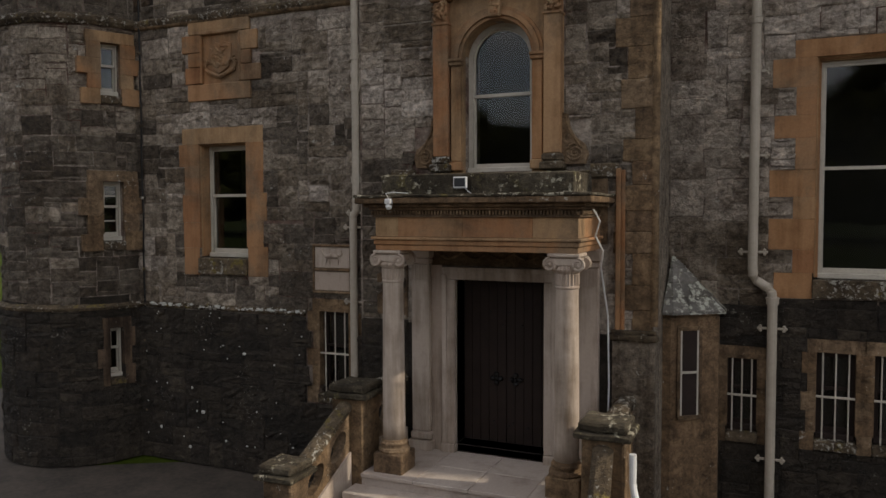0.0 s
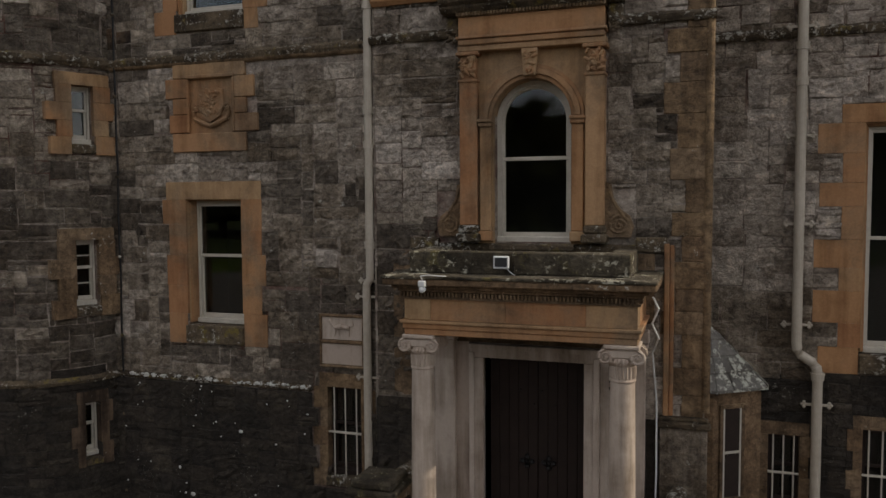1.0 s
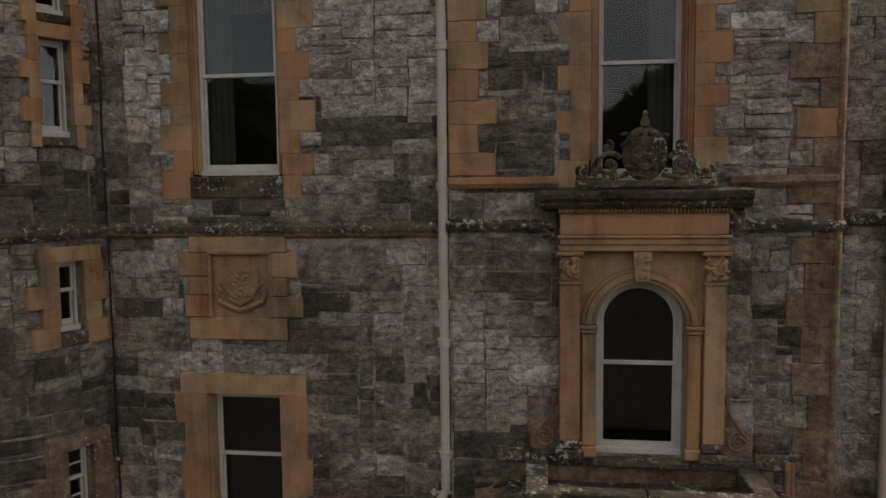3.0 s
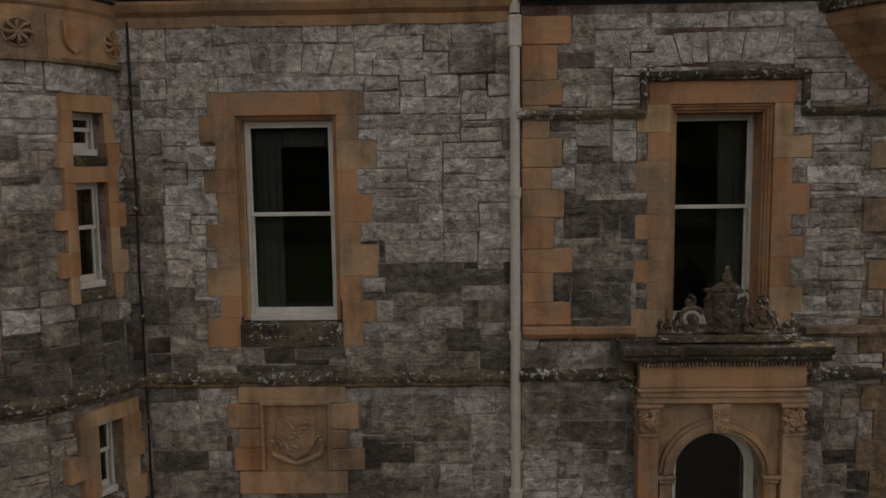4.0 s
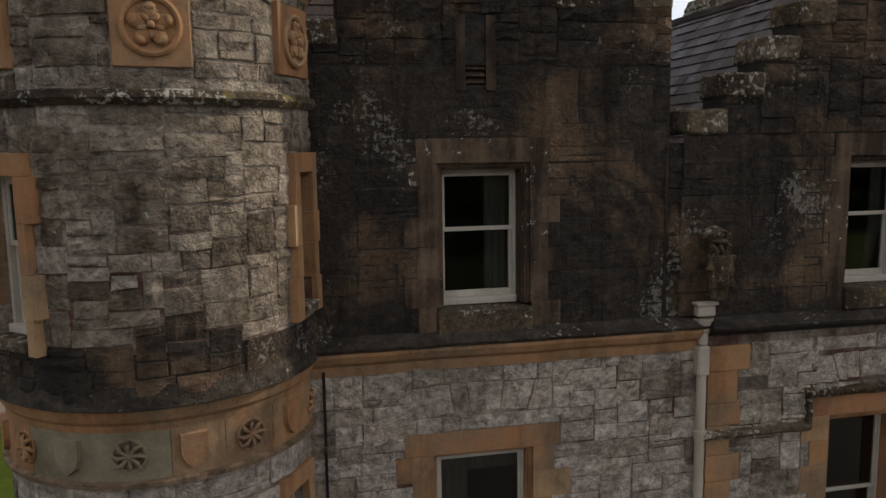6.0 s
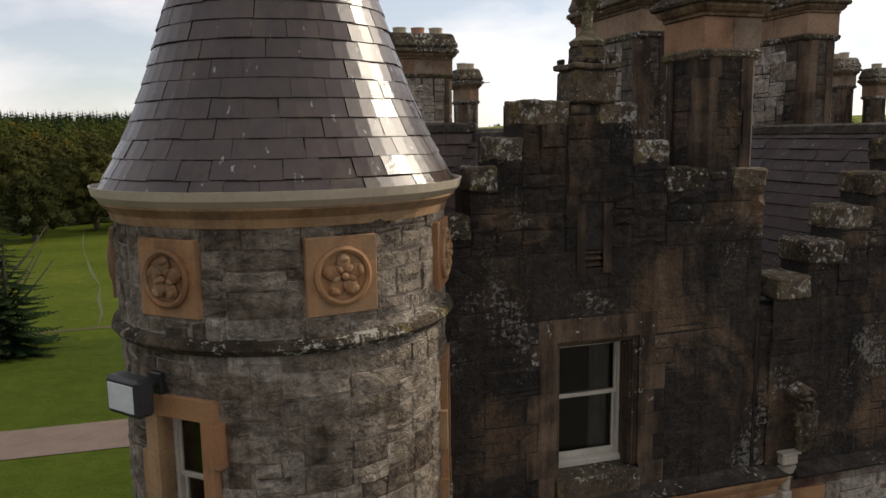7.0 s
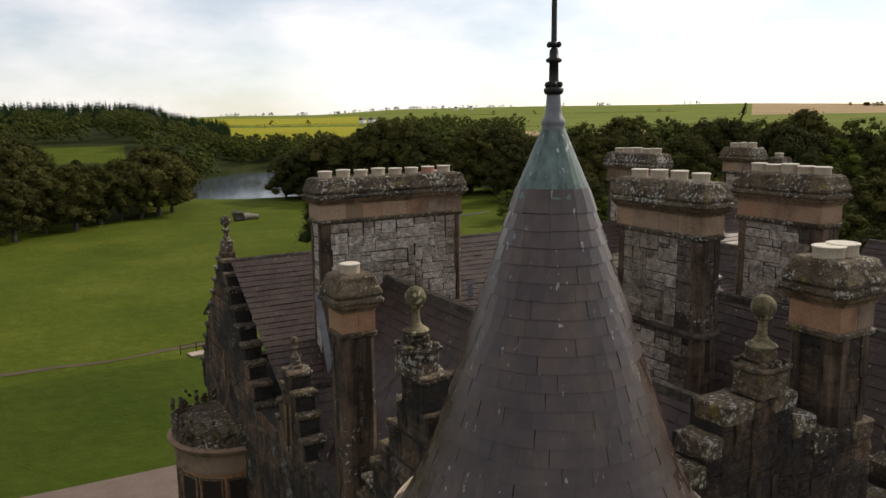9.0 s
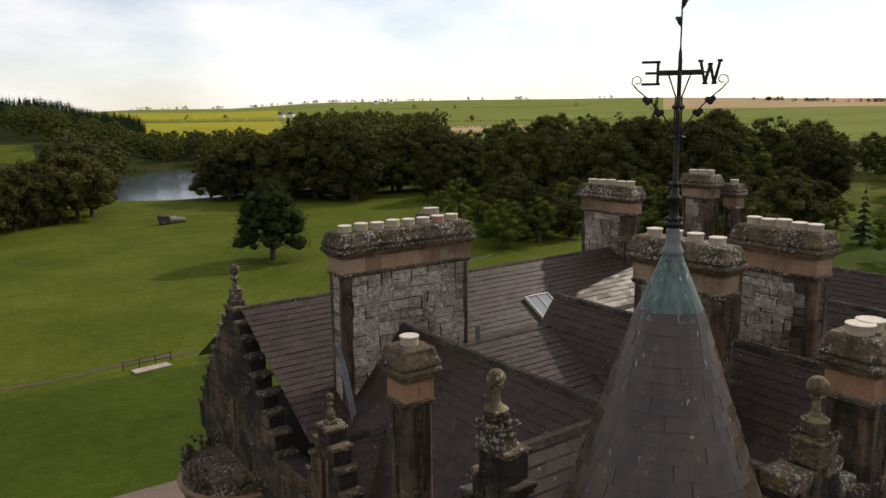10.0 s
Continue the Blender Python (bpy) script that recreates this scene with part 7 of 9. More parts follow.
for a, b in ((EX0, EX0 + 0.34), (EX1 - 0.34, EX1)):
    bm = bmesh.new()
    box(bm, a, b, EY + 0.361, FY - 0.021, 4.328, 4.60, 0.004)
    part("frieze_block", bm, M_SAND, porch)
bm = bmesh.new()
box(bm, EX0 - 0.03, EX1 + 0.03, EY - 0.03, FY - 0.021, 4.602, 4.63)
box(bm, EX0 - 0.005, EX1 + 0.005, EY - 0.005, FY - 0.021, 4.631, 4.70)
n = 64
for i in range(n):
    x = EX0 - 0.04 + (EX1 - EX0 + 0.06) * i / n
    box(bm, x, x + 0.026, EY - 0.05, EY - 0.006, 4.635, 4.69)
for i in range(28):
    y = EY + 0.02 + 1.1 * i / 28
    for xs in (EX0 - 0.05, EX1 + 0.006):
        box(bm, xs, xs + 0.044, y, y + 0.024, 4.635, 4.69)
part("dentil_course", bm, M_SAND_OLD, porch, "dark dentil course")
for o, z0, z1 in ((0.07, 4.702, 4.74), (0.13, 4.742, 4.79), (0.22, 4.792, 4.875)):
    boxes("cornice", [(EX0 - o, EX1 + o, EY - o, FY - 0.021, z0, z1)], M_SAND_OLD, porch, "dark projecting cornice", bev=0.012)
g = random.Random(61)
for i in range(4):
    bm = bmesh.new()
    a, b = EX0 - 0.235, EX1 + 0.235
    box(bm, a + (b - a) * i / 4 + 0.002, a + (b - a) * (i + 1) / 4 - 0.002, EY - 0.235, FY - 0.021, 4.878, 4.915 + g.uniform(0, 0.006), 0.014)
    craggy(bm, 0.012)
    part("cornice_slab", bm, M_PARAPET, porch)
WX0, WX1 = -5.31, -2.46
for a, b, c, d in ((WX0, -3.92, 9.86, 10.09), (-3.916, WX1, 9.86, 10.09), (WX0, WX0 + 0.26, 10.094, FY - 0.1), (WX1 - 0.26, WX1, 10.094, FY - 0.1)):
    bm = bmesh.new()
    box(bm, a, b, c, d, 4.918, 5.21, 0.018)
    craggy(bm, 0.014)
    part("parapet_block", bm, M_PARAPET, porch)

# small white flood lamp and camera on the porch
lamp = empty("porch_lamp", pose(-4.05, 9.84, 5.09), "small white flood lamp clipped to the mossy parapet", "lamp")
boxes("housing", [(-0.1, 0.1, -0.045, 0.0, -0.09, 0.07)], M_PLASTIC, lamp, bev=0.01)
boxes("lens", [(-0.08, 0.08, -0.051, -0.046, -0.065, 0.05)], M_LAMP_BLACK, lamp, "dark glass front")
bm = bmesh.new()
tube(bm, [(0.07, -0.02, -0.08), (0.11, -0.02, -0.13), (0.17, -0.01, -0.17)], 0.006, 6)
part("cable", bm, M_PLASTIC, lamp)
cctv = empty("security_camera", pose(-4.98, 9.46, 4.83), "white dome security camera under the porch cornice", "camera")
bm = bmesh.new()
box(bm, -0.05, 0.05, -0.04, 0.06, -0.05, 0.03, 0.012)
part("mount", bm, M_PLASTIC, cctv)
bm = bmesh.new()
ball(bm, (0, 0, -0.08), 0.045, 12, 8)
part("dome", bm, M_PLASTIC, cctv)
bm = bmesh.new()
tube(bm, [(0, 0, 0.03), (0.02, -0.12, 0.1), (0.12, -0.13, 0.115), (0.35, -0.1, 0.10)], 0.007, 6)
part("cable", bm, M_PLASTIC, cctv)
cab = empty("wall_cable", pose(0, 0, 0), "loose white cable hanging down beside the porch column", "cable")
bm = bmesh.new()
pts = [(-2.2, 9.85, 4.70), (-2.14, 9.95, 4.55), (-2.22, 10.05, 4.35), (-2.15, 10.2, 4.15), (-2.24, 10.5, 3.9), (-2.2, 10.8, 3.2), (-2.2, 10.9, 2.2), (-2.22, 10.9, 1.2)]
tube(bm, pts, 0.012, 6)
part("strand", bm, M_PLASTIC, cab)
# ornament hung on the pilaster
orn = empty("wall_ornament", pose(-2.79, FY - 0.10, 3.55), "small dark iron pendant hung beside the door", "ornament")
bm = bmesh.new()
tube(bm, [(0, 0, 0.02), (0, 0, -0.62)], 0.008, 6)
for i in range(5):
    ball(bm, (0, 0, -0.04 - 0.05 * i), 0.03 if i % 2 else 0.042, 7, 5)
ball(bm, (0, 0, -0.6), 0.03, 7, 5, 1.5)
part("pendant", bm, M_IRON, orn)


# ---- stair walls: piers and sloping pierced panels ----
def pier(name, x, y, z0, z1, s, label):
    p = empty(name, pose(x, y, z0), label, "pier", "stair piers")
    bm = bmesh.new()
    box(bm, -s, s, -s, s, 0, z1 - z0 - 0.22, 0.02)
    part("shaft", bm, M_SAND_OLD, p)
    bm = bmesh.new()
    h = z1 - z0
    box(bm, -s - 0.09, s + 0.09, -s - 0.09, s + 0.09, h - 0.22, h - 0.14, 0.02)
    box(bm, -s - 0.04, s + 0.04, -s - 0.04, s + 0.04, h - 0.138, h - 0.02, 0.03)
    craggy(bm, 0.015)
    part("cap", bm, M_PARAPET, p, "mossy moulded pier cap")
    return p


pier("stair_pier", -6.02, 8.42, 0.0, 1.36, 0.22, "lichened stone pier at the foot of the steps")
pier("stair_pier", -5.78, 9.88, 0.0, 2.16, 0.26, "lichened stone pier at the head of the steps")
pier("stair_pier", -1.93, 9.45, 0.0, 2.12, 0.26, "lichened stone pier at the head of the steps")
pier("stair_pier", -1.80, 8.25, 0.0, 1.36, 0.22, "lichened stone pier at the foot of the steps")


def stair_panel(name, p, q, h, label):
    """A pierced stone balustrade panel whose top runs from p to q; round holes right through it."""
    p, q = Vector(p), Vector(q)
    pan = empty(name, pose(p.x, p.y, 0), label, "balustrade", "stair balustrades")
    d = Vector((q.x - p.x, q.y - p.y, 0))
    L = d.length
    d.normalize()
    s = Vector((-d.y, d.x, 0)) * 0.075
    slope = (q.z - p.z) / L

    def at(u, v, k):
        b = d * u + s * k
        return Vector((b.x, b.y, p.z + slope * u - h + v))
    bm = bmesh.new()
    n = max(2, round(L / 0.42))
    for i in range(n):
        u0, u1 = L * i / n, L * (i + 1) / n
        cu, cv = (u0 + u1) / 2, h * 0.47
        r = min((u1 - u0) * 0.36, h * 0.3)
        m = 16
        rings = []
        for k in (-1, 1):
            inn, out = [], []
            for j in range(m):
                a = 2 * math.pi * j / m + math.pi / 4
                ca, sa = math.cos(a), math.sin(a)
                inn.append(bm.verts.new(at(cu + r * ca, cv + r * sa, k)))
                t = 1 / max(abs(ca), abs(sa))
                eu = cu + ca * t * (u1 - u0) / 2
                ev = cv + (sa * t * (h - cv) if sa > 0 else sa * t * cv)
                out.append(bm.verts.new(at(eu, ev, k)))
            rings.append((inn, out))
        for j in range(m):
            k = (j + 1) % m
            (i0, o0), (i1, o1) = rings
            bm.faces.new((i0[j], i0[k], o0[k], o0[j]))
            bm.faces.new((o1[j], o1[k], i1[k], i1[j]))
            bm.faces.new((i1[j], i1[k], i0[k], i0[j]))
            bm.faces.new((o0[j], o0[k], o1[k], o1[j]))
    part("pierced_panel", bm, M_SAND_OLD, pan)
    bm = bmesh.new()
    cs = [(-1.7, 0.0), (1.7, 0.0), (1.7, 0.07), (0.8, 0.12), (-0.8, 0.12), (-1.7, 0.07)]
    r0 = [bm.verts.new(at(0, h + v, k)) for k, v in cs]
    r1 = [bm.verts.new(at(L, h + v, k)) for k, v in cs]
    for i in range(6):
        bm.faces.new((r0[i], r0[(i + 1) % 6], r1[(i + 1) % 6], r1[i]))
    bm.faces.new(r0)
    bm.faces.new(r1)
    part("rail", bm, M_COPING, pan, "mossy stone handrail")
    bm = bmesh.new()
    vs = [[bm.verts.new(at(u, v, k)) for k in (-1.5, 1.5)] for u, v in ((0, 0), (L, 0))]
    lo = [[bm.verts.new((at(u, 0, k).x, at(u, 0, k).y, 0.0)) for k in (-1.5, 1.5)] for u in (0, L)]
    bm.faces.new((vs[0][0], vs[1][0], lo[1][0], lo[0][0]))
    bm.faces.new((vs[0][1], lo[0][1], lo[1][1], vs[1][1]))
    bm.faces.new((vs[0][0], vs[0][1], vs[1][1], vs[1][0]))
    bm.faces.new((vs[0][0], lo[0][0], lo[0][1], vs[0][1]))
    bm.faces.new((vs[1][0], vs[1][1], lo[1][1], lo[1][0]))
    part("string_wall", bm, M_PALE, pan)


stair_panel("stair_balustrade", (-5.97, 8.66, 1.12), (-5.80, 9.60, 1.78), 0.62, "orange-brown pierced stone balustrade beside the steps")
stair_panel("stair_balustrade", (-5.66, 10.16, 1.98), (-5.52, 10.9, 1.98), 0.75, "pierced stone balustrade beside the porch")
stair_panel("stair_balustrade", (-1.84, 8.5, 1.12), (-1.92, 9.18, 1.72), 0.62, "orange-brown pierced stone balustrade beside the steps")
stair_panel("stair_balustrade", (-1.93, 9.73, 1.94), (-1.93, 10.9, 1.94), 0.75, "pierced stone balustrade beside the porch")
pipe = empty("drain_pipe", pose(-1.52, 9.2, 0), "white plastic pipe bent round the stair pier", "pipe")
bm = bmesh.new()
tube(bm, [(0.0, 0, 0), (0.0, 0, 1.2), (-0.03, 0.02, 1.3), (-0.05, 0.04, 1.4), (-0.05, 0.04, 1.75)], 0.045, 10)
part("pipe", bm, M_PLASTIC, pipe)

# ---- crest panel and plaques ----
crest = empty("crest_panel", pose(-9.165, BY, 7.41), "red sandstone panel with a carved coat of arms", "carving")
for a, b, c, d in ((-0.72, 0.645, 0.46, 0.69), (-0.87, -0.42, 0.14, 0.456), (-0.73, -0.42, -0.12, 0.136), (-0.80, -0.42, -0.42, -0.124), (-0.745, 0.645, -0.73, -0.43),
                   (0.42, 0.80, 0.12, 0.456), (0.42, 0.66, -0.13, 0.116), (0.42, 0.87, -0.42, -0.134)):
    bm = bmesh.new()
    box(bm, a + 0.002, b - 0.002, -0.05, 0.1, c + 0.002, d - 0.002, 0.01)
    part("surround_block", bm, M_SAND, crest)
bm = bmesh.new()
box(bm, -0.42, 0.42, -0.014, 0.1, -0.43, 0.46)
box(bm, -0.45, 0.45, -0.085, -0.0, 0.44, 0.50, 0.012)
box(bm, -0.45, -0.40, -0.072, 0.02, -0.42, 0.44, 0.012)
box(bm, 0.40, 0.45, -0.072, 0.02, -0.42, 0.44, 0.012)
part("frame", bm, M_SAND, crest)
bm = bmesh.new()
sh = [(-0.24, 0.26), (-0.1, 0.30), (0.0, 0.27), (0.1, 0.30), (0.24, 0.26), (0.26, 0.0), (0.18, -0.17), (0.0, -0.27), (-0.18, -0.17), (-0.26, 0.0)]
f = [bm.verts.new((x * 0.95, -0.06, z * 0.95)) for x, z in sh]
b = [bm.verts.new((x, -0.01, z)) for x, z in sh]
bm.faces.new(f)
for i in range(10):
    bm.faces.new((f[i], f[(i + 1) % 10], b[(i + 1) % 10], b[i]))
carved(bm, -0.2, 0.2, -0.065, -0.15, 0.22, 42, 71, 0.03, 0.7)
tube(bm, [(-0.34, -0.03, -0.08), (-0.3, -0.04, -0.2), (-0.12, -0.06, -0.28), (0, -0.06, -0.32), (0.12, -0.06, -0.28), (0.3, -0.04, -0.2), (0.34, -0.03, -0.08)], 0.035, 6)
volute(bm, (-0.30, -0.03), 0.06, -0.03, 1.2, 0.02)
volute(bm, (0.30, -0.03), 0.06, -0.03, 1.2, 0.02, -1)
part("carved_shield", bm, M_SAND, crest, "carved shield with a ribbon")
plaque = empty("wall_plaque", pose(-6.9, BY, 3.34), "two pale stone plaques, the upper with a carved animal", "plaque")
bm = bmesh.new()
box(bm, -0.38, 0.38, -0.05, 0.05, -0.04, 0.0, 0.01)
box(bm, -0.38, 0.38, -0.05, 0.05, 0.745, 0.79, 0.01)
box(bm, -0.38, -0.345, -0.045, 0.05, 0.0, 0.745, 0.01)
box(bm, 0.345, 0.38, -0.045, 0.05, 0.0, 0.745, 0.01)
box(bm, -0.345, 0.345, -0.06, 0.05, 0.335, 0.385, 0.012)
part("frame", bm, M_SAND_OLD, plaque)
boxes("lower_panel", [(-0.343, 0.343, -0.035, 0.05, 0.004, 0.33)], M_PALE, plaque, bev=0.01)
bm = bmesh.new()
box(bm, -0.343, 0.343, -0.02, 0.05, 0.39, 0.742, 0.006)
tube(bm, [(-0.12, -0.03, 0.58), (0.0, -0.035, 0.60), (0.13, -0.03, 0.58)], [0.03, 0.045, 0.035], 8)
tube(bm, [(-0.12, -0.03, 0.59), (-0.19, -0.03, 0.66)], 0.022, 6)
ball(bm, (-0.2, -0.03, 0.68), 0.03, 8, 6)
for x, dx in ((-0.1, -0.03), (-0.06, 0.02), (0.1, 0.03), (0.13, -0.01)):
    tube(bm, [(x, -0.03, 0.57), (x + dx, -0.03, 0.45)], 0.013, 6)
tube(bm, [(0.15, -0.03, 0.59), (0.2, -0.03, 0.63), (0.18, -0.03, 0.68)], 0.012, 6)
part("upper_panel", bm, M_PALE, plaque)


# ---- downpipes ----
def downpipe(x, y, runs, collars, brackets, label, r=0.062):
    dp = empty("downpipe", pose(x, y, 0), label, "downpipe", "downpipes")
    bm = bmesh.new()
    tube(bm, runs, r, 14)
    part("pipe", bm, M_PIPE, dp, smooth=False)
    for cx, cz in collars:
        bm = bmesh.new()
        lathe(bm, [(r, cz - 0.05), (r + 0.018, cz - 0.05), (r + 0.018, cz + 0.03), (r + 0.028, cz + 0.03), (r + 0.028, cz + 0.055), (r, cz + 0.055)], cx, 0, 14)
        part("collar", bm, M_PIPE, dp)
    for cx, cz in brackets:
        bm = bmesh.new()
        box(bm, cx - 0.17, cx + 0.17, 0.03, 0.06, cz - 0.018, cz + 0.018, 0.005)
        for s in (-1, 1):
            for a, b in ((0.19, 0.0), (0.165, 0.032), (0.165, -0.032)):
                ball(bm, (cx + s * a, 0.04, cz + b), 0.024, 8, 6)
        part("bracket", bm, M_PIPE, dp, "trefoil-ended wall bracket")
    return dp


dp = downpipe(-6.385, BY - 0.085, [(0, 0, 12.5), (0, 0, 4.78), (0, 0, 4.70), (-0.06, 0, 4.60), (-0.06, 0, 4.5), (-0.06, 0, 1.75)],
              [(0, 11.45), (0, 10.5), (0, 8.73), (0, 7.2), (0, 6.7), (0, 5.2)], [(0, 8.22), (0, 4.66), (-0.06, 4.42), (-0.06, 3.18)], "cream-painted cast iron downpipe with ornate brackets")
bm = bmesh.new()
box(bm, -0.08, 0.08, -0.065, 0.08, 12.22, 12.60, 0.02)
box(bm, -0.125, 0.125, -0.09, 0.1, 12.98, 13.12, 0.02)
box(bm, -0.15, 0.15, -0.11, 0.12, 13.124, 13.16, 0.012)
lathe(bm, [(0.06, 12.62), (0.07, 12.76), (0.13, 12.95)], 0, 0, 10)
part("hopper_head", bm, M_PIPE, dp, "cream square hopper head")
downpipe(-0.36, WY - 0.12, [(0, 0, 12.4), (0, 0, 3.80), (0.01, 0, 3.70), (0.06, 0, 3.62), (0.2, 0, 3.53), (0.27, 0, 3.45), (0.285, 0, 3.33), (0.285, 0, 0.0)],
         [(0, 8.0), (0, 7.5), (0.285, 3.32), (0, 9.6)], [(0, 6.75), (0, 5.5), (0, 4.05), (0.285, 2.9), (0.285, 0.9), (0, 8.28)], "cream-painted cast iron downpipe with an offset bend", 0.07)
con = empty("conduit", pose(-11.05, BY - 0.05, 0), "thin dark cable conduit in the wall corner", "conduit")
bm = bmesh.new()
g = random.Random(3)
tube(bm, [(g.uniform(-0.012, 0.012), 0, 0.2 + i * 0.62) for i in range(21)], 0.017, 6)
part("conduit_line", bm, M_IRON, con)
for i in range(9):
    bm = bmesh.new()
    ball(bm, (0, -0.01, 0.9 + i * 1.35), 0.032, 7, 5)
    part("clip", bm, M_COPING, con)
# weathered beast carving above the hopper
bm = bmesh.new()
tube(bm, [(-6.31, FY - 0.02, 13.98), (-6.31, FY - 0.16, 13.95), (-6.31, FY - 0.22, 13.75), (-6.31, FY - 0.2, 13.45), (-6.31, FY - 0.17, 13.22)], [0.13, 0.17, 0.16, 0.13, 0.07], 10)
carved(bm, -6.45, -6.17, FY - 0.26, 13.35, 14.02, 46, 19, 0.05, 1.4)
tube(bm, [(-6.40, FY - 0.2, 13.9), (-6.44, FY - 0.27, 13.6), (-6.38, FY - 0.22, 13.25)], 0.04, 6)
tube(bm, [(-6.22, FY - 0.2, 13.9), (-6.18, FY - 0.27, 13.6), (-6.25, FY - 0.22, 13.25)], 0.04, 6)
tagged(part("gargoyle", bm, M_COPING), "weathered mossy carved beast above the hopper head", "gargoyle")

# ---- corner lean-to with a slate roof ----
M_LEAN_SLATE = stone_material("lichened_wet_slate", [(0.16, 0.15, 0.13), (0.21, 0.195, 0.17)], (0.5, 0.48, 0.44), 1.5, lichen=(0.55, 0.55, 0.45), lichen_at=0.52, rough=0.3, relief=0.004, moss=(0.10, 0.09, 0.03), moss_at=0.6)
lean = empty("lean_to", None, "small pale stone lean-to with a lichened slate roof", "lean-to")
LX0, LX1, LY = PX1 + 0.022, -0.82, 11.92
bm = bmesh.new()
plan = [(LX0, LY), (LX0 + 0.12, LY), (LX1, WY - 0.2), (LX1, WY), (LX0, WY)]
lo = [bm.verts.new((x, y, 0)) for x, y in plan]
hi = [bm.verts.new((x, y, 3.14)) for x, y in plan]
bm.faces.new(hi)
for i in range(5):
    bm.faces.new((lo[i], lo[(i + 1) % 5], hi[(i + 1) % 5], hi[i]))
part("wall", bm, M_SAND_OLD, lean)
way = Vector((LX1 - LX0 - 0.12, WY - 0.2 - LY, 0)).normalized()
out = Vector((way.y, -way.x, 0))
base = Vector((LX0 + 0.12, LY, 0))
bm = bmesh.new()
for u0, u1, z0, z1, o in ((0.10, 0.15, 1.55, 2.9, 0.03), (0.45, 0.50, 1.55, 2.9, 0.03), (0.10, 0.50, 2.86, 2.92, 0.03), (0.10, 0.5, 1.5, 1.56, 0.05)):
    q = [base + way * u + out * k for u in (u0, u1) for k in (0.0, o)]
    a = [bm.verts.new((p.x, p.y, z)) for z in (z0, z1) for p in q]
    for f in ((0, 1, 3, 2), (4, 6, 7, 5), (0, 4, 5, 1), (2, 3, 7, 6), (1, 5, 7, 3), (0, 2, 6, 4)):
        bm.faces.new([a[i] for i in f])
part("window_surround", bm, M_SAND_OLD, lean)
bm = bmesh.new()
q = [base + way * u + out * 0.012 for u in (0.15, 0.45)]
bm.faces.new([bm.verts.new((q[i].x, q[i].y, z)) for i, z in ((0, 1.56), (1, 1.56), (1, 2.86), (0, 2.86))])
part("window_pane", bm, M_DOOR, lean, "dark narrow window")
bm = bmesh.new()
for u0, u1, z0, z1 in ((0.15, 0.18, 1.56, 2.86), (0.42, 0.45, 1.56, 2.86), (0.15, 0.45, 2.2, 2.24)):
    q = [base + way * u + out * 0.022 for u in (u0, u1)]
    bm.faces.new([bm.verts.new((q[i].x, q[i].y, z)) for i, z in ((0, z0), (1, z0), (1, z1), (0, z1))])
part("window_frame", bm, M_PAINT, lean)
eav = [(LX0, LY - 0.1), (LX0 + 0.16, LY - 0.1), (LX1 + 0.1, WY - 0.22), (LX1 + 0.1, WY)]
apex = Vector((LX0 + 0.06, WY, 3.98))
V, F = [], []
for k in range(4):
    t0, t1 = k / 4, (k + 1.25) / 4
    t1 = min(t1, 0.985)
    for i in range(3):
        a, b = Vector((*eav[i], 3.12)), Vector((*eav[i + 1], 3.12))
        n = max(1, int((b - a).length * (1 - t0) / 0.28))
        for j in range(n):
            p0, p1 = a.lerp(b, j / n + 0.012), a.lerp(b, (j + 1) / n - 0.012)
            up = Vector((0, 0, 0.03 + 0.004 * ((i + j) % 3)))
            v = [p0.lerp(apex, t0) + up, p1.lerp(apex, t0) + up, p1.lerp(apex, t1) + up * 0.2, p0.lerp(apex, t1) + up * 0.2, p0.lerp(apex, t0), p1.lerp(apex, t0)]
            ob = new("slate", mesh_from("slate", v, [(0, 1, 2, 3), (0, 4, 5, 1)], [M_LEAN_SLATE]))
            ob.parent = lean
bm = bmesh.new()
bot = [bm.verts.new((x, y, 3.11)) for x, y in eav]
top = bm.verts.new(apex)
for i in range(3):
    bm.faces.new((bot[i], bot[i + 1], top))
bm.faces.new(bot)
part("roof", bm, M_LEAN_SLATE, lean)

# ---- corbelled corner turret over the entrance bay ----
tur = empty("corner_turret", pose(-1.75, FY + 0.25, 0), "corbelled corner turret with red sandstone mouldings", "turret")
bm = bmesh.new()
lathe(bm, [(0.0, 11.55), (0.3, 11.62), (0.45, 11.72), (0.47, 11.78), (0.55, 11.86), (0.72, 12.05), (0.76, 12.14), (0.84, 12.24), (0.98, 12.40), (1.02, 12.5), (1.0, 12.56)], 0, 0, 40)
part("corbel", bm, M_SAND, tur)
bm = bmesh.new()
lathe(bm, [(0.9, 12.55), (1.08, 12.57), (1.1, 12.66), (1.0, 12.74), (0.9, 12.76)], 0, 0, 40)
part("moulding", bm, M_COPING, tur)
bm = bmesh.new()
lathe(bm, [(0.92, 12.7), (0.92, 15.6)], 0, 0, 40)
shaft = part("shaft", bm, M_MORTAR_BLACK, tur)
lay_stones(811, rubble(random.Random(812), -2.6, 1.2, 12.78, 15.6, []), lambda u, z, d: ((0.92 + d) * math.cos(u / 0.92 - math.pi / 2), (0.92 + d) * math.sin(u / 0.92 - math.pi / 2), z),
           lambda u, z: M_BLACK, shaft)


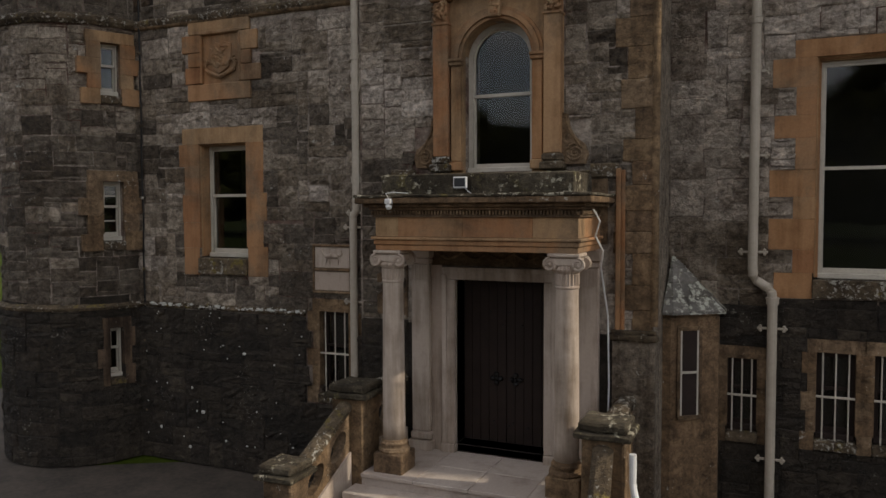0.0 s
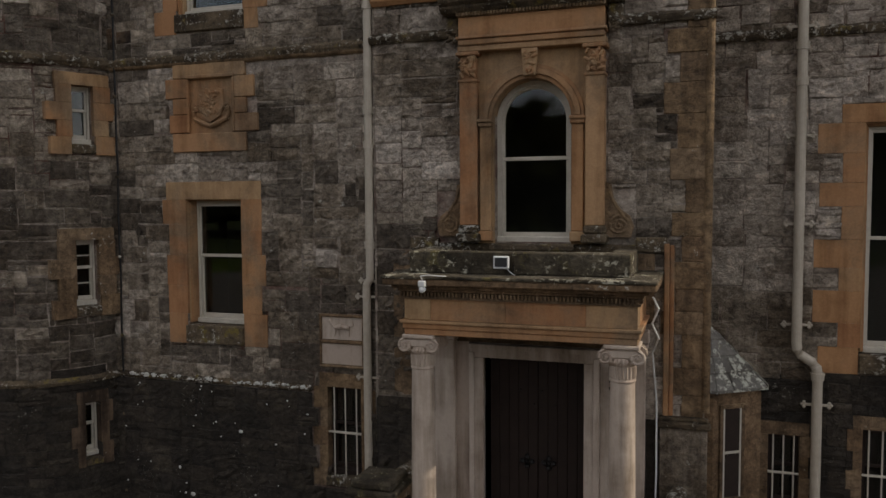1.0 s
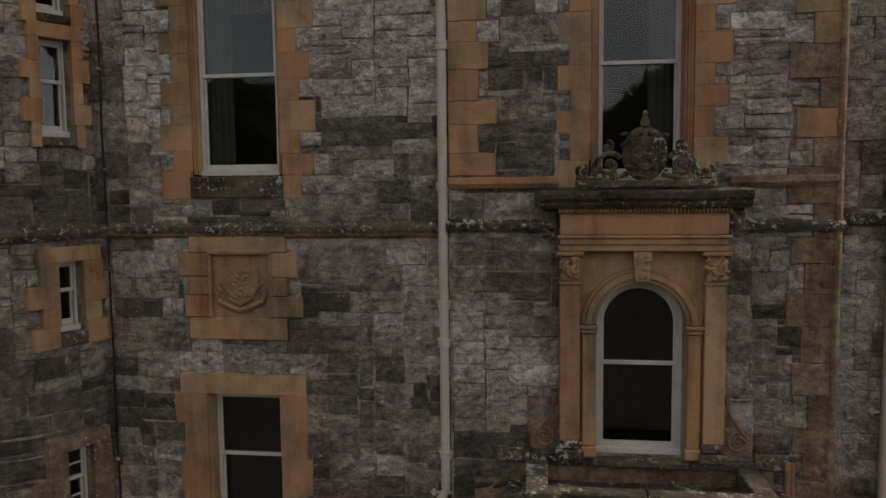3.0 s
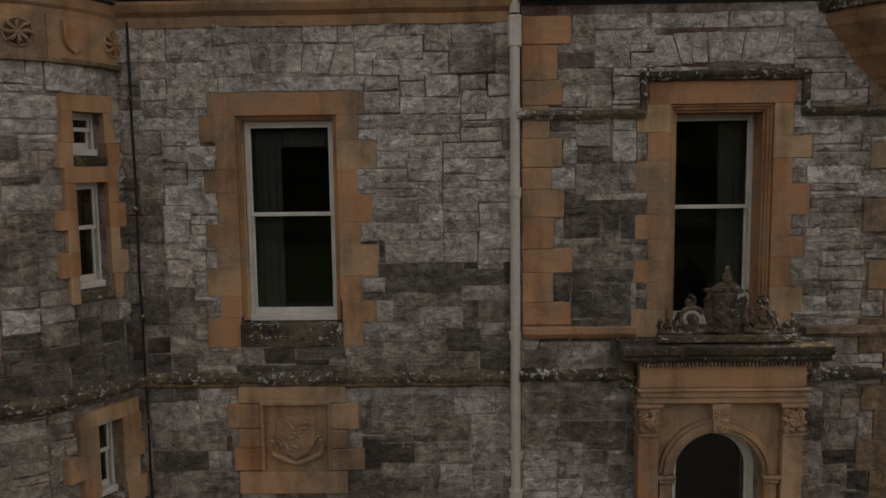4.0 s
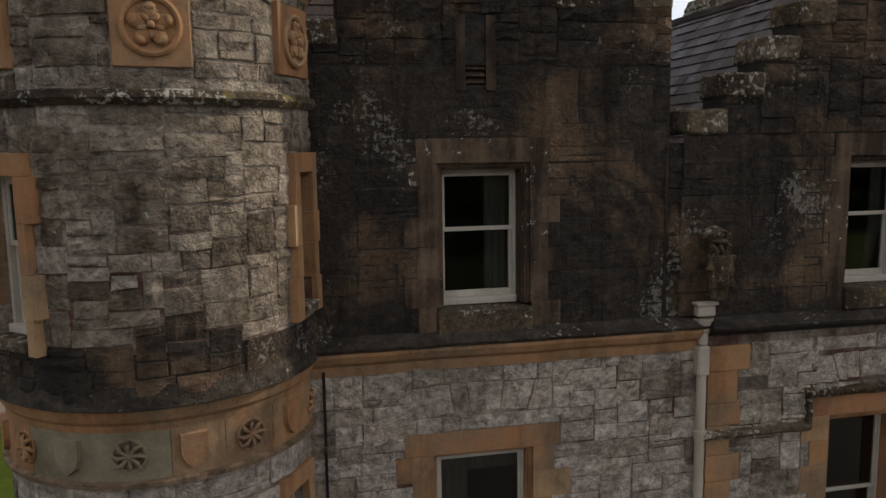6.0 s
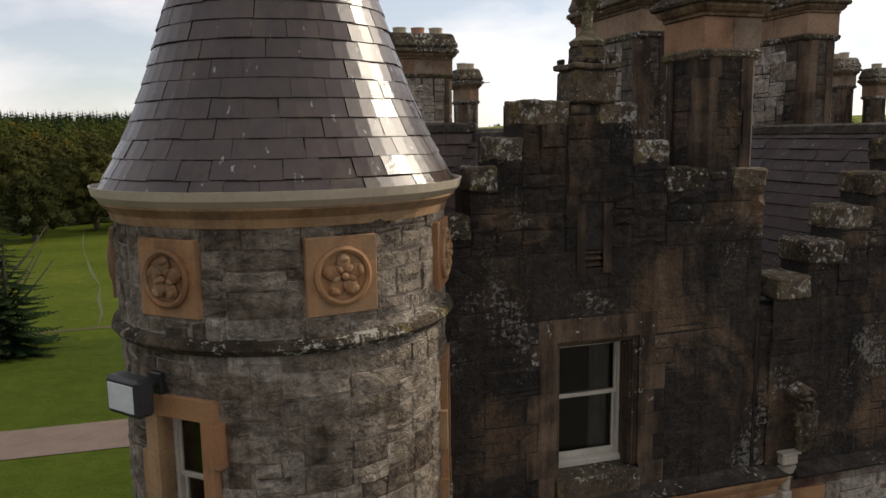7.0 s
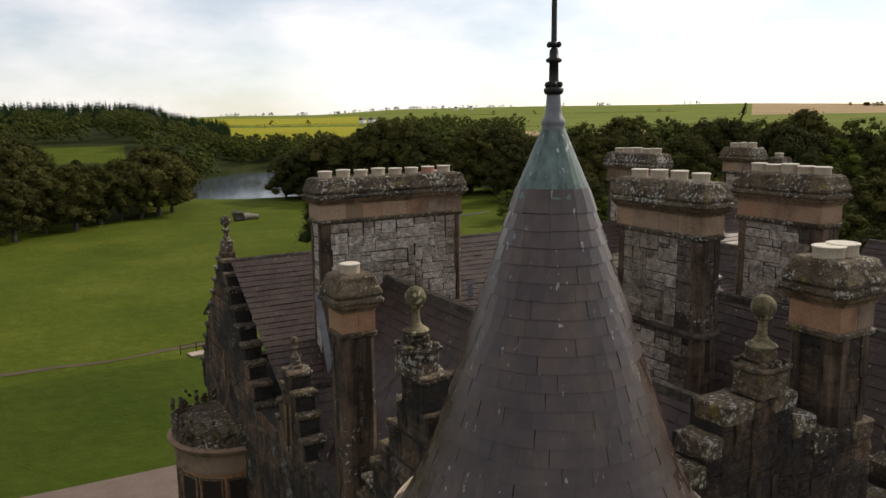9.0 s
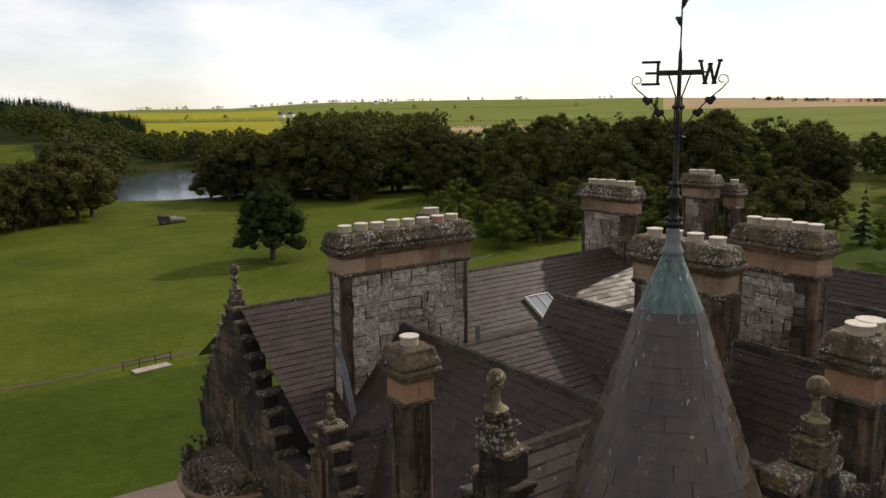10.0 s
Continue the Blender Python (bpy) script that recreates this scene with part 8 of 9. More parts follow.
# ---- ball finials on the gables ----
def ball_finial(x, y, z0, s, label, parent=None):
    fin = empty("ball_finial", pose(x, y, z0), label, "finial", "gable finials")
    bm = bmesh.new()
    box(bm, -0.27 * s, 0.27 * s, -0.25 * s, 0.25 * s, -0.02, 0.36 * s, 0.03)
    box(bm, -0.31 * s, 0.31 * s, -0.28 * s, 0.28 * s, 0.362 * s, 0.43 * s, 0.02)
    for k in range(4):
        box(bm, (-0.27 + 0.15 * k) * s, (-0.18 + 0.15 * k) * s, -0.26 * s, -0.17 * s, 0.43 * s, 0.50 * s, 0.02)
        box(bm, (-0.27 + 0.15 * k) * s, (-0.18 + 0.15 * k) * s, 0.17 * s, 0.26 * s, 0.43 * s, 0.50 * s, 0.02)
    box(bm, -0.17 * s, 0.17 * s, -0.16 * s, 0.16 * s, 0.432 * s, 0.64 * s, 0.04)
    craggy(bm, 0.025)
    part("pedestal", bm, M_COPING, fin)
    bm = bmesh.new()
    lathe(bm, [(0.0, 0.63 * s), (0.19 * s, 0.63 * s), (0.21 * s, 0.68 * s), (0.12 * s, 0.74 * s), (0.075 * s, 0.80 * s), (0.06 * s, 0.92 * s), (0.07 * s, 1.02 * s), (0.12 * s, 1.06 * s)], 0, 0, 18)
    ball(bm, (0, 0, 1.20 * s), 0.165 * s, 18, 12)
    part("ball", bm, M_BALL, fin, "mossy stone ball")


ball_finial(-9.27, FY + 0.24, 17.70, 1.0, "mossy stone ball on a tiered pedestal over the front gable")
ball_finial(-12.72, 14.68, 17.62, 0.98, "mossy stone ball on a tiered pedestal over the side gable")


# ---- stepped gables of the side front ----
def side_gable(name, x, yc, z0, steps, apex_half, label, seed, slit=False):
    """A crow-stepped gable that faces -x. steps: (half width, top) from the lowest up."""
    g = empty(name, None, label, "gable", "side gables")
    prev = z0
    pl = side_place(x)
    for k, (h, t) in enumerate(steps):
        bm = bmesh.new()
        box(bm, x + 0.002, x + 0.45, yc - h, yc + h, prev, t - 0.04)
        part("gable_wall", bm, M_MORTAR_BLACK, g)
        holes = [(yc - 0.16, yc + 0.16, z0 + 0.9, z0 + 2.0)] if slit else []
        lay_stones(seed + k, rubble(random.Random(seed + 20 + k), yc - h, yc + h, prev, t - 0.1, holes), pl, lambda u, z: M_BLACK, g)
        nxt = steps[k + 1][0] if k + 1 < len(steps) else 0.0
        for s in (-1, 1):
            a, b = sorted((yc + s * (h + 0.03), yc + s * (nxt + 0.001)))
            bm = bmesh.new()
            box(bm, x - 0.07, x + 0.52, a, b, t - 0.13, t, 0.03)
            craggy(bm, 0.03)
            part("step_coping", bm, M_COPING, g)
        prev = t - 0.04
    if slit:
        boxes("slit_window", [(x - 0.012, x + 0.001, yc - 0.13, yc + 0.13, z0 + 0.95, z0 + 1.95)], M_DOOR, g, "dark narrow window")
        boxes("slit_jamb", [(x - 0.05, x + 0.0, yc - 0.24, yc - 0.131, z0 + 0.85, z0 + 2.05), (x - 0.05, x + 0.0, yc + 0.131, yc + 0.24, z0 + 0.85, z0 + 2.05)], M_SAND_OLD, g)
    return g


side_gable("side_gable", -12.8, 14.68, 13.2, [(2.75, 14.2), (2.36, 14.7), (1.98, 15.16), (1.60, 15.62), (1.22, 16.08), (0.86, 16.6), (0.52, 17.1), (0.36, 17.64)], 0.3,
           "soot-black crow-stepped gable beside the tower", 820)
side_gable("side_gable", -12.8, 21.0, 13.0, [(1.2, 14.0), (0.98, 14.5), (0.74, 15.0), (0.5, 15.45), (0.27, 15.85)], 0.2, "small soot-black crow-stepped dormer gable", 850, True)
side_gable("side_gable", -12.8, 26.9, 12.6, [(3.6, 13.6), (3.25, 14.1), (2.9, 14.6), (2.55, 15.05), (2.18, 15.5), (1.8, 15.92), (1.42, 16.36), (1.05, 16.8), (0.7, 17.2), (0.36, 17.55)], 0.3,
           "tall lichened crow-stepped gable with a narrow window", 880, True)
for y, z0, s in ((26.9, 17.5, 1.0), (21.0, 15.82, 0.62)):
    fin = empty("gable_finial", pose(-12.6, y, z0), "lichened stone finial with a small ball", "finial", "gable finials")
    bm = bmesh.new()
    box(bm, -0.2 * s, 0.2 * s, -0.22 * s, 0.22 * s, -0.02, 0.22 * s, 0.03)
    box(bm, -0.16 * s, 0.16 * s, -0.17 * s, 0.17 * s, 0.2 * s, 0.56 * s, 0.05)
    part("pedestal", bm, M_COPING, fin)
    bm = bmesh.new()
    lathe(bm, [(0.0, 0.55 * s), (0.14 * s, 0.56 * s), (0.07 * s, 0.66 * s), (0.06 * s, 0.78 * s), (0.13 * s, 0.82 * s), (0.13 * s, 0.86 * s), (0.05 * s, 0.9 * s), (0.06 * s, 0.98 * s)], 0, 0, 14)
    ball(bm, (0, 0, 1.1 * s), 0.145 * s, 14, 10, 1.1)
    part("ball", bm, M_COPING, fin)

# round oriel under the tall gable
ori = empty("oriel", pose(-12.8, 26.9, 0), "round red sandstone oriel with a pierced carved parapet", "oriel")
bm = bmesh.new()
lathe(bm, [(0.9, 8.4), (1.3, 8.9), (1.58, 9.3), (1.6, 9.5), (1.55, 9.52), (1.55, 11.6), (1.60, 11.62)], 0, 0, 40)
part("wall", bm, M_SAND, ori)
bm = bmesh.new()
lathe(bm, [(1.50, 11.6), (1.66, 11.62), (1.66, 12.15), (1.72, 12.18), (1.82, 12.30), (1.84, 12.36), (1.6, 12.42)], 0, 0, 40)
part("frieze", bm, M_BAND, ori)
for dg in (150, 178, 206, 234, 262):
    bm = bmesh.new()
    a = radians(dg)
    box(bm, -0.28, 0.28, -0.03, 0.02, 9.9, 11.4, 0.01)
    w = part("window_pane", bm, M_DOOR, ori, "dark curved window")
    w.matrix_basis = pose(1.56 * math.cos(a), 1.56 * math.sin(a), 0, 0, 0, dg + 90)
    bm = bmesh.new()
    for x0, x1, z0, z1 in ((-0.34, -0.28, 9.85, 11.45), (0.28, 0.34, 9.85, 11.45), (-0.28, 0.28, 10.6, 10.65), (-0.28, 0.28, 11.4, 11.45)):
        box(bm, x0, x1, -0.05, 0.02, z0, z1, 0.005)
    w = part("window_frame", bm, M_SAND_OLD, ori)
    w.matrix_basis = pose(1.56 * math.cos(a), 1.56 * math.sin(a), 0, 0, 0, dg + 90)
bm = bmesh.new()
lathe(bm, [(1.5, 12.38), (1.68, 12.38), (1.62, 12.72), (1.5, 12.75)], 0, 0, 40)
g = random.Random(7)
for i in range(230):
    a = radians(g.uniform(80, 290))
    zz = 12.42 + abs(g.gauss(0, 0.34))
    if zz > 13.3:
        continue
    s = 0.085 * g.uniform(0.6, 1.25)
    m = Matrix.Translation((1.64 * math.cos(a), 1.64 * math.sin(a), zz)) @ Matrix.Rotation(a + 1.57, 4, 'Z') @ Matrix.Rotation(g.uniform(0, 3), 4, 'Y') @ Matrix.Diagonal((s * 1.5, s * 0.7, s * 0.8, 1))
    bmesh.ops.create_icosphere(bm, subdivisions=1, radius=1.0, matrix=m)
for i in range(9):
    a = radians(90 + 25 * i)
    for k in range(3):
        ball(bm, (1.62 * math.cos(a), 1.62 * math.sin(a), 12.75 + 0.2 * k), 0.1 - 0.02 * k, 7, 5, 1.3)
part("carved_parapet", bm, M_COPING, ori, "ragged carved stone parapet thick with lichen")


# ---- roof lights, flashings, aerials ----
def skylight(x, y, z, pitch, w, h, label):
    s = empty("skylight", pose(x, y, z, pitch, 0, 0), label, "skylight", "roof lights")
    bm = bmesh.new()
    for a, b, c, d in ((-w / 2, -w / 2 + 0.06, 0, h), (w / 2 - 0.06, w / 2, 0, h), (-w / 2 + 0.06, w / 2 - 0.06, 0, 0.07), (-w / 2 + 0.06, w / 2 - 0.06, h - 0.06, h), (-0.02, 0.02, 0.07, h - 0.06)):
        box(bm, a, b, c, d, 0.0, 0.12, 0.012)
    part("frame", bm, M_PAINT, s, "white-painted frame")
    for a, b in ((-w / 2 + 0.06, -0.02), (0.02, w / 2 - 0.06)):
        bm = bmesh.new()
        box(bm, a, b, 0.07, h - 0.06, 0.07, 0.085)
        part("pane", bm, M_SKYGLASS, s)


M_SKYGLASS = plain_material("rooflight_glass", (0.20, 0.22, 0.24), (0.26, 0.28, 0.30), 2.0, 0.08)
P4 = math.degrees(math.atan2(17.5 - 14.9, 4.4))
skylight(-2.52, 24.03, 17.5 - (26.6 - 24.03) * 0.591 + 0.03, P4, 1.08, 1.17, "white-framed roof light in the rear slate roof")
skylight(-1.6, 20.9, 16.6 - 1.1 * 0.333 + 0.03, math.degrees(math.atan(0.333)), 1.0, 0.9, "white-framed roof light in the inner slate roof")
skylight(0.8, 21.0, 16.6 - 1.0 * 0.333 + 0.03, math.degrees(math.atan(0.333)), 1.1, 0.9, "white-framed roof light in the inner slate roof")
aer = empty("tv_aerial", pose(-6.2, 23.4, 17.2), "small television aerial on the long chimney", "aerial")
bm = bmesh.new()
tube(bm, [(-0.9, -0.2, 0.3), (-0.9, -0.2, 1.5)], 0.018, 6)
tube(bm, [(-0.9, -0.2, 1.5), (0.3, -0.2, 1.56)], 0.012, 6)
for i in range(8):
    x = -0.85 + 0.14 * i
    tube(bm, [(x, -0.42 + 0.02 * i, 1.505 + 0.007 * i), (x, 0.02 - 0.02 * i, 1.505 + 0.007 * i)], 0.008, 5)
part("rods", bm, M_LEAD, aer)
# lead flashings that climb the roofs beside the stacks
fl = empty("lead_flashing", None, "grey lead flashing strips beside the chimney stacks", "flashing")
for a, b in (((-11.28, 22.2, 14.9), (-11.28, 23.0, 17.0)), ((-5.3, 14.9, 14.9), (-4.4, 14.95, 16.6)), ((-6.9, 22.6, 15.3), (-6.9, 22.7, 16.8))):
    bm = bmesh.new()
    a, b = Vector(a), Vector(b)
    d = (b - a).normalized()
    s = Vector((0.09, 0, 0)) if abs(d.x) < 0.5 else Vector((0, 0.09, 0))
    up = Vector((0, 0, 0.03))
    v = [bm.verts.new(p) for p in (a - s, a + s, b + s, b - s, a - s + up, a + s + up, b + s + up, b - s + up)]
    for f in ((0, 3, 2, 1), (4, 5, 6, 7), (0, 1, 5, 4), (1, 2, 6, 5), (2, 3, 7, 6), (3, 0, 4, 7)):
        bm.faces.new([v[i] for i in f])
    part("lead_strip", bm, M_LEAD, fl)
# sheep-netting guard and bench stone on the lawn edge, fallen log in the meadow
guard = empty("park_bench", pose(-3.4, 76.3, 0, 0, 0, 8), "low pale stone slab and small iron railing beside the path", "bench")
boxes("slab", [(-1.7, 1.7, -0.6, 0.6, 0.0, 0.16)], M_PALE, guard, bev=0.03)
bm = bmesh.new()
for i in range(4):
    tube(bm, [(-2.2 + 1.5 * i, 1.0, 0), (-2.2 + 1.5 * i, 1.0, 0.9)], 0.045, 6)
for z in (0.45, 0.85):
    tube(bm, [(-2.2, 1.0, z), (2.3, 1.0, z)], 0.03, 6)
part("railing", bm, M_IRON, guard)
log = empty("fallen_log", pose(26.8, 172.3, 0.0, 0, 0, 12), "big cut log lying in the meadow", "log")
bm = bmesh.new()
tube(bm, [(-2.0, 0, 0.8), (-0.6, 0.1, 0.8), (0.6, 0.0, 0.7), (2.2, -0.2, 0.55)], [0.8, 0.72, 0.62, 0.5], 12)
tube(bm, [(-0.4, 0, 1.0), (0.3, 0.5, 1.5)], [0.35, 0.15], 8)
part("trunk", bm, M_WOODEN, log)
bm = bmesh.new()
box(bm, -3.6, -1.3, -0.9, 0.9, 0.0, 2.1, 0.3)
craggy(bm, 0.4, 3, 0.9)
part("root_plate", bm, M_BARK, log, "dark upturned root plate")

# ---- ground, drive, lake ----
def smooth(a, b, x):
    t = min(max((x - a) / (b - a), 0.0), 1.0)
    return t * t * (3 - 2 * t)


def ground_height(x, y):
    """Flat park round the castle, a wooded hill ahead on the left, fields that rise far off."""
    d = math.hypot(x + 12, y - 10)
    az = math.degrees(math.atan2(x + 12, y - 10))
    h = 0.0
    west = smooth(15, 6, az) * smooth(-120, -60, az)
    h += west * (19 * smooth(225, 440, d) + 6 * smooth(520, 1200, d))
    east = 1 - west
    h += east * (5 * smooth(260, 420, d) + 13 * smooth(380, 900, d) + 16 * smooth(800, 1900, d))
    h += 11 * smooth(19, 27, az) * smooth(68, 48, az) * smooth(900, 1650, d)
    h += smooth(350, 700, d) * 3.0 * noise.noise(Vector((x / 420, y / 420, 0.3)))
    if d > 2000:
        h -= 30 * smooth(2000, 4200, d)
    lake = smooth(1.25, 0.9, math.hypot((x - 85) / 72, (y - 280) / 60))
    return h * (1 - lake) - 1.6 * lake


FIELD_MATS = [M_LAWN, M_MEADOW, M_FIELD, M_FIELD_YELLOW, M_FIELD_TAN, M_FLOOR_WOOD, M_GRAVEL]


def field_of(x, y):
    d = math.hypot(x + 12, y - 10)
    az = math.degrees(math.atan2(x + 12, y - 10))
    if y < 12 and -40 < x < 60 and y > -45:
        return 6
    # unseen ground behind the camera, set dark so panes reflect no bright green
    if y < -40:
        return 5
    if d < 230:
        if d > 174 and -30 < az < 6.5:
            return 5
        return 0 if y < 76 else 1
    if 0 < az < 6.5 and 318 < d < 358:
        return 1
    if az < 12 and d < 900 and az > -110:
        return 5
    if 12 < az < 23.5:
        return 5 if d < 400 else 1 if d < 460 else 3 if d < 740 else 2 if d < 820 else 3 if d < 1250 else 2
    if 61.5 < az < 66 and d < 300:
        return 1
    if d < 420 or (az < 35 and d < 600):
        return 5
    if 34 < az < 46 and 520 < d < 600:
        return 4
    if d > 1000 and az > 50.5:
        return 4
    return 2


radii = [0, 8, 16, 26, 38, 52, 66, 68.5, 80, 96, 114, 134, 156, 178, 200, 215, 222, 230, 240, 252, 264, 280, 296, 312, 330, 350, 375, 400, 430, 460, 490, 520, 560, 600, 635, 670,
         740, 820, 900, 950, 1000, 1100, 1250, 1400, 1600, 1850, 2200, 2700, 3400, 4400]
angs = [-180 + 4 * i for i in range(40)] + [-20 + 1.0 * i for i in range(110)] + [90 + 4 * i for i in range(23)]
verts, faces, idx = [], [], []
for r in radii:
    for a in angs:
        x, y = -12 + r * math.sin(radians(a)), 10 + r * math.cos(radians(a))
        verts.append((x, y, ground_height(x, y) - 0.02))
n = len(angs)
for i in range(len(radii) - 1):
    for j in range(n):
        k = (j + 1) % n
        q = (i * n + j, i * n + k, (i + 1) * n + k, (i + 1) * n + j)
        faces.append(q)
        c = [sum(verts[v][t] for v in q) / 4 for t in range(2)]
        idx.append(field_of(*c))
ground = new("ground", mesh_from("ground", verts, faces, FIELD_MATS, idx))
tagged(ground, "park lawn, meadow and distant fields as one sheet of land", "ground", kind="structure")


def strip(name, pts, width, z, material, label, wob=0.0):
    bm = bmesh.new()
    r = random.Random(9)
    a, b = [], []
    for i, (x, y) in enumerate(pts):
        p, q = pts[max(i - 1, 0)], pts[min(i + 1, len(pts) - 1)]
        d = Vector((q[0] - p[0], q[1] - p[1], 0)).normalized()
        s = Vector((-d.y, d.x, 0))
        a.append(bm.verts.new(Vector((x, y, z)) + s * (width / 2 + r.uniform(-wob, wob))))
        b.append(bm.verts.new(Vector((x, y, z)) - s * (width / 2 + r.uniform(-wob, wob))))
    for i in range(len(pts) - 1):
        bm.faces.new((a[i], a[i + 1], b[i + 1], b[i]))
    return tagged(part(name, bm, material), label, name, kind="structure")


strip("road", [(-70, 54), (-45, 52.5), (-25, 51), (-15, 50.4), (0, 50.2), (25, 50), (60, 49)], 4.8, 0.02, M_ROAD, "pale pink gravel drive across the lawn", 0.15)
strip("path", [(-70 + 3 * i, 79.5 - 0.03 * i + 0.5 * math.sin(i * 0.9)) for i in range(36)], 0.85, 0.015, M_EARTH, "worn earth line between lawn and meadow", 0.35)
strip("footpath", [(-36.5, 168), (-34.2, 150), (-32.0, 134), (-29.6, 119), (-28.2, 112), (-26.0, 102), (-25.4, 94), (-24.2, 86), (-23.8, 80)], 0.34, 0.012, M_TRACK, "faint trodden track across the meadow", 0.2)
bm = bmesh.new()
pts = [(18, 228), (30, 224), (46, 222), (70, 220), (110, 226), (150, 240), (150, 300), (118, 332), (90, 338), (68, 334), (48, 310), (34, 280), (24, 252)]
bm.faces.new([bm.verts.new((x, y, -0.45)) for x, y in pts])
bm2 = part("water", bm, M_WATER)
tagged(bm2, "calm blue-grey lake beyond the meadow", "lake", kind="structure")


# ---- trees ----
_bm = bmesh.new()
bmesh.ops.create_icosphere(_bm, subdivisions=1, radius=1.0)
_bm.verts.ensure_lookup_table()
LOBE_V = [v.co.copy() for v in _bm.verts]
LOBE_F = [[v.index for v in f.verts] for f in _bm.faces]
_bm.free()


def crown_mesh(name, seed, height, spread, lobes, tufts, material, base=0.22, shape=None, tuft=1.0):
    """A broadleaf crown: leaf tufts lie like scales on many overlapping leafy boughs, with an uneven outline. shape(t): the half width at the height t, 0 to 1."""
    r = np.random.RandomState(seed)
    shape = shape or (lambda t: math.sin(math.pi * (0.22 + 0.70 * t)) ** 0.8)
    cs = []
    for i in range(lobes):
        t = ((i + r.rand()) / lobes) ** 0.85
        cr = spread * (0.12 + 0.14 * shape(t)) * r.uniform(0.55, 1.3)
        z = height * (base + (1 - base) * (0.08 + 0.84 * t)) - cr * 0.15
        rad = max(0.0, spread * shape(t) * (r.uniform(0.62, 1.0) if i % 5 else r.uniform(0.0, 0.45)) - cr * 0.55)
        a = i * 2.4 + r.rand() * 0.9
        cs.append((rad * math.cos(a), rad * math.sin(a), z, cr))
    total = sum(c[3] ** 2 for c in cs)
    V, F = [], []
    for cx, cy, cz, cr in cs:
        b = len(V)
        for v in LOBE_V:
            k = cr * 0.74 * r.uniform(0.7, 1.15)
            V.append(Vector((cx, cy, cz)) + Vector((v.x, v.y, v.z * 0.82)) * k)
        F += [tuple(b + q for q in f) for f in LOBE_F]
        per = max(6, int(tufts * cr * cr / total))
        d = r.normal(size=(per, 3))
        d /= np.linalg.norm(d, axis=1)[:, None]
        d[:, 2] = np.where(d[:, 2] < -0.55, -d[:, 2] * 0.6, d[:, 2])
        rad = cr * (0.70 + 0.55 * r.rand(per) ** 1.5)
        for k in range(per):
            nrm = Vector(d[k])
            c = Vector((cx, cy, cz)) + Vector((nrm.x, nrm.y, nrm.z * 0.84)) * rad[k]
            lean = (nrm + Vector((0, 0, 0.35)) + Vector(r.uniform(-0.75, 0.75, 3))).normalized()
            u = lean.orthogonal().normalized()
            u.rotate(Matrix.Rotation(r.rand() * 6.28, 3, lean))
            w = lean.cross(u)
            s = r.uniform(0.018, 0.042) * spread * tuft
            b = len(V)
            V += [c + u * s - lean * s * 0.25, c + w * s * r.uniform(0.5, 0.9), c - u * s * 0.9 - lean * s * 0.25, c - w * s * r.uniform(0.5, 0.9)]
            F += [(b, b + 1, b + 2), (b, b + 2, b + 3)]
    return mesh_from(name, V, F, [material])


def trunk_mesh(name, seed, height, r0):
    rr = random.Random(seed)
    bm = bmesh.new()
    pts = [(0, 0, -0.3)]
    for i in range(1, 6):
        pts.append((rr.uniform(-0.2, 0.2), rr.uniform(-0.2, 0.2), height * 0.11 * i))
    tube(bm, pts, [r0 * 1.3, r0, r0 * 0.9, r0 * 0.75, r0 * 0.6, r0 * 0.4], 8)
    for i in range(6):
        a = rr.uniform(0, 6.28)
        z = height * rr.uniform(0.2, 0.45)
        L = height * rr.uniform(0.2, 0.33)
        tube(bm, [(0, 0, z), (L * 0.5 * math.cos(a), L * 0.5 * math.sin(a), z + L * 0.45), (L * math.cos(a), L * math.sin(a), z + L * 1.0)], [r0 * 0.45, r0 * 0.3, r0 * 0.12], 6)
    me = bpy.data.meshes.new(name)
    bm.to_mesh(me)
    bm.free()
    me.materials.append(M_BARK)
    return me


def conifer_mesh(name, seed, height, spread, material):
    r = random.Random(seed)
    V, F = [], []
    tiers = 9
    for t in range(tiers):
        f = t / (tiers - 1)
        z = height * (0.12 + 0.85 * f)
        rad = spread * (1 - f) ** 0.9 + 0.06
        n = int(5 + 5 * (1 - f))
        for i in range(n):
            a = 2 * math.pi * (i + r.random()) / n
            rr = rad * r.uniform(0.75, 1.1)
            da = 0.34 + 0.2 * r.random()
            b = len(V)
            V += [(0.1 * math.cos(a), 0.1 * math.sin(a), z + height * 0.05), (rr * math.cos(a - da), rr * math.sin(a - da), z - height * 0.02 * r.uniform(0.6, 2.2)),
                  (rr * 1.12 * math.cos(a), rr * 1.12 * math.sin(a), z - height * 0.035 * r.uniform(0.4, 1.6)), (rr * math.cos(a + da), rr * math.sin(a + da), z - height * 0.02 * r.uniform(0.6, 2.2))]
            F += [(b, b + 1, b + 2), (b, b + 2, b + 3)]
    return mesh_from(name, V, F, [material])


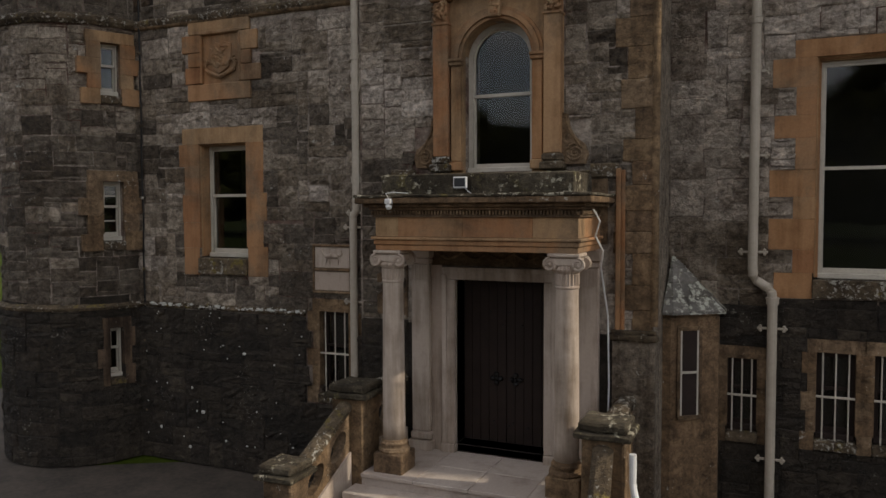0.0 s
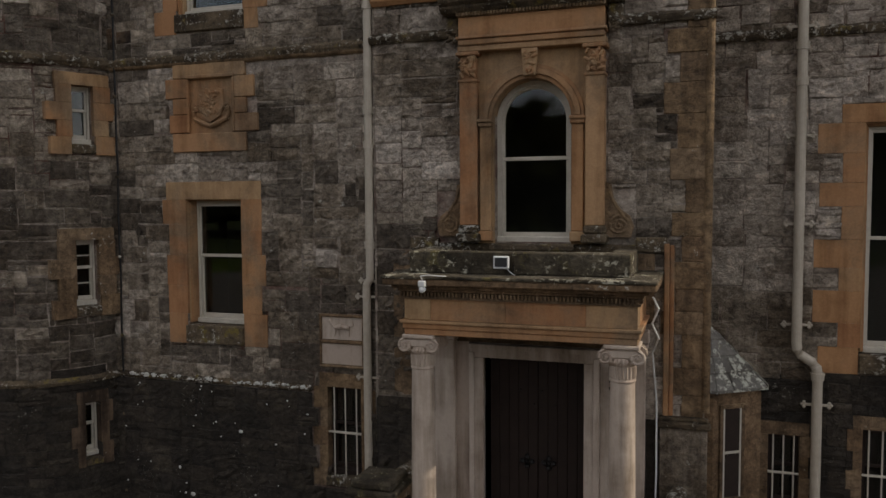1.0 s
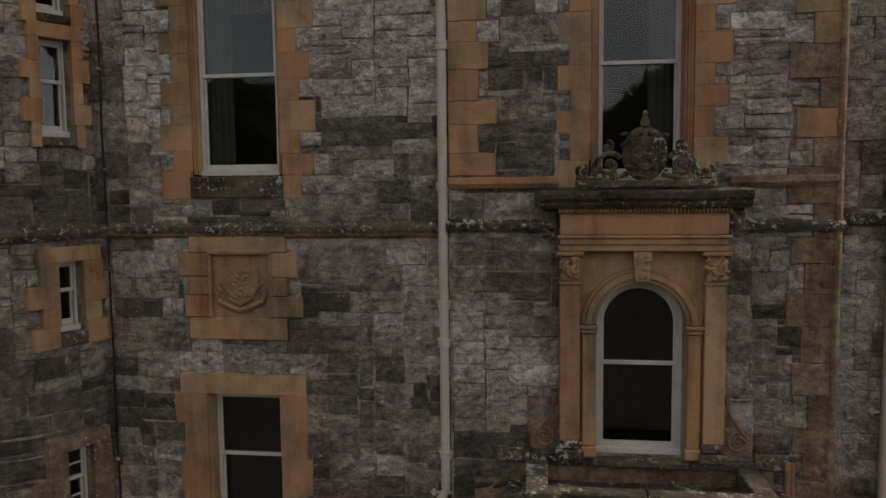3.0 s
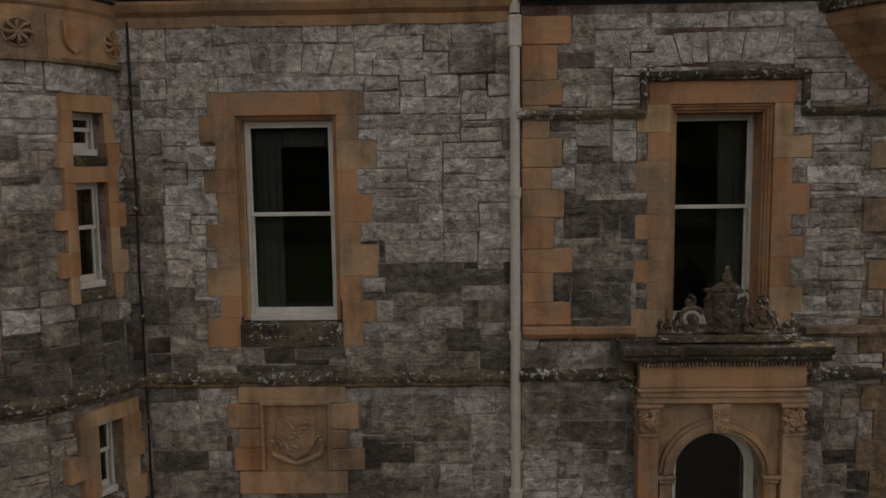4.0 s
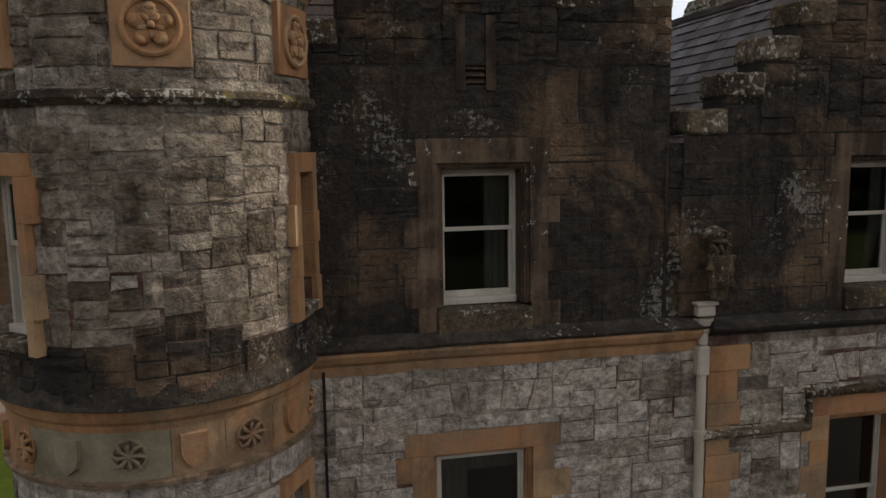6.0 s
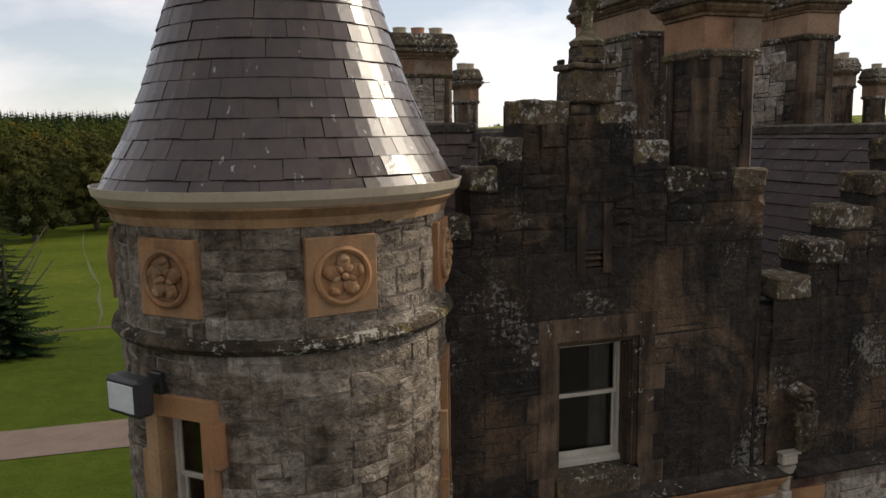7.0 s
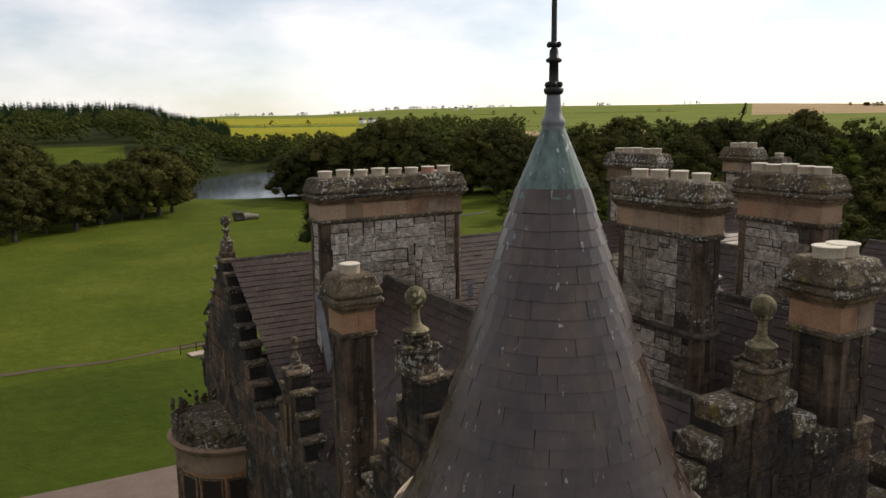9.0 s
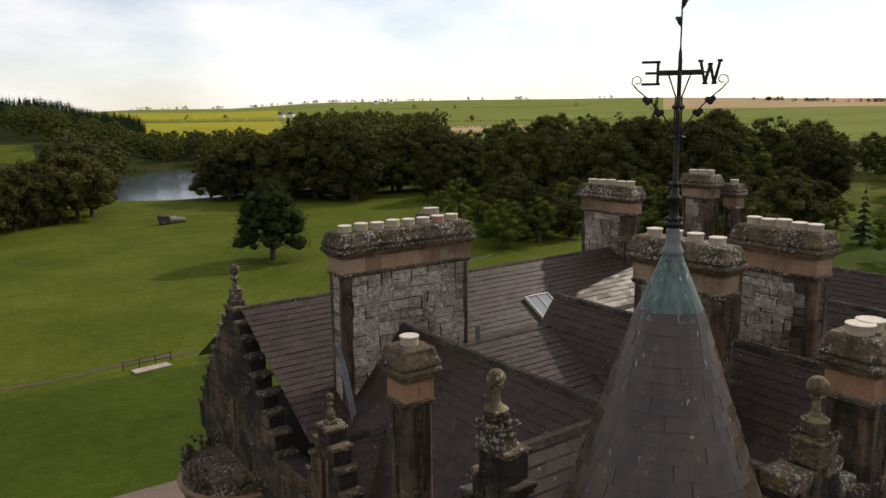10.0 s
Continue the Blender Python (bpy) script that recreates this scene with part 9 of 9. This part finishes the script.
def spruce_mesh(name, seed, height, spread, material):
    """A spruce: drooping feathered boughs in many whorls."""
    r = random.Random(seed)
    V, F = [], []
    for t in range(30):
        f = t / 29
        z = height * (0.04 + 0.93 * f)
        rad = spread * (1 - f) ** 0.8 + 0.1
        for i in range(int(7 + 6 * (1 - f))):
            a = 2 * math.pi * r.random()
            L = rad * r.uniform(0.7, 1.1)
            out = Vector((math.cos(a), math.sin(a), 0))
            side = Vector((-out.y, out.x, 0))
            for k in range(9):
                q = (k + 0.5) / 9
                c = out * (L * q) + Vector((0, 0, z - 0.28 * L * q + 0.16 * L * q * q))
                w = L * 0.30 * (1 - q * 0.75) * r.uniform(0.8, 1.2)
                for sg in (-1, 1):
                    b = len(V)
                    V += [c, c + side * (sg * w) + out * (w * 0.5) + Vector((0, 0, -0.25 * w)), c + out * (L / 7)]
                    F.append((b, b + 1, b + 2))
    return mesh_from(name, V, F, [material])


KINDS = []
for i in range(7):
    h, w = ((14, 7.2), (15, 6.4), (13, 7.6), (16, 7.0), (14, 6.0), (15, 7.8), (12.5, 6.6))[i]
    KINDS.append((crown_mesh("crown", 400 + i, h, w, 64 + 6 * (i % 3), 7600, M_LEAF if i % 2 else M_LEAF_DEEP, base=0.05 + 0.02 * (i % 3)), trunk_mesh("trunk", 420 + i, h, 0.42)))
YOUNG = [(crown_mesh("crown", 430 + i, 12, 5.4, 26, 3200, M_LEAF_YOUNG, base=0.06), KINDS[i][1]) for i in range(2)]
GOLD = (crown_mesh("crown", 440, 12, 5.6, 22, 1800, M_LEAF_GOLD, base=0.1), KINDS[0][1])
CON = [(conifer_mesh("crown", 450 + i, 17, 2.5, M_NEEDLE), KINDS[0][1]) for i in range(3)]


def tree(kind, x, y, size, turn, label, group, wide=1.0):
    t = empty("tree", pose(x, y, ground_height(x, y), 0, 0, turn), label, "tree", group)
    t.scale = (size * wide, size * wide, size)
    for nm, me in (("trunk", kind[1]), ("crown", kind[0])):
        ob = new(nm, me)
        ob.parent = t
    return t


rt = random.Random(5)
BROAD = "dark green broadleaf tree in full leaf"


def polar(az, d):
    return -12 + d * math.sin(radians(az)), 10 + d * math.cos(radians(az))


# the lone parkland tree, wide below and narrow above
LONE = (crown_mesh("crown", 481, 14, 5.9, 130, 13000, M_LEAF_DARK, base=0.12, shape=lambda t: 1.05 * (1 - t) ** 0.5 * (0.8 + 0.2 * min(1, t * 6)) + 0.07, tuft=0.75), KINDS[1][1])
tree(LONE, 26.7, 119.2, 0.98, 40, "dark dense lone tree, broad below, on the meadow", "park trees", 1.08)
SPRUCE = (spruce_mesh("crown", 482, 14, 4.2, M_NEEDLE), trunk_mesh("trunk", 483, 14, 0.3))
tree(SPRUCE, -29.5, 72.7, 1.0, 10, "spruce with drooping boughs at the edge of the lawn", "park trees")
# clump on the left of the meadow
for az, d, s in ((-16, 150, .95), (-12, 146, 1.0), (-8, 158, 1.05), (-5, 152, 1.0), (-2.4, 156, 1.0), (-0.5, 165, 1.12), (1.5, 166, 1.08), (3.2, 173, 1.14), (4.6, 178, 1.05), (6.0, 180, 1.1), (7.2, 184, 1.08),
                 (8.2, 190, .95), (-9, 172, 1.2), (-5, 176, 1.15), (-1.5, 180, 1.2), (2, 190, 1.2), (5, 198, 1.15), (7.2, 204, 1.05), (-13, 172, 1.15), (-18, 168, 1.15), (-22, 165, 1.1)):
    x, y = polar(az, d)
    tree(rt.choice(KINDS), x, y, s * rt.uniform(0.86, 1.04) * (0.86 if -1 < az < 6.5 else 1.0), rt.uniform(0, 360), BROAD, "trees beside the meadow", rt.uniform(0.95, 1.15))


def wood_height(az):
    """Height of the wood behind the castle along its length."""
    stops = [(14, 12.5), (17, 13.5), (20, 15.5), (23, 19), (26, 21.5), (30, 19), (36, 17), (41, 18), (45, 20.5), (50, 19), (55, 20.5), (61, 18), (64, 14), (68, 16), (100, 17)]
    for (a, p), (b, q) in zip(stops, stops[1:]):
        if az <= b:
            return p + (q - p) * max(0.0, az - a) / (b - a)
    return 17.0


low = [crown_mesh("crown", 490 + i, 13.5 + i * 0.4, 6.4, 22, 900, M_LEAF_FAR, base=0.04, tuft=1.35) for i in range(5)]
back = []
for i in range(290):
    az = rt.uniform(17.0, 92)
    d = rt.uniform(0, 1) ** 0.8 * 120 + (216 - smooth(19, 34, az) * 40)
    x, y = polar(az, d)
    if 222 < y < 340 and 20 < x < 66:
        continue
    if 62.2 < az < 65.5 and d < 238:
        continue
    size = wood_height(az) / 14 * rt.uniform(0.78, 1.12) * (0.9 if d < 205 else 1.0)
    if d > 226:
        back.append((x, y, size))
        continue
    k = rt.choice(KINDS) if rt.random() < 0.92 else YOUNG[i % 2]
    tree(k, x, y, size, rt.uniform(0, 360), BROAD if k not in YOUNG else "lighter green tree at the wood's edge", "woodland behind the castle", rt.uniform(0.85, 1.15))
for az, d, s in ((16.6, 210, 0.9), (17.8, 206, 1.0), (19.0, 210, 1.15), (20.3, 206, 1.2), (21.6, 203, 1.25), (22.9, 207, 1.4), (24.2, 202, 1.45), (25.6, 200, 1.4), (27.2, 196, 1.35), (18.4, 220, 1.1), (21, 220, 1.3)):
    x, y = polar(az, d)
    tree(rt.choice(KINDS), x, y, s * 0.98, rt.uniform(0, 360), BROAD, "woodland behind the castle", 1.05)
for az, d, s in ((33.5, 150, .6), (35, 158, .75), (38, 118, .62), (41, 125, .7), (36.5, 130, .6), (50, 120, .62), (57, 110, .66), (60, 100, .55), (54, 132, .7), (43, 140, .8), (58.6, 128, .75), (67, 120, .8)):
    x, y = polar(az, d)
    tree(YOUNG[int(az) % 2] if int(az * 2) % 3 else rt.choice(KINDS), x, y, s, rt.uniform(0, 360), "light green young tree near the castle", "young trees", 1.15)
for x, y, s in ((113, 92, .5), (117, 89, .55), (121, 87, .5), (126, 85, .6), (124, 80, .5), (118, 83, .42), (129, 90, .5)):
    tree(rt.choice(YOUNG + KINDS[:2]), x, y, s, rt.uniform(0, 360), "low bushy tree in the castle grounds", "young trees", 1.35)
rg = random.Random(77)
for i in range(40):
    x, y = polar(rg.uniform(38, 61), rg.uniform(118, 178))
    tree(rg.choice(KINDS) if i % 5 else YOUNG[i % 2], x, y, rg.uniform(0.5, 0.8), rg.uniform(0, 360), BROAD if i % 5 else "lighter green tree at the wood's edge", "woodland behind the castle", rg.uniform(1.0, 1.25))
tree(CON[1], 110.2, 68.5, 0.6, 20, "dark pointed conifer in the castle grounds", "park trees", 1.3)


def in_lake(x, y):
    if not 216 < y < 342 or x > 150:
        return False
    shore = [(214, 12), (228, 14), (252, 20), (280, 30), (310, 44), (334, 62), (345, 80)]
    for (a, p), (b, q) in zip(shore, shore[1:]):
        if y <= b:
            return x > p + (q - p) * (y - a) / (b - a)
    return False


# hill wood on the left, over the slope up to the conifers, and the far shore of the lake
for i in range(620):
    az = rt.uniform(-26, 22.5)
    d = rt.uniform(222, 455) if az < 11.5 else rt.uniform(345, 402)
    if -0.5 < az < 7 and 312 < d < 362:
        continue
    x, y = polar(az, d)
    if in_lake(x, y):
        continue
    if az < 11.5:
        size = 1.1 - 0.4 * smooth(270, 440, d)
        if -0.5 < az < 7 and 222 < d < 318:
            size = 0.36
    else:
        size = 0.72
    size *= rt.uniform(0.72, 1.12)
    if d > 300:
        back.append((x, y, size))
        if i % 26 == 0 and az < 11.5:
            tree(GOLD, x + 4, y - 6, size, rt.uniform(0, 360), "turning golden-green broadleaf tree", "wood on the hill")
        continue
    tree(rt.choice(KINDS), x, y, size, rt.uniform(0, 360), BROAD, "wood on the hill", rt.uniform(0.9, 1.1))
for i in range(110):
    x, y = polar(rt.uniform(23.8, 35), rt.uniform(400, 640))
    back.append((x, y, rt.uniform(0.7, 1.05)))
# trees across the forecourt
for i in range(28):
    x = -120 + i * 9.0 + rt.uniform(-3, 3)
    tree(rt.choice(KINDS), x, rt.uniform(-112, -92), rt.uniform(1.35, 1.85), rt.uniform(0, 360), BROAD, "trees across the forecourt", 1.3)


def far_wood(name, spots, kinds, label):
    """Many far trees in one mesh."""
    V, F, O = [], [], 0
    r = np.random.RandomState(3)
    store = []
    for me in kinds:
        co = np.empty(len(me.vertices) * 3)
        me.vertices.foreach_get("co", co)
        store.append((co.reshape(-1, 3), np.array([p.vertices[:] for p in me.polygons])))
    for x, y, s in spots:
        co, fa = store[r.randint(len(store))]
        a = r.rand() * 6.28
        c, n_ = math.cos(a), math.sin(a)
        p = np.stack([x + s * (co[:, 0] * c - co[:, 1] * n_), y + s * (co[:, 0] * n_ + co[:, 1] * c), ground_height(x, y) + s * co[:, 2]], 1)
        V.append(p)
        F.append(fa + O)
        O += len(co)
    me = mesh_from(name, np.concatenate(V).tolist(), np.concatenate(F).tolist(), [kinds[0].materials[0]])
    return tagged(new(name, me), label, "wood", kind="stuff")


far_wood("broadleaf_wood", back, low, "dense dark broadleaf wood round the park")
spots = []
for i in range(2600):
    az = rt.uniform(-32, 13.4)
    d = rt.uniform(446, 600)
    x, y = polar(az, d)
    spots.append((x, y, rt.uniform(0.74, 0.92) * (1.0 if az < 9 else 0.85)))
far_wood("conifer_plantation", spots, [c[0] for c in CON], "dark conifer plantation on the hilltop")
bush = [crown_mesh("crown", 470 + i, 7.5, 6.0, 11, 150, M_LEAF_DEEP, base=0.0, tuft=2.2, shape=lambda t: 1.0 - 0.55 * t) for i in range(3)]
spots = []
# hedges as lines from (az, d) to (az, d)
for a0, d0, a1, d1 in ((12.2, 742, 23.4, 742), (12.6, 822, 24.5, 826), (24, 600, 60, 604), (27, 672, 50, 690), (50.2, 640, 50.6, 1500), (12, 462, 23, 462), (28, 1150, 46, 1180),
                       (23.4, 530, 23.6, 830), (33.5, 520, 47, 516)):
    p, q = Vector(polar(a0, d0)), Vector(polar(a1, d1))
    n = int((q - p).length / 2.6)
    for i in range(n):
        if rt.random() < 0.06:
            continue
        c = p.lerp(q, i / n)
        big = rt.random() < 0.025
        spots.append((c.x, c.y, rt.uniform(0.6, 0.95) if big else rt.uniform(0.14, 0.26)))
# clumps of far trees along the ridges
for az, d, n, w in ((14, 1600, 8, 30), (16.5, 1650, 7, 40), (19, 1680, 6, 30), (22, 1700, 12, 40), (24.5, 1750, 16, 60), (27, 1750, 12, 70), (29.5, 1700, 12, 80), (33, 1750, 8, 60), (38, 1650, 3, 30), (41, 1620, 9, 30),
                    (47, 1660, 5, 40), (58, 1500, 24, 50), (60.5, 1450, 22, 50), (64, 1400, 24, 60), (24.2, 675, 12, 10), (26, 668, 20, 16), (28, 645, 16, 20)):
    cx, cy = polar(az, d)
    for i in range(n):
        spots.append((cx + rt.gauss(0, w * 0.45), cy + rt.gauss(0, 12), rt.uniform(0.45, 1.0)))
far_wood("hedgerow_trees", spots, bush, "hedges and clumps of trees between far fields")


def cottage(x, y, turn, w, label):
    c = empty("cottage", pose(x, y, ground_height(x, y), 0, 0, turn), label, "house", "far cottages")
    boxes("wall", [(-w / 2, w / 2, -3, 3, -0.5, 3.6)], M_PLASTIC, c)
    bm = bmesh.new()
    v = [bm.verts.new(p) for p in ((-w / 2 - 0.3, -3.4, 3.5), (w / 2 + 0.3, -3.4, 3.5), (w / 2 + 0.3, 3.4, 3.5), (-w / 2 - 0.3, 3.4, 3.5), (-w / 2 - 0.3, 0, 6.4), (w / 2 + 0.3, 0, 6.4))]
    for f in ((0, 1, 5, 4), (2, 3, 4, 5), (0, 4, 3), (1, 2, 5), (0, 3, 2, 1)):
        bm.faces.new([v[i] for i in f])
    part("roof", bm, M_SLATE_DULL, c)


for az, d, w in ((23.2, 880, 9), (23.9, 900, 7), (30.2, 1420, 10), (31.3, 1440, 9)):
    cottage(*polar(az, d), 20 + az, w, "small white far cottage with a slate roof")
